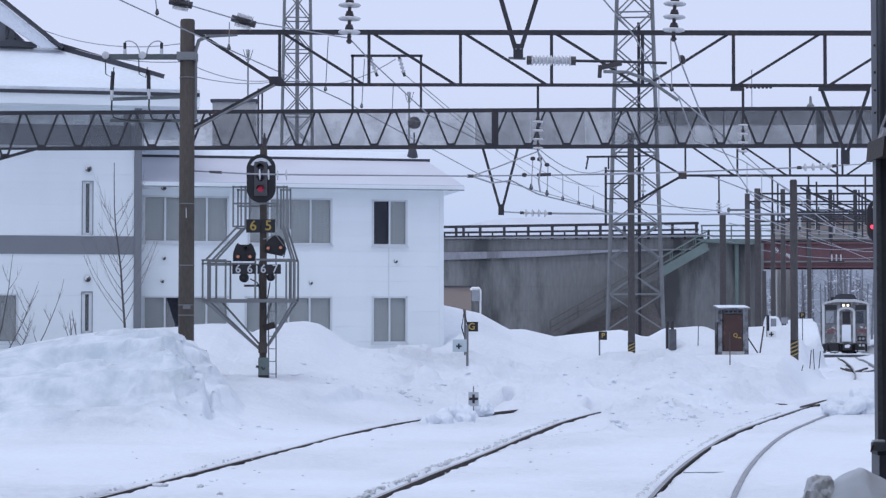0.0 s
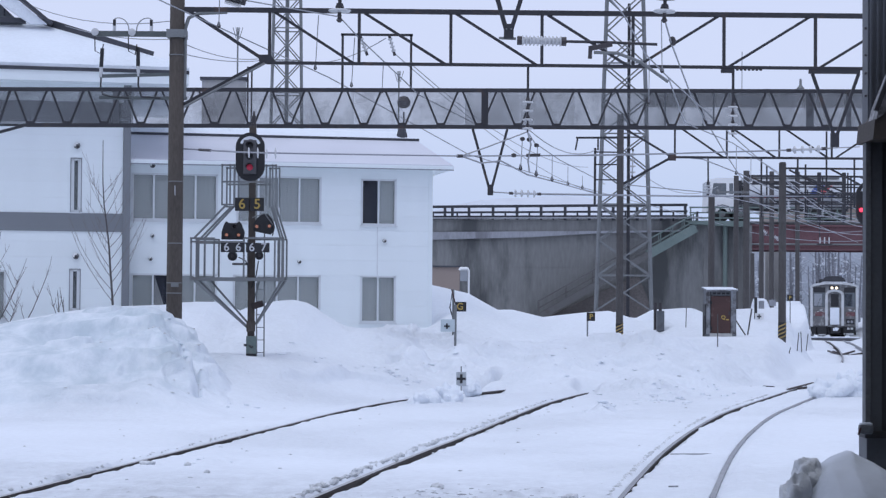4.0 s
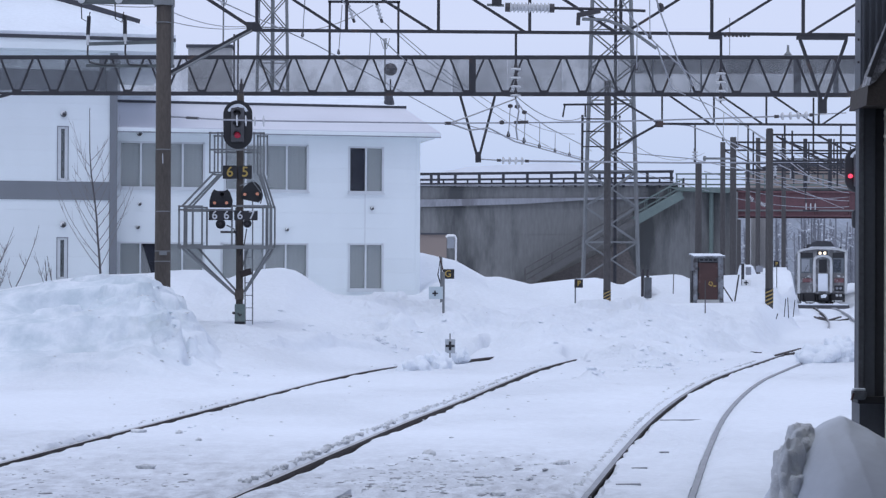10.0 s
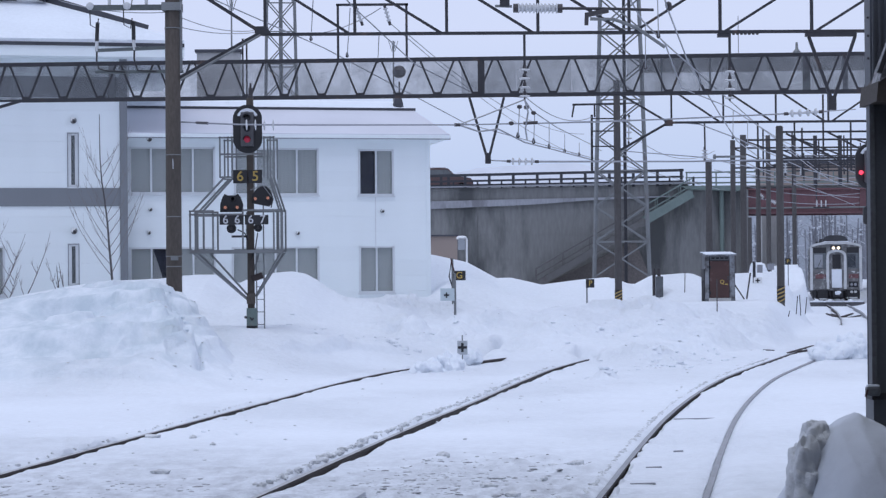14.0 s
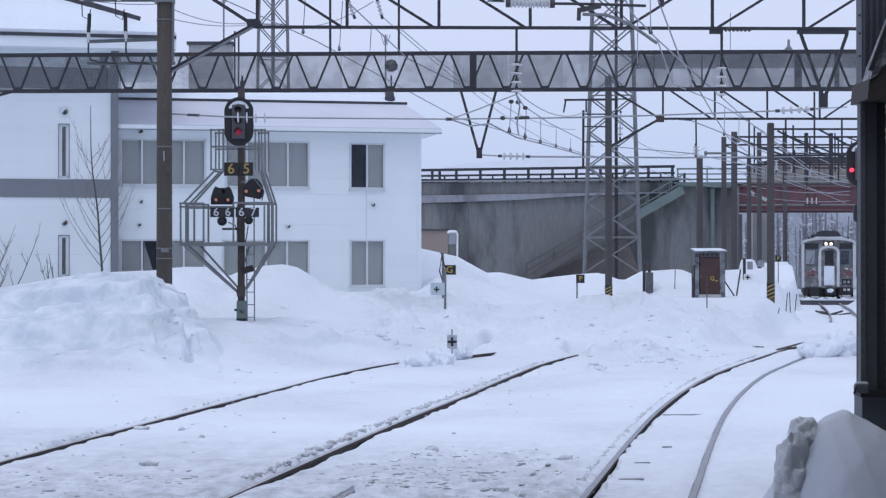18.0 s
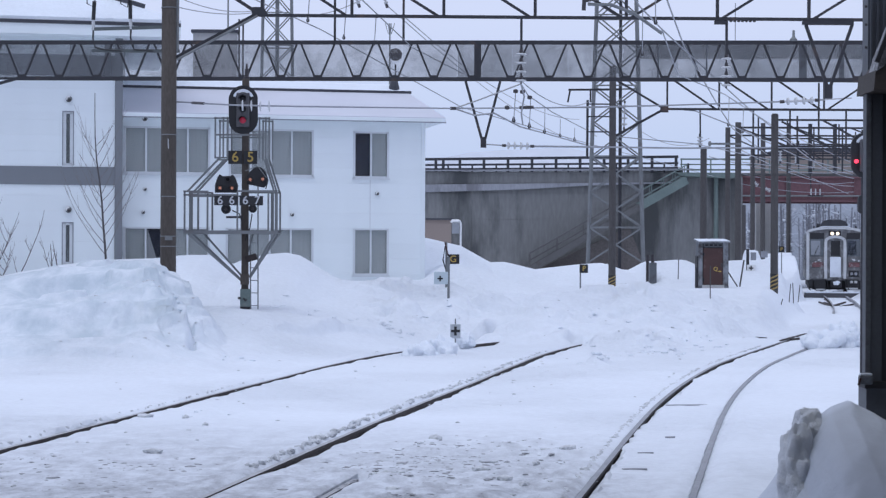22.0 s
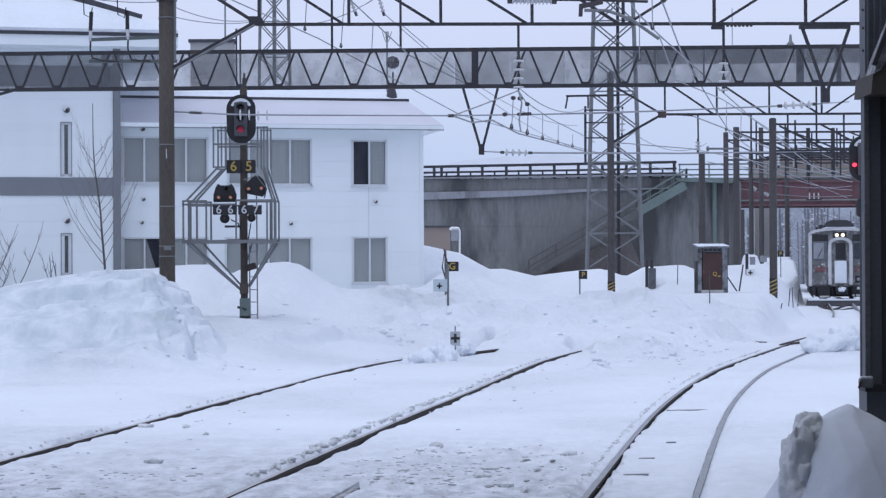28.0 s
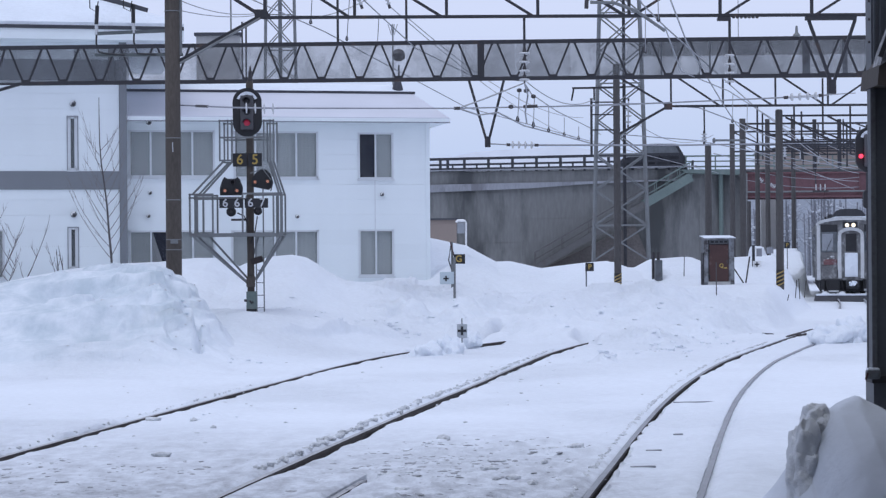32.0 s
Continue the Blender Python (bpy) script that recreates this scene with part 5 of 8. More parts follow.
for i in range(20):
    a, b = XH - 3.2 + (XR - XH + 3.2) * i / 20, XH - 3.2 + (XR - XH + 3.2) * (i + 1) / 20
    part("mesh_panel", Form().box(a + 0.001, D2 + 0.86, zk(a) + 0.09, b - 0.001, D2 + 0.868, zl(a) + 0.08), THIN_PANEL if -9.4 < a < 0.2 else MESH_PANEL, beam2, "grey see-through mesh panel")
for i in range(6):
    a, b = 5.6 + i * 1.65, 5.6 + (i + 1) * 1.65
    part("upper_strip", Form().box(a + 0.004, D2 + 0.835, zl(a) - 0.34, b - 0.004, D2 + 0.843, zl(a) + 0.07), MESH_PANEL, beam2, "darker strip along the top of the panels")
for x, w in ((10.02, 0.2), (11.05, 0.13), (6.17, 0.04), (7.46, 0.04), (-8.4, 0.16), (-6.9, 0.10)):
    part("panel_post", Form().box(x - w / 2, D2 + 0.80, zk(x) + 0.05, x + w / 2, D2 + 0.83, zl(x) + 0.05), BOX_GREY, beam2, "grey upright between panels")
part("fitting", Form().lathe((9.611, D2, zl(9.6) + 0.03), (0, 0, 1), [(0, 0.10), (0.05, 0.10), (0.12, 0.04), (0.28, 0.03), (0.30, 0.01)], 10), GALV, beam2, "small cone-shaped fitting on the chord", True)
part("post", Form().box(XL - 0.15, D2 - 0.15, 0.2, XL + 0.15, D2 + 1.0, zl(XL) + 0.1), STEEL, beam2)
part("post", Form().box(XR - 0.15, D2 - 0.15, 0.2, XR + 0.15, D2 + 1.0, zl(XR) + 0.1), STEEL, beam2)
truss_member(beam2, "bracket_leg", (1.048, 50.000, 6.740), (1.475, 50.000, 5.232), 0.065)
truss_member(beam2, "bracket_leg", (1.949, 50.000, 6.740), (1.563, 50.000, 5.232), 0.065)
part("bracket_foot", Form().box(1.445, D2 - 0.05, 5.011, 1.592, D2 + 0.05, 5.291), STEEL, beam2)
insulator(beam2, (2.079, 50.000, 5.070), (2.772, 50.000, 5.055), 4, 0.10)
wire(beam2, [(1.563, 50.000, 5.099), (2.079, 50.000, 5.070)], 0.014, "link")
wire(beam2, [(2.772, 50.000, 5.055), (3.995, 50.000, 5.055)], 0.014, "pull_off_rod")
fr = part("portal_frame", Form().beam((-2.364, 50.000, 7.718), (-2.366, 50.000, 9.201), 0.06), STEEL, beam2, "small upright portal frame for wires")
part("upright", Form().beam((-0.576, 50.000, 7.747), (-0.577, 50.000, 9.201), 0.06), STEEL, fr)
part("crossbar", Form().beam((-2.410, 50.000, 9.186), (-0.532, 50.000, 9.186), 0.06), STEEL, fr)
insulator(beam2, (-1.893, 50.000, 9.112), (-1.744, 50.000, 8.711), 4, 0.06)
insulator(beam2, (-1.139, 50.000, 9.127), (-1.020, 50.000, 8.711), 4, 0.06)

# the second gantry on a striped steel pole
D3 = 60.0
g2 = thing("catenary_gantry", (5.888, D3, 1.0), "steel gantry on a dark round pole with a striped foot", "gantry", "gantries over the tracks")
p2 = 5.888
part("pole", Form().lathe((p2, D3, 0.6), (0, 0, 1), [(0, 0.115), (8.126 - 0.6, 0.105)], 16), DARK_POLE, g2, "", True)


def stripe_band(parent, x, y, r, z0, z1):
    """Yellow and black slanting stripes round a pole's foot."""
    b = part("warning_band", Form().lathe((x, y, z0), (0, 0, 1), [(0, r), (0.001, r + 0.004), (z1 - z0, r + 0.004), (z1 - z0 + 0.001, r)], 16), BLACK, parent, "yellow and black striped band")
    n = 4
    for i in range(n):
        zz = z0 + (z1 - z0) * (i + 0.1) / n
        f = Form()
        v = []
        for k in range(9):
            t = -1.35 + 2.7 * k / 8
            v += [(x + math.sin(t) * (r + 0.008), y - math.cos(t) * (r + 0.008), zz + 0.055 * t + dz) for dz in (0, (z1 - z0) / n * 0.42)]
        f.add(v, [(2 * k, 2 * k + 2, 2 * k + 3, 2 * k + 1) for k in range(8)])
        part("stripe", f, DULL_YELLOW, b)


stripe_band(g2, p2, D3, 0.115, 1.171, 1.577)
zt2, zb2 = 7.699, 6.794
XE = 17.0
part("top_chord", Form().beam((p2, D3, zt2), (XE, D3, zt2), 0.08), STEEL, g2)
part("bottom_chord", Form().beam((7.454, D3, zb2), (XE, D3, zb2), 0.07), STEEL, g2)
gx2 = [7.597, 9.226, 10.873, 12.520, 14.167, 15.814]
for i, x in enumerate(gx2):
    truss_member(g2, "vertical", (x, D3, zt2), (x, D3, zb2), 0.055)
    if i < 3:
        truss_member(g2, "diagonal", (x + 0.2, D3, zt2), (gx2[i + 1] - 0.1, D3, zb2), 0.055)
    elif i < 5:
        truss_member(g2, "diagonal", (gx2[i + 1] - 0.2, D3, zt2), (x + 0.1, D3, zb2), 0.055)
truss_member(g2, "knee_brace", (5.946, 60.000, 5.925), (7.507, 60.000, 6.794), 0.075)
truss_member(g2, "diagonal", (6.041, 60.000, 7.664), (7.454, 60.000, 6.829), 0.06)
part("gusset", Form().box(7.383, D3 - 0.04, 6.687, 7.631, D3 + 0.04, 6.918), STEEL, g2)
part("end_pole", Form().lathe((XE, D3, 0.4), (0, 0, 1), [(0, 0.12), (zt2, 0.11)], 14), DARK_POLE, g2, "", True)
br = part("side_bracket", Form().beam((4.499, 60.000, 7.380), (6.128, 60.000, 7.397), 0.06), STEEL, g2, "bracket arm with hanging insulators")
part("drop", Form().beam((4.552, 60.000, 7.380), (4.480, 60.000, 6.989), 0.05), STEEL, br)
part("drop", Form().beam((5.189, 60.000, 7.380), (5.188, 60.000, 6.989), 0.05), STEEL, br)
part("post", Form().beam((5.094, 60.000, 5.287), (5.100, 60.000, 7.060), 0.07), STEEL, br)
for y in (6.936, 6.546, 6.067):
    part("rung", Form().beam((5.098, D3, y), (5.895, D3, y), 0.04), STEEL, br)

# the third pole with its striped foot and the beams behind it
g3 = thing("catenary_gantry", (11.032, D3, 1.0), "dark round pole with a striped foot and crossbeams", "gantry", "gantries over the tracks")
p3 = 11.032
part("pole", Form().lathe((p3, D3 + 0.3, 0.5), (0, 0, 1), [(0, 0.125), (6.687 - 0.55, 0.115), (6.687 - 0.5, 0.09)], 16), DARK_POLE, g3, "", True)
stripe_band(g3, p3, D3 + 0.3, 0.125, 1.154, 1.647)
part("crossbeam", Form().beam((p3, D3 + 0.3, 6.492), (XE, D3 + 0.3, 6.492), 0.06), STEEL, g3)
part("crossbeam", Form().beam((p3, D3 + 0.3, 5.659), (XE, D3 + 0.3, 5.695), 0.06), STEEL, g3)
truss_member(g3, "diagonal", (11.243, 60.300, 6.442), (12.731, 60.300, 5.676), 0.055)
truss_member(g3, "diagonal", (12.560, 60.300, 6.478), (14.065, 60.300, 5.676), 0.055)
for x, y0, y1 in ((11.510, 6.794, 6.191), (12.417, 7.664, 5.836)):
    part("hanger_rod", Form().beam((x, D3 + 0.3, y0), (x, D3 + 0.3, y1), 0.05), STEEL, g3)


def far_gantry(x, y, base, top, right, beams, r, label, seed):
    """A farther gantry: a pole, two beams with braces, hangers and insulators."""
    g = thing("catenary_gantry", (x, y, base), label, "gantry", "gantries over the tracks")
    part("pole", Form().lathe((x, y, base), (0, 0, 1), [(0, r), (top - base, r * 0.92)], 12), DARK_POLE, g, "", True)
    part("end_pole", Form().lathe((right, y, base - 0.5), (0, 0, 1), [(0, r), (top - base + 0.5, r * 0.92)], 12), DARK_POLE, g, "", True)
    for z in beams:
        part("crossbeam", Form().beam((x, y, z), (right, y, z), 0.07), STEEL, g)
    n = max(2, int((right - x) / 1.7))
    for i in range(n):
        a, b = x + (right - x) * i / n, x + (right - x) * (i + 1) / n
        truss_member(g, "diagonal", (a, y, beams[0]), (b, y, beams[1]), 0.05)
    rng = random.Random(seed)
    for i in range(4):
        xx = x + (right - x) * (i + rng.uniform(0.3, 0.7)) / 4
        part("hanger_rod", Form().beam((xx, y, beams[0] + rng.uniform(0.1, 0.8)), (xx, y, beams[1] - rng.uniform(0.3, 0.9)), 0.06), STEEL, g)
    for i in range(2):
        xx = x + (right - x) * (i + 0.5) / 2
        insulator(g, (xx, y, beams[1] - 0.05), (xx, y, beams[1] - 0.5), 4, 0.075)
    return g


far_gantry(11.817, 72.0, 1.0, 7.203, 18.161, [7.012, 6.225], 0.125, "farther steel gantry on a round brown pole", 1)
far_gantry(12.706, 80.0, 1.0, 7.535, 20.179, [7.204, 6.377], 0.115, "farther steel gantry on a round brown pole", 2)
far_gantry(15.965, 90.0, 0.6, 8.402, 22.171, [7.684, 6.993], 0.12, "farther steel gantry on a round brown pole", 3)
far4 = far_gantry(19.095, 100.0, 0.6, 9.080, 24.340, [7.987, 7.220], 0.12, "distant steel gantry on a round pole", 4)
for x, y0, y1 in ((20.174, 9.037, 6.415), (21.468, 9.037, 6.415)):
    part("hanger_post", Form().beam((x, 99.8, y0), (x, 99.8, y1), 0.18), STEEL, far4)
for x, d, y0, y1, r in ((14.227, 85.0, 1.675, 4.426, 0.10), (15.832, 92.0, 2.029, 7.315, 0.12), (13.829, 95.0, 1.0, 6.217, 0.10)):
    solo("line_post", Form().lathe((x, d, min(y0, 1.0)), (0, 0, 1), [(0, r), (y1 - min(y0, 1.0), r * 0.9)], 12), DARK_POLE, (x, d, min(y0, 1.0)), "plain round brown post in the snow", "post", "posts along the line", smooth=True)
s = thing("line_post", (9.517, 66.000, 5.976), "slim post top with white insulators", "post", "posts along the line")
part("rod", Form().beam((9.516, 66.000, 5.898), (9.504, 66.000, 7.224), 0.05), STEEL, s)
insulator(s, (9.499, 66.000, 6.326), (9.497, 66.000, 5.976), 3, 0.10)
part("pole", Form().lathe((9.631, 66.0, 1.0), (0, 0, 1), [(0, 0.12), (5.937 - 1.0, 0.11)], 12), DARK_POLE, s, "", True)
arm3 = part("arm", Form().beam((9.848, 66.000, 6.054), (10.919, 66.000, 6.054), 0.07), GALV, s)
part("knob", Form().lathe((9.887, 66.000, 6.054), (-1, 0, 0), [(0, 0.05), (0.02, 0.09), (0.08, 0.09), (0.1, 0.04)], 10), GALV, arm3)

# ---- overhead wires ----
line1 = thing("overhead_line", (0, 50, 7), "contact line with messenger wire and droppers over the yard", "overhead line", "overhead wires")
wire(line1, [(-6.857, 40.000, 9.022), (-5.767, 42.000, 8.696), (-2.719, 50.000, 8.059), (1.207, 62.000, 6.962), (6.629, 80.000, 6.897), (16.728, 110.000, 6.673)], 0.012, "contact_wire")
wire(line1, [(-5.376, 40.000, 8.891), (-4.417, 41.000, 8.727), (-2.063, 42.000, 8.471), (-1.718, 44.000, 8.295), (-0.355, 50.000, 7.614), (1.257, 56.000, 7.422), (2.976, 60.000, 7.610)], 0.012, "messenger_wire")
for a, b in (((-6.028, 40.000, 9.046), (-5.991, 40.000, 8.689)), ((-4.587, 41.000, 8.666), (-4.708, 42.000, 8.234)), ((-2.523, 42.000, 8.496), (-2.951, 48.000, 8.042)), ((-1.809, 44.000, 8.282), (-2.212, 52.000, 8.058)), ((-1.197, 46.000, 7.939), (-1.436, 54.000, 8.119))):
    part("dropper", Form().tube([a, b], 0.012, 5), WIRE, line1)
    part("clip", Form().lathe((b[0], b[1], b[2] - 0.03), (0, 0, 1), [(0, 0.02), (0.04, 0.045), (0.14, 0.02)], 6), CAP, line1)
for a, b in (((-5.732, 40.000, 8.963), (-5.258, 40.000, 8.868)), ((-4.538, 41.000, 8.763), (-4.028, 41.000, 8.617))):
    core = part("strain_insulator", Form().tube([a, lerp(a, b, 0.14), lerp(a, b, 0.16), lerp(a, b, 0.84), lerp(a, b, 0.86), b], 0.075, 10), CAP, line1, "frosted ribbed strain insulator")
    for i in range(13):
        q = Vector(lerp(a, b, 0.16 + 0.68 * (i + 0.5) / 13))
        part("fin", Form().lathe(q, Vector(b) - Vector(a), [(0, 0.07), (0.010, 0.16), (0.02, 0.07)], 10), ICY, core)
line2 = thing("overhead_line", (4, 60, 6), "pull-off wires and catenary over the middle tracks", "overhead line", "overhead wires")
wire(line2, [(-5.700, 44.000, 5.700), (-4.759, 42.000, 5.508), (-4.081, 40.200, 5.347), (-3.547, 40.200, 5.335), (-2.710, 41.000, 5.383), (0.624, 46.000, 5.732), (4.542, 52.000, 6.225), (6.778, 58.000, 6.730), (11.271, 62.000, 7.182), (14.727, 66.000, 7.653)], 0.014, "span_wire")
for u in (0, 1, 2, 3):
    part("disc", Form().lathe(lerp((-3.867, 40.200, 5.335), (-3.310, 40.200, 5.323), u / 3), (1, 0, 0.02), [(0, 0.03), (0.012, 0.11), (0.028, 0.115), (0.04, 0.03)], 16), PORCELAIN, line2, "white disc insulator", True)
part("turnbuckle", Form().tube([(-5.228, 43.000, 5.603), (-4.893, 42.300, 5.537)], 0.03, 8), CAP, line2)
wire(line2, [(2.683, 50.000, 5.055), (5.746, 58.000, 5.479), (8.605, 64.000, 5.789), (13.334, 70.000, 6.157), (18.243, 74.000, 6.509)], 0.022, "span_wire")
wire(line2, [(0.692, 46.000, 5.732), (1.303, 46.000, 5.949), (2.281, 46.000, 6.330)], 0.014, "bridle")
wire(line2, [(0.692, 46.000, 5.732), (1.167, 46.000, 5.568), (1.642, 46.000, 5.623), (2.379, 48.000, 5.427), (3.822, 60.000, 5.996), (6.110, 70.000, 6.157)], 0.016, "contact_wire")
wire(line2, [(2.281, 46.000, 6.330), (2.564, 48.000, 6.222), (3.868, 58.000, 6.524), (5.905, 70.000, 6.777), (7.220, 80.000, 7.133)], 0.012, "messenger_wire")
for a, b in (((2.206, 47.000, 6.223), (2.209, 48.000, 5.555)), ((2.635, 48.000, 6.165), (2.714, 50.000, 5.542)), ((3.378, 54.000, 6.360), (3.627, 58.000, 5.907)), ((4.248, 60.000, 6.457), (4.530, 64.000, 6.129)), ((5.179, 66.000, 6.560), (5.491, 70.000, 6.364))):
    part("dropper", Form().tube([a, b], 0.012, 5), WIRE, line2)
    part("clip", Form().lathe((b[0], b[1], b[2] - 0.03), (0, 0, 1), [(0, 0.02), (0.05, 0.05), (0.16, 0.02)], 6), CAP, line2)
wire(line2, [(2.232, 45.000, 6.243), (2.362, 46.000, 6.031), (2.294, 46.000, 5.623), (2.385, 47.000, 5.417)], 0.016, "jumper")
for p in ((2.206, 47.000, 6.237), (2.322, 46.000, 6.140), (2.607, 48.000, 6.165), (1.955, 46.000, 5.759)):
    part("clamp", Form().lathe((p[0], p[1], p[2] - 0.05), (0, 0, 1), [(0, 0.02), (0.02, 0.06), (0.08, 0.06), (0.1, 0.02)], 8), CAP, line2)
part("sleeve", Form().tube([(2.302, 47.000, 5.834), (2.649, 47.000, 5.848)], 0.04, 8), CAP, line2)
part("sleeve", Form().tube([(0.584, 46.000, 5.732), (0.733, 46.000, 5.732)], 0.04, 8), CAP, line2)
line3 = thing("overhead_line", (9, 60, 6), "sagging contact wires running to the far gantries", "overhead line", "overhead wires")
wire(line3, [(3.269, 40.000, 9.106), (4.076, 41.000, 8.422), (4.669, 42.000, 7.698), (5.409, 44.000, 7.433), (7.769, 52.000, 7.133), (11.412, 66.000, 7.068), (19.492, 95.000, 6.918)], 0.014, "messenger_wire")
wire(line3, [(4.828, 40.000, 8.201), (5.104, 41.000, 7.813), (6.197, 46.000, 7.257), (8.528, 56.000, 6.676), (10.630, 66.000, 6.580), (16.873, 90.000, 6.409), (26.727, 120.000, 6.009)], 0.014, "contact_wire")
wire(line3, [(5.409, 44.000, 7.433), (6.321, 48.000, 6.761), (8.777, 56.000, 6.925), (12.926, 70.000, 6.839), (21.311, 95.000, 6.777)], 0.012, "contact_wire")
wire(line3, [(7.631, 60.000, 6.812), (8.463, 60.000, 6.741), (10.630, 66.000, 6.677), (15.708, 80.000, 6.307), (21.727, 95.000, 6.217)], 0.016, "contact_wire")
wire(line3, [(5.946, 60.000, 5.925), (8.703, 62.000, 5.826), (13.075, 72.000, 5.800), (18.840, 84.000, 5.763)], 0.012, "feeder")
for a, b in (((4.856, 43.000, 7.699), (5.191, 46.000, 7.052)), ((4.888, 41.000, 8.300), (5.147, 43.000, 7.444)), ((6.777, 48.000, 7.117), (7.339, 52.000, 6.979)), ((8.575, 54.000, 6.680), (10.157, 64.000, 6.545)), ((9.653, 58.000, 6.661), (11.312, 68.000, 6.569))):
    part("dropper", Form().tube([a, b], 0.012, 5), WIRE, line3)
    part("clip", Form().lathe((b[0], b[1], b[2] - 0.03), (0, 0, 1), [(0, 0.02), (0.04, 0.05), (0.14, 0.02)], 6), CAP, line3)
part("clamp", Form().lathe((5.105, 41.000, 7.959), (0.3, 0, -1), [(0, 0.03), (0.04, 0.07), (0.14, 0.07), (0.2, 0.03)], 8), CAP, line3)
line4 = thing("overhead_line", (-9, 80, 10), "thin sagging service cables beyond the pole", "cable", "overhead wires")
for a, b, c in (((-13.211, 60.000, 11.652), (-6.893, 50.000, 9.498), 0.35), ((-12.141, 60.000, 10.992), (-6.890, 50.000, 9.023), 0.2), ((-6.491, 50.000, 8.904), (-5.428, 60.000, 9.780), 0.15), ((-6.489, 50.000, 8.637), (-5.392, 60.000, 9.726), 0.1), ((-1.020, 50.000, 8.711), (9.439, 110.000, 8.458), 0.6), ((-0.576, 50.000, 8.429), (8.143, 100.000, 9.228), 0.7), ((2.322, 46.000, 6.371), (5.100, 60.000, 6.989), 0.3), ((-3.973, 60.000, 9.655), (-1.242, 50.000, 9.097), 0.2), ((8.318, 75.000, 7.164), (13.431, 90.000, 7.684), 0.5)):
    wire(line4, sag(a, b, c, 10), 0.010, "cable")

line5 = thing("overhead_line", (18, 96, 5), "pale sagging wires crossing before the red girder", "overhead line", "overhead wires")
for a, b, s in (((15.211, 92.000, 6.120), (22.288, 99.000, 5.973), 0.25), ((15.208, 92.000, 5.632), (22.284, 99.000, 5.477), 0.2), ((11.934, 80.000, 6.307), (22.293, 99.000, 6.528), 0.3), ((11.825, 72.000, 6.225), (22.737, 101.000, 5.839), 0.35), ((11.099, 60.300, 6.121), (21.614, 96.000, 6.060), 0.3), ((12.712, 80.000, 6.188), (21.620, 96.000, 6.683), 0.2)):
    wire(line5, sag(a, b, s, 8), 0.013)
insulator(line5, (15.833, 92.000, 5.768), (16.102, 92.000, 5.523), 4, 0.09)
insulator(line5, (16.516, 92.500, 5.432), (16.788, 92.500, 5.268), 4, 0.09)
for px, zz in ((20.172, 5.317), (20.407, 5.317), (20.641, 5.317)):
    part("post_insulator", Form().lathe((px, 99.5, zz), (0, 0, 1), [(0, 0.02), (0.02, 0.04), (0.12, 0.03), (0.2, 0.04), (0.32, 0.03), (0.34, 0.01)], 8), PORCELAIN, line5)
part("insulator_bar", Form().beam((19.996, 99.5, 5.288), (20.817, 99.5, 5.288), 0.08, 0.06), STEEL, line5)
part("drop_bar", Form().beam((20.174, 99.7, 6.415), (20.174, 99.5, 5.288), 0.05, 0.05), STEEL, line5)

# ---- lattice towers ----
def lattice_tower(at, half0, half1, z0, z1, panels, leg, brace, label, ladder=False, material=GALV):
    """Four tapering legs, rings and crossed braces."""
    t = thing("lattice_tower", (at[0], at[1], z0), label, "lattice tower", "lattice towers")
    turn = math.atan2(at[0], at[1])
    tc, ts = math.cos(turn), math.sin(turn)

    def corner(i, z):
        h = half0 + (half1 - half0) * (z - z0) / (z1 - z0)
        sx, sy = ((-1, -1), (1, -1), (1, 1), (-1, 1))[i]
        return (at[0] + sx * h * tc + sy * h * ts, at[1] - sx * h * ts + sy * h * tc, z)
    zs = [z0 + (z1 - z0) * k / panels for k in range(panels + 1)]
    for i in range(4):
        part("leg", Form().beam(corner(i, z0), corner(i, z1), leg), material, t)
    for k in range(panels):
        for i in range(4):
            j = (i + 1) % 4
            part("brace", Form().beam(corner(i, zs[k]), corner(j, zs[k + 1]), brace), material, t)
            part("brace", Form().beam(corner(j, zs[k]), corner(i, zs[k + 1]), brace), material, t)
            if k and (k % 2 == 0 or panels < 12):
                part("ring", Form().beam(corner(i, zs[k]), corner(j, zs[k]), brace), material, t)
    if ladder:
        part("cable_rack", Form().box(at[0] - 0.09, at[1] - 0.1, z0, at[0] + 0.09, at[1] + 0.1, z1), material, t, "cable rack up the middle")
    return t


lattice_tower((7.521, 75.0), 1.12, 0.62, 0.52, 17.0, 12, 0.095, 0.055, "grey galvanised steel lattice tower standing in the snow")
t2 = lattice_tower((-7.247, 95.0), 0.84, 0.58, 6.0, 22.0, 10, 0.10, 0.055, "slim grey lattice mast behind the house", True, GALV)
part("base", Form().box(-7.247 - 0.9, 94.0, -0.2, -7.247 + 0.9, 96.0, 6.0), FASCIA, t2)
inner = part("inner_mast", Form().lathe((7.725, 75.4, 1.0), (0, 0, 1), [(0, 0.07), (13.0, 0.06)], 8), STEEL, bpy.data.objects["lattice_tower"], "dark cable mast with white sheds")
insulator(inner, (7.858, 75.000, 8.161), (7.832, 75.000, 7.164), 4, 0.13)
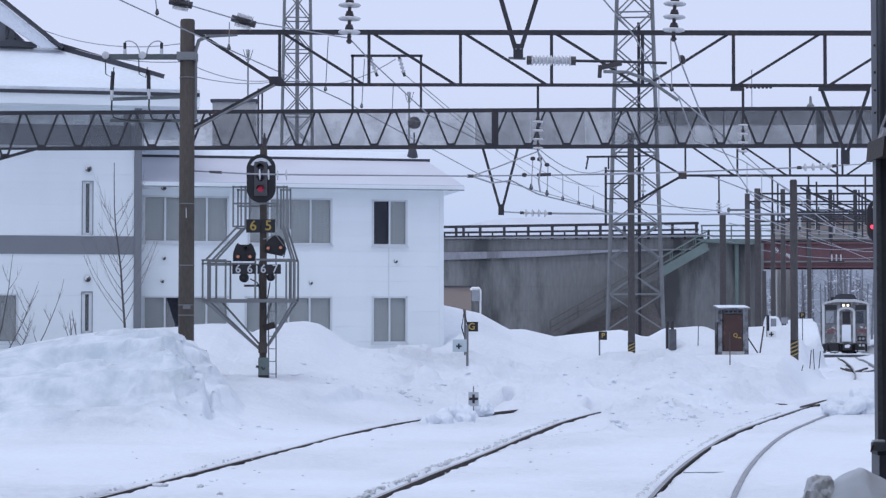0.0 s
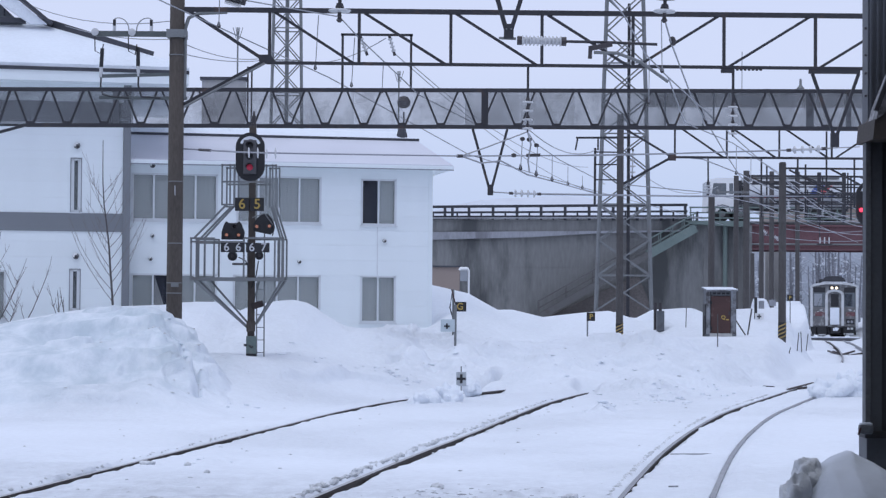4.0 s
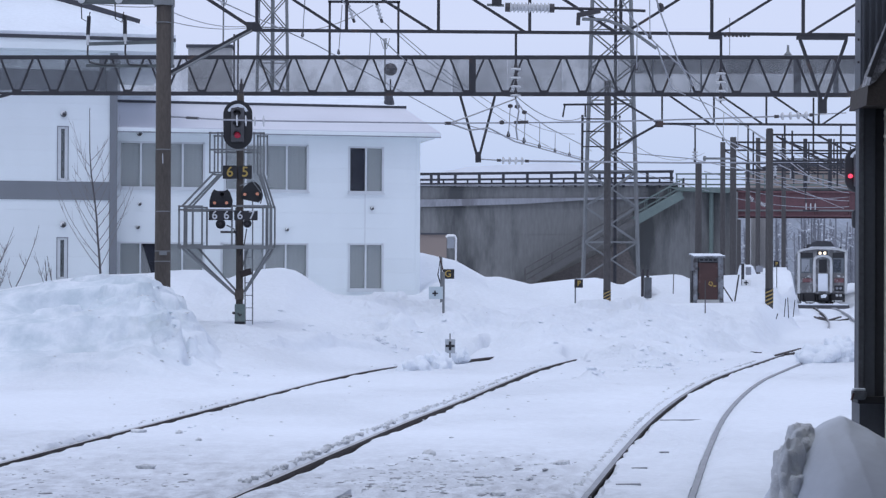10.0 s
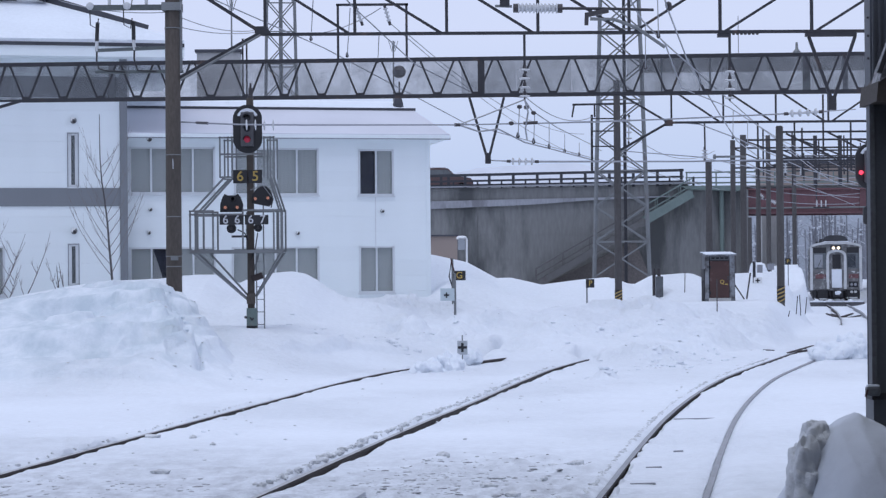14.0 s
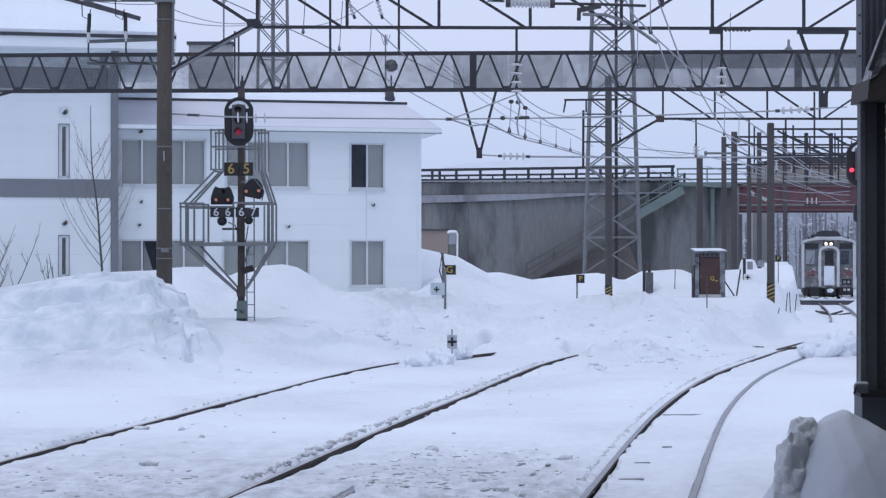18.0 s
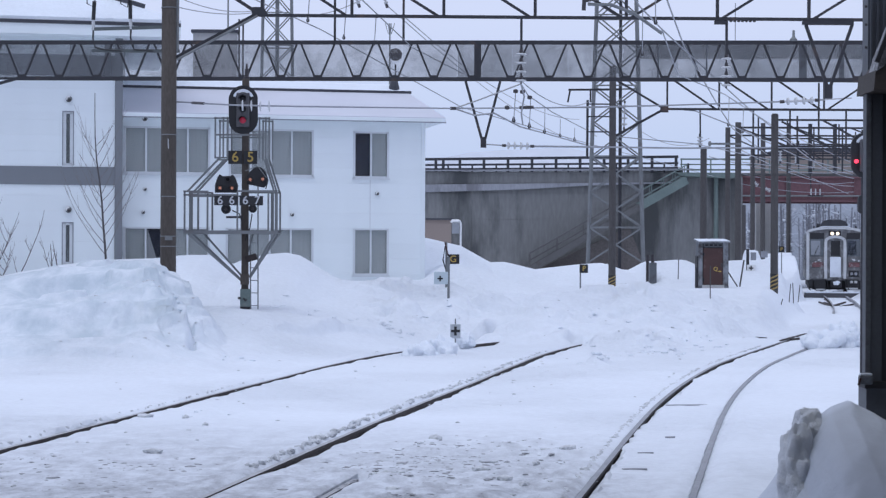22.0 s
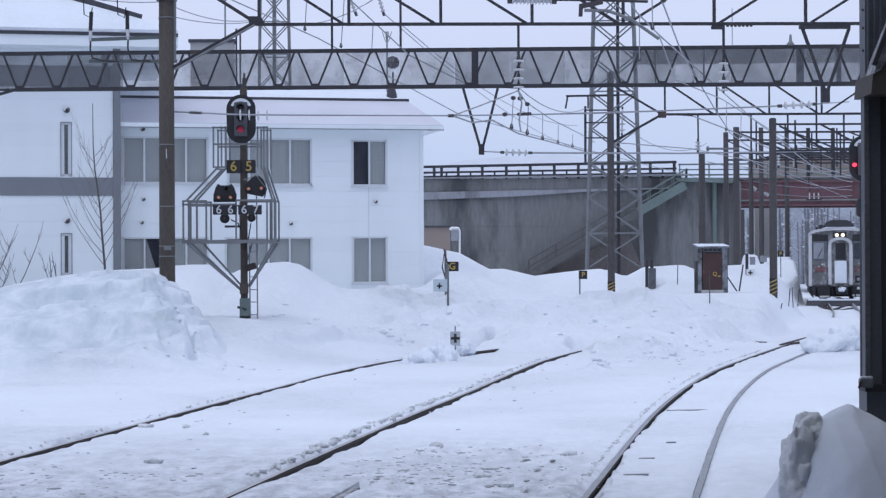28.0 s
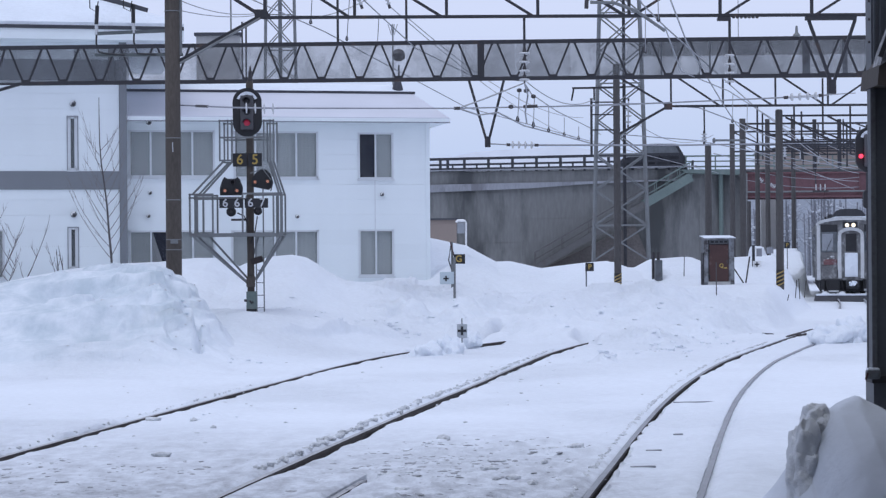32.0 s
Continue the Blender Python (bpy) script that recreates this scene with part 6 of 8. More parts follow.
for x, y, h in ((-8.673, 85.0, 14.285), (-1.596, 90.0, 12.986)):
    a = thing("antenna_mast", (x, y, 1.0), "thin antenna mast behind the roofs", "antenna", "antennas")
    part("pole", Form().lathe((x, y, 1.0), (0, 0, 1), [(0, 0.05), (h - 1.0, 0.035)], 8), GALV, a)
    f = Form()
    for k in (-0.22, -0.08, 0.08, 0.22):
        f.beam((x + k * 0.3, y, h - 0.5), (x + k, y, h), 0.03)
    part("aerial", f, GALV, a)
bell = thing("round_beacon", (-1.054, 70.0, 6.5), "dark round beacon on a thin post", "beacon")
part("post", Form().lathe((-1.054, 70.0, 6.0), (0, 0, 1), [(0, 0.03), (9.117 - 6.0, 0.03)], 8), STEEL, bell)
part("head", Form().lathe((-1.054, 70.0, 9.262), (0, 0, 1), [(0, 0.1), (0.08, 0.22), (0.25, 0.25), (0.4, 0.16), (0.45, 0.03)], 12), CAP, bell, "", True)

# ---- the road bridge ----
D5 = 124.0
bridge = thing("road_bridge", (10.085, D5, 0.5), "grey concrete road bridge approach with steel guard rail", "road bridge")
XA, XB = -8.185, 20.645
ZT = 6.060
cols = [XA, -3.069, 3.179, 17.575, XB]
rows_z = [0.0, 2.847, 4.379, ZT]
for i in range(4):
    for j in range(3):
        part("wall_panel", Form().box(cols[i] + 0.012, D5, rows_z[j] + 0.012, cols[i + 1] - 0.012, D5 + 0.6, rows_z[j + 1] + (0.0 if j < 2 else 0.02)), ABUT, bridge)
part("wall_core", Form().box(-335.0, D5 + 0.03, 0.0, XB, D5 + 9, 7.412), ABUT, bridge)
part("fascia", Form().prism([(XA, 5.93), (0.027, 6.112), (6.518, 6.332), (10.529, 6.60), (15.200, 6.75), (16.845, 6.79), (16.845, 6.86), (0.024, 6.612), (XA, 6.50)], D5 - 0.25, D5 + 0.02), FASCIA, bridge, "pale tapering concrete fascia")
part("edge_beam", Form().prism([(XA, 6.505), (16.845, 6.865), (16.845, 7.60), (XA, 7.36)], D5 - 0.12, D5 + 0.02), ABUT, bridge, "dark stained edge beam")
part("kerb", Form().prism([(XA, 7.39), (17.393, 7.63), (17.393, 7.73), (XA, 7.47)], D5 - 0.4, D5 + 0.3), FASCIA, bridge)
part("deck", Form().box(-335.0, D5 + 0.3, 7.376, 420.0, D5 + 9, 7.486), ABUT, bridge)
part("deck_snow", Form().box(-335.0, D5 + 6.9, 7.486, 420.0, D5 + 9, 7.632), CLEAN_SNOW, bridge)
guard = part("guard_rail", Form().beam((XA, D5 - 0.2, 8.115), (16.516, D5 - 0.2, 8.495), 0.09, 0.17), GUARD, bridge, "dark steel guard rail")
part("mid_rail", Form().beam((XA, D5 - 0.2, 7.770), (16.516, D5 - 0.2, 8.075), 0.07, 0.13), GUARD, guard)
part("low_rail", Form().beam((XA, D5 - 0.2, 7.530), (16.516, D5 - 0.2, 7.780), 0.07, 0.11), GUARD, guard)
x = -6.910
while x < 16.662:
    z = 8.24 + 0.0154 * x
    part("post", Form().box(x - 0.09, D5 - 0.24, 7.449, x + 0.09, D5 - 0.14, z + 0.05), GUARD, guard)
    part("stub", Form().box(x + 0.74, D5 - 0.24, 7.449, x + 0.85, D5 - 0.14, z - 0.42), GUARD, guard)
    x += 1.552
part("post", Form().box(1.237, D5 - 0.24, 7.449, 1.417, D5 - 0.14, 8.31), GUARD, guard)
rail2 = part("handrail", Form().beam((16.662, D5 - 0.1, 8.34), (48.0, D5 - 0.1, 8.474), 0.10), GREEN, bridge, "faded green handrail")
part("low_bar", Form().beam((16.662, D5 - 0.1, 8.00), (48.0, D5 - 0.1, 8.08), 0.08), GREEN, rail2)
part("low_bar", Form().beam((16.662, D5 - 0.1, 7.66), (48.0, D5 - 0.1, 7.70), 0.10), GREEN, rail2)
for k in range(13):
    xx = 16.735 + k * 1.9
    part("upright", Form().box(xx - 0.04, D5 - 0.13, 7.412, xx + 0.04, D5 - 0.07, 8.364), GREEN, rail2)
girder = part("girder", Form().box(XB + 0.01, D5 - 0.05, 5.731, 48.0, D5 + 0.3, 7.193), RED_PAINT, bridge, "dull red steel plate girder")
part("flange", Form().box(XB + 0.01, D5 - 0.25, 5.621, 48.0, D5 + 0.35, 5.731), RED_PAINT, girder)
part("flange", Form().box(XB + 0.01, D5 - 0.25, 7.156, 48.0, D5 + 0.35, 7.266), RED_PAINT, girder)
for k in range(12):
    xx = XB + 0.7 + k * 2.2
    part("stiffener", Form().box(xx - 0.03, D5 - 0.16, 5.731, xx + 0.03, D5 - 0.05, 7.156), RED_PAINT, girder)
part("pipe", Form().tube([(XB, D5 - 0.3, 5.987), (48.0, D5 - 0.3, 6.060)], 0.06, 8), GALV, girder)
part("far_girder", Form().box(XB, D5 + 8.5, 5.731, 48.0, D5 + 8.8, 7.193), RED_PAINT, bridge)
part("far_abutment", Form().box(48.0, D5, 0.0, 420.0, D5 + 9, 7.449), ABUT, bridge)
part("abutment_face", Form().box(XB - 0.35, D5 - 0.5, 0.0, XB, D5 + 9, 7.193), ABUT, bridge)
part("pier", Form().box(20.754, D5 + 5, 0.0, 21.485, D5 + 6, 5.621), ABUT, bridge)
part("downpipe", Form().tube([(18.964, D5 - 0.2, 1.0), (18.964, D5 - 0.2, 7.156)], 0.15, 10), GREEN, bridge, "faded green downpipe")
part("bracket_shelf", Form().prism([(16.223, 7.449), (20.498, 7.449), (19.950, 7.083), (16.662, 7.230)], D5 - 0.9, D5), GREEN, bridge)
stair = thing("staircase", (6.977, 121.000, 1.339), "steel stair with faded green stringers against the bridge wall", "staircase")
top, foot = (16.825, 122.000, 6.934), (6.855, 122.000, 1.259)
mid = lerp(top, foot, 0.30)
for dy in (0.0, 1.1):
    part("stringer", Form().beam((top[0], 122 + dy, top[2]), (mid[0], 122 + dy, mid[2]), 0.08, 0.55), GREEN, stair, "faded green upper stringer")
    part("stringer", Form().beam((mid[0], 122 + dy, mid[2]), (foot[0], 122 + dy, foot[2] - 0.1), 0.08, 0.42), DULL_STEEL, stair, "dull grey-brown lower stringer")
    for p, q, m in ((top, mid, GREEN), (mid, foot, DULL_STEEL)):
        r = part("handrail", Form().beam((p[0], 122 + dy, p[2] + 0.95), (q[0], 122 + dy, q[2] + 0.95), 0.06), m, stair)
        part("mid_rail", Form().beam((p[0], 122 + dy, p[2] + 0.5), (q[0], 122 + dy, q[2] + 0.5), 0.05), m, r)
        for k in range(5):
            c = lerp((p[0], 122 + dy, p[2]), (q[0], 122 + dy, q[2]), k / 4)
            part("baluster", Form().beam(c, (c[0], c[1], c[2] + 0.95), 0.05), m, r)
for k in range(30):
    c = lerp(top, foot, (k + 0.5) / 30)
    part("tread", Form().box(c[0] - 0.15, 122.0, c[2] - 0.03, c[0] + 0.15, 123.1, c[2] + 0.01), DULL_STEEL, stair)
part("stair_wall", Form().prism([(foot[0] - 0.5, 0.2), (top[0] - 2.0, 0.2), (top[0] - 3.5, top[2] - 3.0), (foot[0] - 0.3, foot[2] - 0.5)], 123.5, 124.01), EARTH, stair, "brown earth-stained base under the stair")

hut = thing("beige_hut", (0.932, 88.000, 2.817), "low beige-clad hut beside the bridge wall", "hut")
part("wall", Form().box(-0.363, 88, 0.5, 1.297, 91, 3.750), BEIGE, hut)
part("flat_roof", Form().box(-0.415, 87.9, 3.750, 1.348, 91.1, 3.828), DARK_EDGE, hut)
post = thing("meter_box", (1.436, 80.000, 2.511), "pale grey meter box with a rounded white hood", "meter box")
part("pipe", Form().tube([(1.556, 80.0, 1.5), (1.556, 80.0, 3.477), (1.509, 80.0, 3.571), (1.391, 80.0, 3.594)], 0.05, 8), WHITE, post)
part("box", Form().box(1.20, 79.9, 3.05, 1.50, 80.1, 3.50, 0.02), PALE_GREY, post)
part("hood", Form().tube([(1.17, 79.98, 3.50), (1.22, 79.98, 3.57), (1.48, 79.98, 3.57)], 0.07, 8), WHITE, post, "rounded white hood")

solo("concrete_wall", Form().box(23.6, 135.5, 0.2, 24.7, 136.4, 6.9, 0.03), HUT_GREY, (24.1, 136, 0.2), "plain pale concrete wall beyond the bridge", "wall")
far_block = thing("far_building", (33.758, 165, 0), "plain brownish building beyond the bridge", "building")
part("ground_floor", Form().box(26.304, 165.0, 0, 48, 178, 8.373), MISTY, far_block, "lower wall painted misty grey as a backdrop")
part("upper_wall", Form().box(30.534 - 0.05, 164.95, 8.373, 48.05, 178.05, 11.002), BEIGE, far_block)
part("roof", Form().box(30.437, 164.6, 11.002, 48.4, 178.4, 11.197), DARK_EDGE, far_block)

# ---- the signal with its service basket ----
D4 = 46.0
sig = thing("railway_signal", (-4.324, D4, 1.0), "dark signal post with lamp heads, number plates and grey service basket", "railway signal", "signals")
sx = -4.310
mast = part("mast", Form().box(sx - 0.08, D4 - 0.08, 0.4, sx + 0.08, D4 + 0.08, 6.412, 0.01), CONC_POLE, sig, "dark brown square mast")
part("mast_top", Form().lathe((sx + 0.02, D4, 6.412), (0, 0, 1), [(0, 0.07), (0.05, 0.07), (0.06, 0.05), (0.24, 0.05), (0.25, 0.03), (0.36, 0.02)], 10), CAP, mast)
part("foot_box", Form().box(-4.412, D4 - 0.14, 0.908, -4.168, D4 + 0.12, 1.381, 0.015), GREEN, sig, "faded green foot box")
part("foot_knob", Form().tube([(-4.40, D4 - 0.13, 1.16), (-4.46, D4 - 0.15, 1.17)], 0.03, 8), CAP, sig)
part("foot_latch", Form().tube([(-4.33, D4 - 0.15, 1.16), (-4.28, D4 - 0.16, 1.10), (-4.25, D4 - 0.15, 1.14)], 0.022, 6), CAP, sig)
part("foot_strap", Form().box(-4.432 + 0.02, D4 - 0.15, 0.908 - 0.02, -4.148 - 0.02, D4 + 0.1, 0.962), BLACK, sig)


def oval(cx, cz, w, h, n=28, flat=True):
    """A long oval outline in x and z."""
    pts = []
    r = w / 2
    for k in range(n):
        t = math.tau * k / n
        pts.append((cx + r * math.cos(t), cz + r * math.sin(t) + (h / 2 - r) * (1 if math.sin(t) > 0 else -1)))
    return pts


def lamp_head(parent, cx, cz, y, w, h, lenses, lit, mat_lit):
    """An oval backboard with a hooded lamp case."""
    b = part("backboard", Form().prism(oval(cx, cz, w, h), y - 0.02, y + 0.03), BLACK, parent, "black oval backboard")
    case = part("lamp_case", Form().box(cx - w * 0.22, y - 0.12, cz - h * 0.36, cx + w * 0.22, y - 0.02, cz + h * 0.34, 0.02), LAMP_GREY, b, "dark grey lamp case")
    for i in range(lenses):
        lz = cz + h * 0.22 - i * h * 0.44 / (lenses - 1)
        part("lens", Form().lathe((cx, y - 0.12, lz), (0, -1, 0), [(0, w * 0.11), (0.015, w * 0.10), (0.03, w * 0.06), (0.034, 0.001)], 16), mat_lit if i == lit else BLACK, case, "red lit lens" if i == lit else "")
        f = Form()
        v = []
        for k in range(9):
            t = math.pi * k / 8
            for yy in (y - 0.12, y - 0.30):
                for rr in (w * 0.135, w * 0.12):
                    v.append((cx + math.cos(t) * rr, yy, lz + math.sin(t) * rr))
        f.add(v, [(4 * k, 4 * k + 4, 4 * k + 6, 4 * k + 2) for k in range(8)] + [(4 * k + 1, 4 * k + 3, 4 * k + 7, 4 * k + 5) for k in range(8)] + [(4 * k + 2, 4 * k + 6, 4 * k + 7, 4 * k + 3) for k in range(8)])
        part("hood", f, BLACK, case)
    v = []
    for k in range(13):
        t = math.radians(20 + 140 * k / 12)
        for rr in (w * 0.37, w * 0.29 - 0.02 * math.sin(t)):
            v.append((cx + math.cos(t) * rr, y - 0.05, cz + h * 0.2 + math.sin(t) * rr))
    f = Form().add(v, [(2 * k, 2 * k + 2, 2 * k + 3, 2 * k + 1) for k in range(12)])
    part("snow_cap", f, CLEAN_SNOW, b, "crescent of snow on the lamp hood")
    return b


lamp_head(sig, -4.357, 5.664, D4 - 0.12, 0.700, 1.165, 3, 2, DIM_RED_GLOW)


def digits(text, x, y, z, size, material, parent, name="digit"):
    """Raised characters facing the viewer."""
    for i, ch in enumerate(text):
        cu = bpy.data.curves.new(name, "FONT")
        cu.body, cu.size, cu.extrude, cu.align_x, cu.align_y = ch, size, 0.006, "CENTER", "CENTER"
        cu.offset = 0.003
        tmp = bpy.data.objects.new(name, cu)
        me = bpy.data.meshes.new_from_object(tmp)
        bpy.data.objects.remove(tmp)
        me.materials.append(material)
        ob = new(name, me)
        ob.parent = parent
        ORIGIN[ob.name] = ORIGIN[parent.name]
        o = ORIGIN[parent.name]
        ob.matrix_basis = pose(x + i * size * 1.0 - o.x, y - o.y, z - o.z, 90, 0, 0)


def plate(parent, x0, x1, y0, y1, d, text, size, colour, step):
    p = part("number_plate", Form().box(x0, d - 0.02, y0, x1, d, y1, 0.004), BLACK, parent, "black plate with a route number")
    n = len(text)
    for i, ch in enumerate(text):
        digits(ch, x0 + (x1 - x0) * (i + 0.5) / n, d - 0.024, (y0 + y1) / 2, size, colour, p)
    return p


plate(sig, -4.706, -4.373, 4.366, 4.685, D4 - 0.14, "6", 0.335, YELLOW, 0)
plate(sig, -4.339, -4.014, 4.366, 4.685, D4 - 0.14, "5", 0.335, YELLOW, 0)
plate(sig, -4.986, -4.431, 3.369, 3.593, D4 - 0.60, "66", 0.275, PALE_DIGIT, 0)
plate(sig, -4.390, -3.835, 3.369, 3.593, D4 - 0.60, "67", 0.275, PALE_DIGIT, 0)
# the two low shunting heads
head1 = part("shunting_head", Form().prism([(-5.015, 3.681), (-4.487, 3.681), (-4.473, 3.857), (-4.541, 4.047), (-4.595, 4.115), (-4.649, 4.074), (-4.839, 4.074), (-4.907, 4.115), (-4.961, 4.034), (-5.015, 3.857)], D4 - 0.22, D4 - 0.08), BLACK, sig, "black shunting signal with two orange lenses")
head2 = part("shunting_head", Form().prism([(-4.256, 3.885), (-3.850, 3.803), (-3.782, 3.885), (-3.768, 4.047), (-3.822, 4.197), (-3.917, 4.292), (-4.053, 4.292), (-4.161, 4.210), (-4.256, 4.074)], D4 - 0.22, D4 - 0.08), BLACK, sig, "black fan-shaped shunting signal with two lenses")
for hd, x, z, lit in ((head1, -4.893, 3.790, AMBER_GLOW), (head1, -4.608, 3.790, AMBER_GLOW), (head1, -4.704, 3.993, BLACK), (head2, -4.175, 3.993, AMBER_GLOW), (head2, -3.877, 4.007, AMBER_GLOW)):
    part("lens", Form().lathe((x, D4 - 0.22, z), (0, -1, 0), [(0, 0.036), (0.02, 0.033), (0.03, 0.016), (0.031, 0.001)], 14), lit, hd)
    part("visor", Form().lathe((x, D4 - 0.22, z), (0, -1, 0), [(0, 0.056), (0.10, 0.054), (0.10, 0.048), (0.0, 0.05)], 14), CAP, hd)
part("guard_wire", Form().tube([(-4.283, 45.700, 4.198), (-3.987, 45.700, 4.306), (-3.784, 45.700, 4.036)], 0.014, 6), GALV, head2)
part("guard_wire", Form().tube([(-3.785, 45.700, 4.117), (-3.744, 45.700, 3.982), (-3.797, 45.700, 3.766)], 0.014, 6), STEEL, head2)
for x, z, r in ((-4.755, 3.288, 0.115), (-4.118, 3.302, 0.10)):
    b = part("round_lamp", Form().lathe((x, D4 - 0.05, z), (0, -1, 0), [(0, r * 0.7), (0.06, r), (0.13, r), (0.15, r * 0.75), (0.155, 0.001)], 18), BLACK, sig, "round black call-on lamp")
    part("lens", Form().lathe((x, D4 - 0.205, z), (0, -1, 0), [(0, 0.034), (0.02, 0.03), (0.025, 0.001)], 12), CAP, b)
part("lamp_arm", Form().beam((-4.758, 45.900, 3.097), (-4.352, 45.900, 3.097), 0.06, 0.05), CAP, sig)
part("cable_loop", Form().tube([(-4.599, 45.800, 3.257), (-4.428, 45.700, 3.174), (-4.369, 45.800, 3.014)], 0.015, 6), BLACK, sig)
part("lamp_cable", Form().tube([(-4.127, 45.800, 3.176), (-4.180, 45.800, 2.839), (-4.287, 45.800, 2.529)], 0.015, 6), BLACK, sig)
# the basket: front and back frames of grey angle steel
for dy in (-0.55, 0.5):
    fb = part("basket_frame", Form().beam((-5.720, D4 + dy, 2.733), (-3.497, D4 + dy, 2.733), 0.05, 0.08), GALV, sig, "grey angle-steel service basket")
    for x, y0, y1 in ((-5.693, 533, 0), (-5.151, 533, 0), (-4.446, 533, 0), (-3.714, 533, 0), (-3.511, 533, 0)):
        part("upright", Form().beam((x, D4 + dy, 2.733), (x, D4 + dy, 3.695), 0.041), GALV, fb)
    part("rail", Form().beam((-5.720, D4 + dy, 3.695), (-5.137, D4 + dy, 3.695), 0.041), GALV, fb)
    part("rail", Form().beam((-5.720, D4 + dy, 3.613), (-4.446, D4 + dy, 3.613), 0.041), GALV, fb)
    part("rail", Form().beam((-4.446, D4 + dy, 3.708), (-3.497, D4 + dy, 3.708), 0.045), GALV, fb)
    part("slope_rail", Form().beam((-5.612, D4 + dy, 3.708), (-4.880, D4 + dy, 4.482), 0.045), GALV, fb)
    part("slope_rail", Form().beam((-3.524, D4 + dy, 3.708), (-3.768, D4 + dy, 4.482), 0.045), GALV, fb)
    for x in (-4.975, -4.785, -4.690, -3.931, -3.782, -3.700):
        part("upright", Form().beam((x, D4 + dy, 4.482), (x, D4 + dy, 5.460), 0.037), GALV, fb)
    part("rail", Form().beam((-4.988, D4 + dy, 5.038), (-3.890, D4 + dy, 5.038), 0.041), GALV, fb)
    part("rail", Form().beam((-5.002, D4 + dy, 5.433), (-4.663, D4 + dy, 5.433), 0.037), GALV, fb)
    part("rail", Form().beam((-3.958, D4 + dy, 5.433), (-3.687, D4 + dy, 5.433), 0.037), GALV, fb)
    part("rail", Form().beam((-4.988, D4 + dy, 4.495), (-4.690, D4 + dy, 4.495), 0.037), GALV, fb)
    part("stay", Form().beam((-5.612, D4 + dy, 2.692), (sx - 0.08, D4 + dy * 0.15, 1.583), 0.045), GALV, fb)
    part("stay", Form().beam((-3.551, D4 + dy, 2.692), (sx + 0.12, D4 + dy * 0.15, 1.664), 0.041), GALV, fb)
for x in (-5.585, -5.436, -3.646, -3.578):
    part("upright", Form().beam((x, D4, 2.733), (x, D4, 3.695), 0.045), GALV, sig)
part("slope_rail", Form().beam((-5.449, D4, 3.708), (-4.744, D4, 4.482), 0.045), GALV, sig)
part("slope_rail", Form().beam((-3.619, D4, 3.708), (-3.850, D4, 4.482), 0.045), GALV, sig)
part("basket_floor", Form().box(-5.720, D4 - 0.55, 2.719 - 0.02, -3.497, D4 + 0.5, 2.719), GALV, sig)
part("stay", Form().beam((-5.281, 46.000, 2.692), (-4.411, 46.000, 1.718), 0.045), GALV, sig)
part("stay", Form().beam((-4.116, 46.000, 2.692), (-4.250, 46.000, 2.232), 0.035), GALV, sig)
lad = part("ladder", Form().beam((-4.161, D4 - 0.1, 0.881 - 0.15), (-4.175, D4 - 0.1, 2.638), 0.03), GALV, sig, "narrow grey ladder")
part("rail", Form().beam((-3.985, D4 - 0.1, 0.881 - 0.15), (-3.999, D4 - 0.1, 3.993), 0.03), GALV, lad)
zz = 0.989
while zz < 2.638:
    part("rung", Form().beam((-4.161, D4 - 0.1, zz), (-3.985, D4 - 0.1, zz), 0.02), GALV, lad)
    zz += 0.30
part("relay_box", Form().beam((-4.285, D4 - 0.10, 2.085), (-4.02, D4 - 0.10, 2.165), 0.2, 0.15), RUST, sig, "small rusty junction box")
part("clamp_box", Form().box(-4.405, D4 - 0.16, 1.489, -4.202, D4 - 0.06, 1.745, 0.01), CONC_POLE, sig)

# the signal at the platform end
D6 = 30.0
sig2 = thing("railway_signal", (6.825, D6, 0.2), "black oval signal head with a red light near the platform", "railway signal", "signals")
lamp_head(sig2, 6.864, 3.838, D6, 0.459, 0.724, 3, 1, RED_GLOW)
part("post", Form().lathe((6.881, D6 + 0.1, -0.2), (0, 0, 1), [(0, 0.07), (4.245 + 0.2, 0.06)], 12), STEEL, sig2)
part("red_lamp", Form().lathe((6.713, D6 - 0.03, 3.740), (0, -1, 0), [(0, 0.034), (0.05, 0.030), (0.07, 0.015), (0.071, 0.001)], 14), RED_GLOW, sig2, "lit red lamp")
part("small_head", Form().prism(oval(6.822, 3.068, 0.14, 0.30), D6 - 0.02, D6 + 0.05), BLACK, sig2)

# ---- signs and small line-side things ----
def sign(px, base, top, d, label, r=0.022, lean=0.0, material=GALV):
    t = thing("line_sign", (px, d, base), label, "sign", "line-side signs")
    part("post", Form().tube([(px, d, base - 0.4), (px + lean, d, top)], r, 8), material, t)
    return t


def cross(parent, cx, cz, y, s, material):
    f = Form().box(cx - s * 0.5, y - 0.006, cz - s * 0.14, cx + s * 0.5, y, cz + s * 0.14).box(cx - s * 0.14, y - 0.009, cz - s * 0.5, cx + s * 0.14, y - 0.003, cz + s * 0.5)
    return part("cross", f, material, parent)


s = sign(0.670, 0.821, 2.144, 53.0, "grey post with a pale plate and dark cross", 0.034)
b = part("plate", Form().box(0.265, 52.93, 1.396, 0.655, 52.96, 1.739, 0.004), SIGN_PALE, s, "pale plate with a dark cross")
cross(b, 0.436, 1.552, 52.925, 0.15, BLACK)
s = sign(0.620, 1.0, 2.570, 54.0, "old post with a black and yellow letter plate", 0.03)
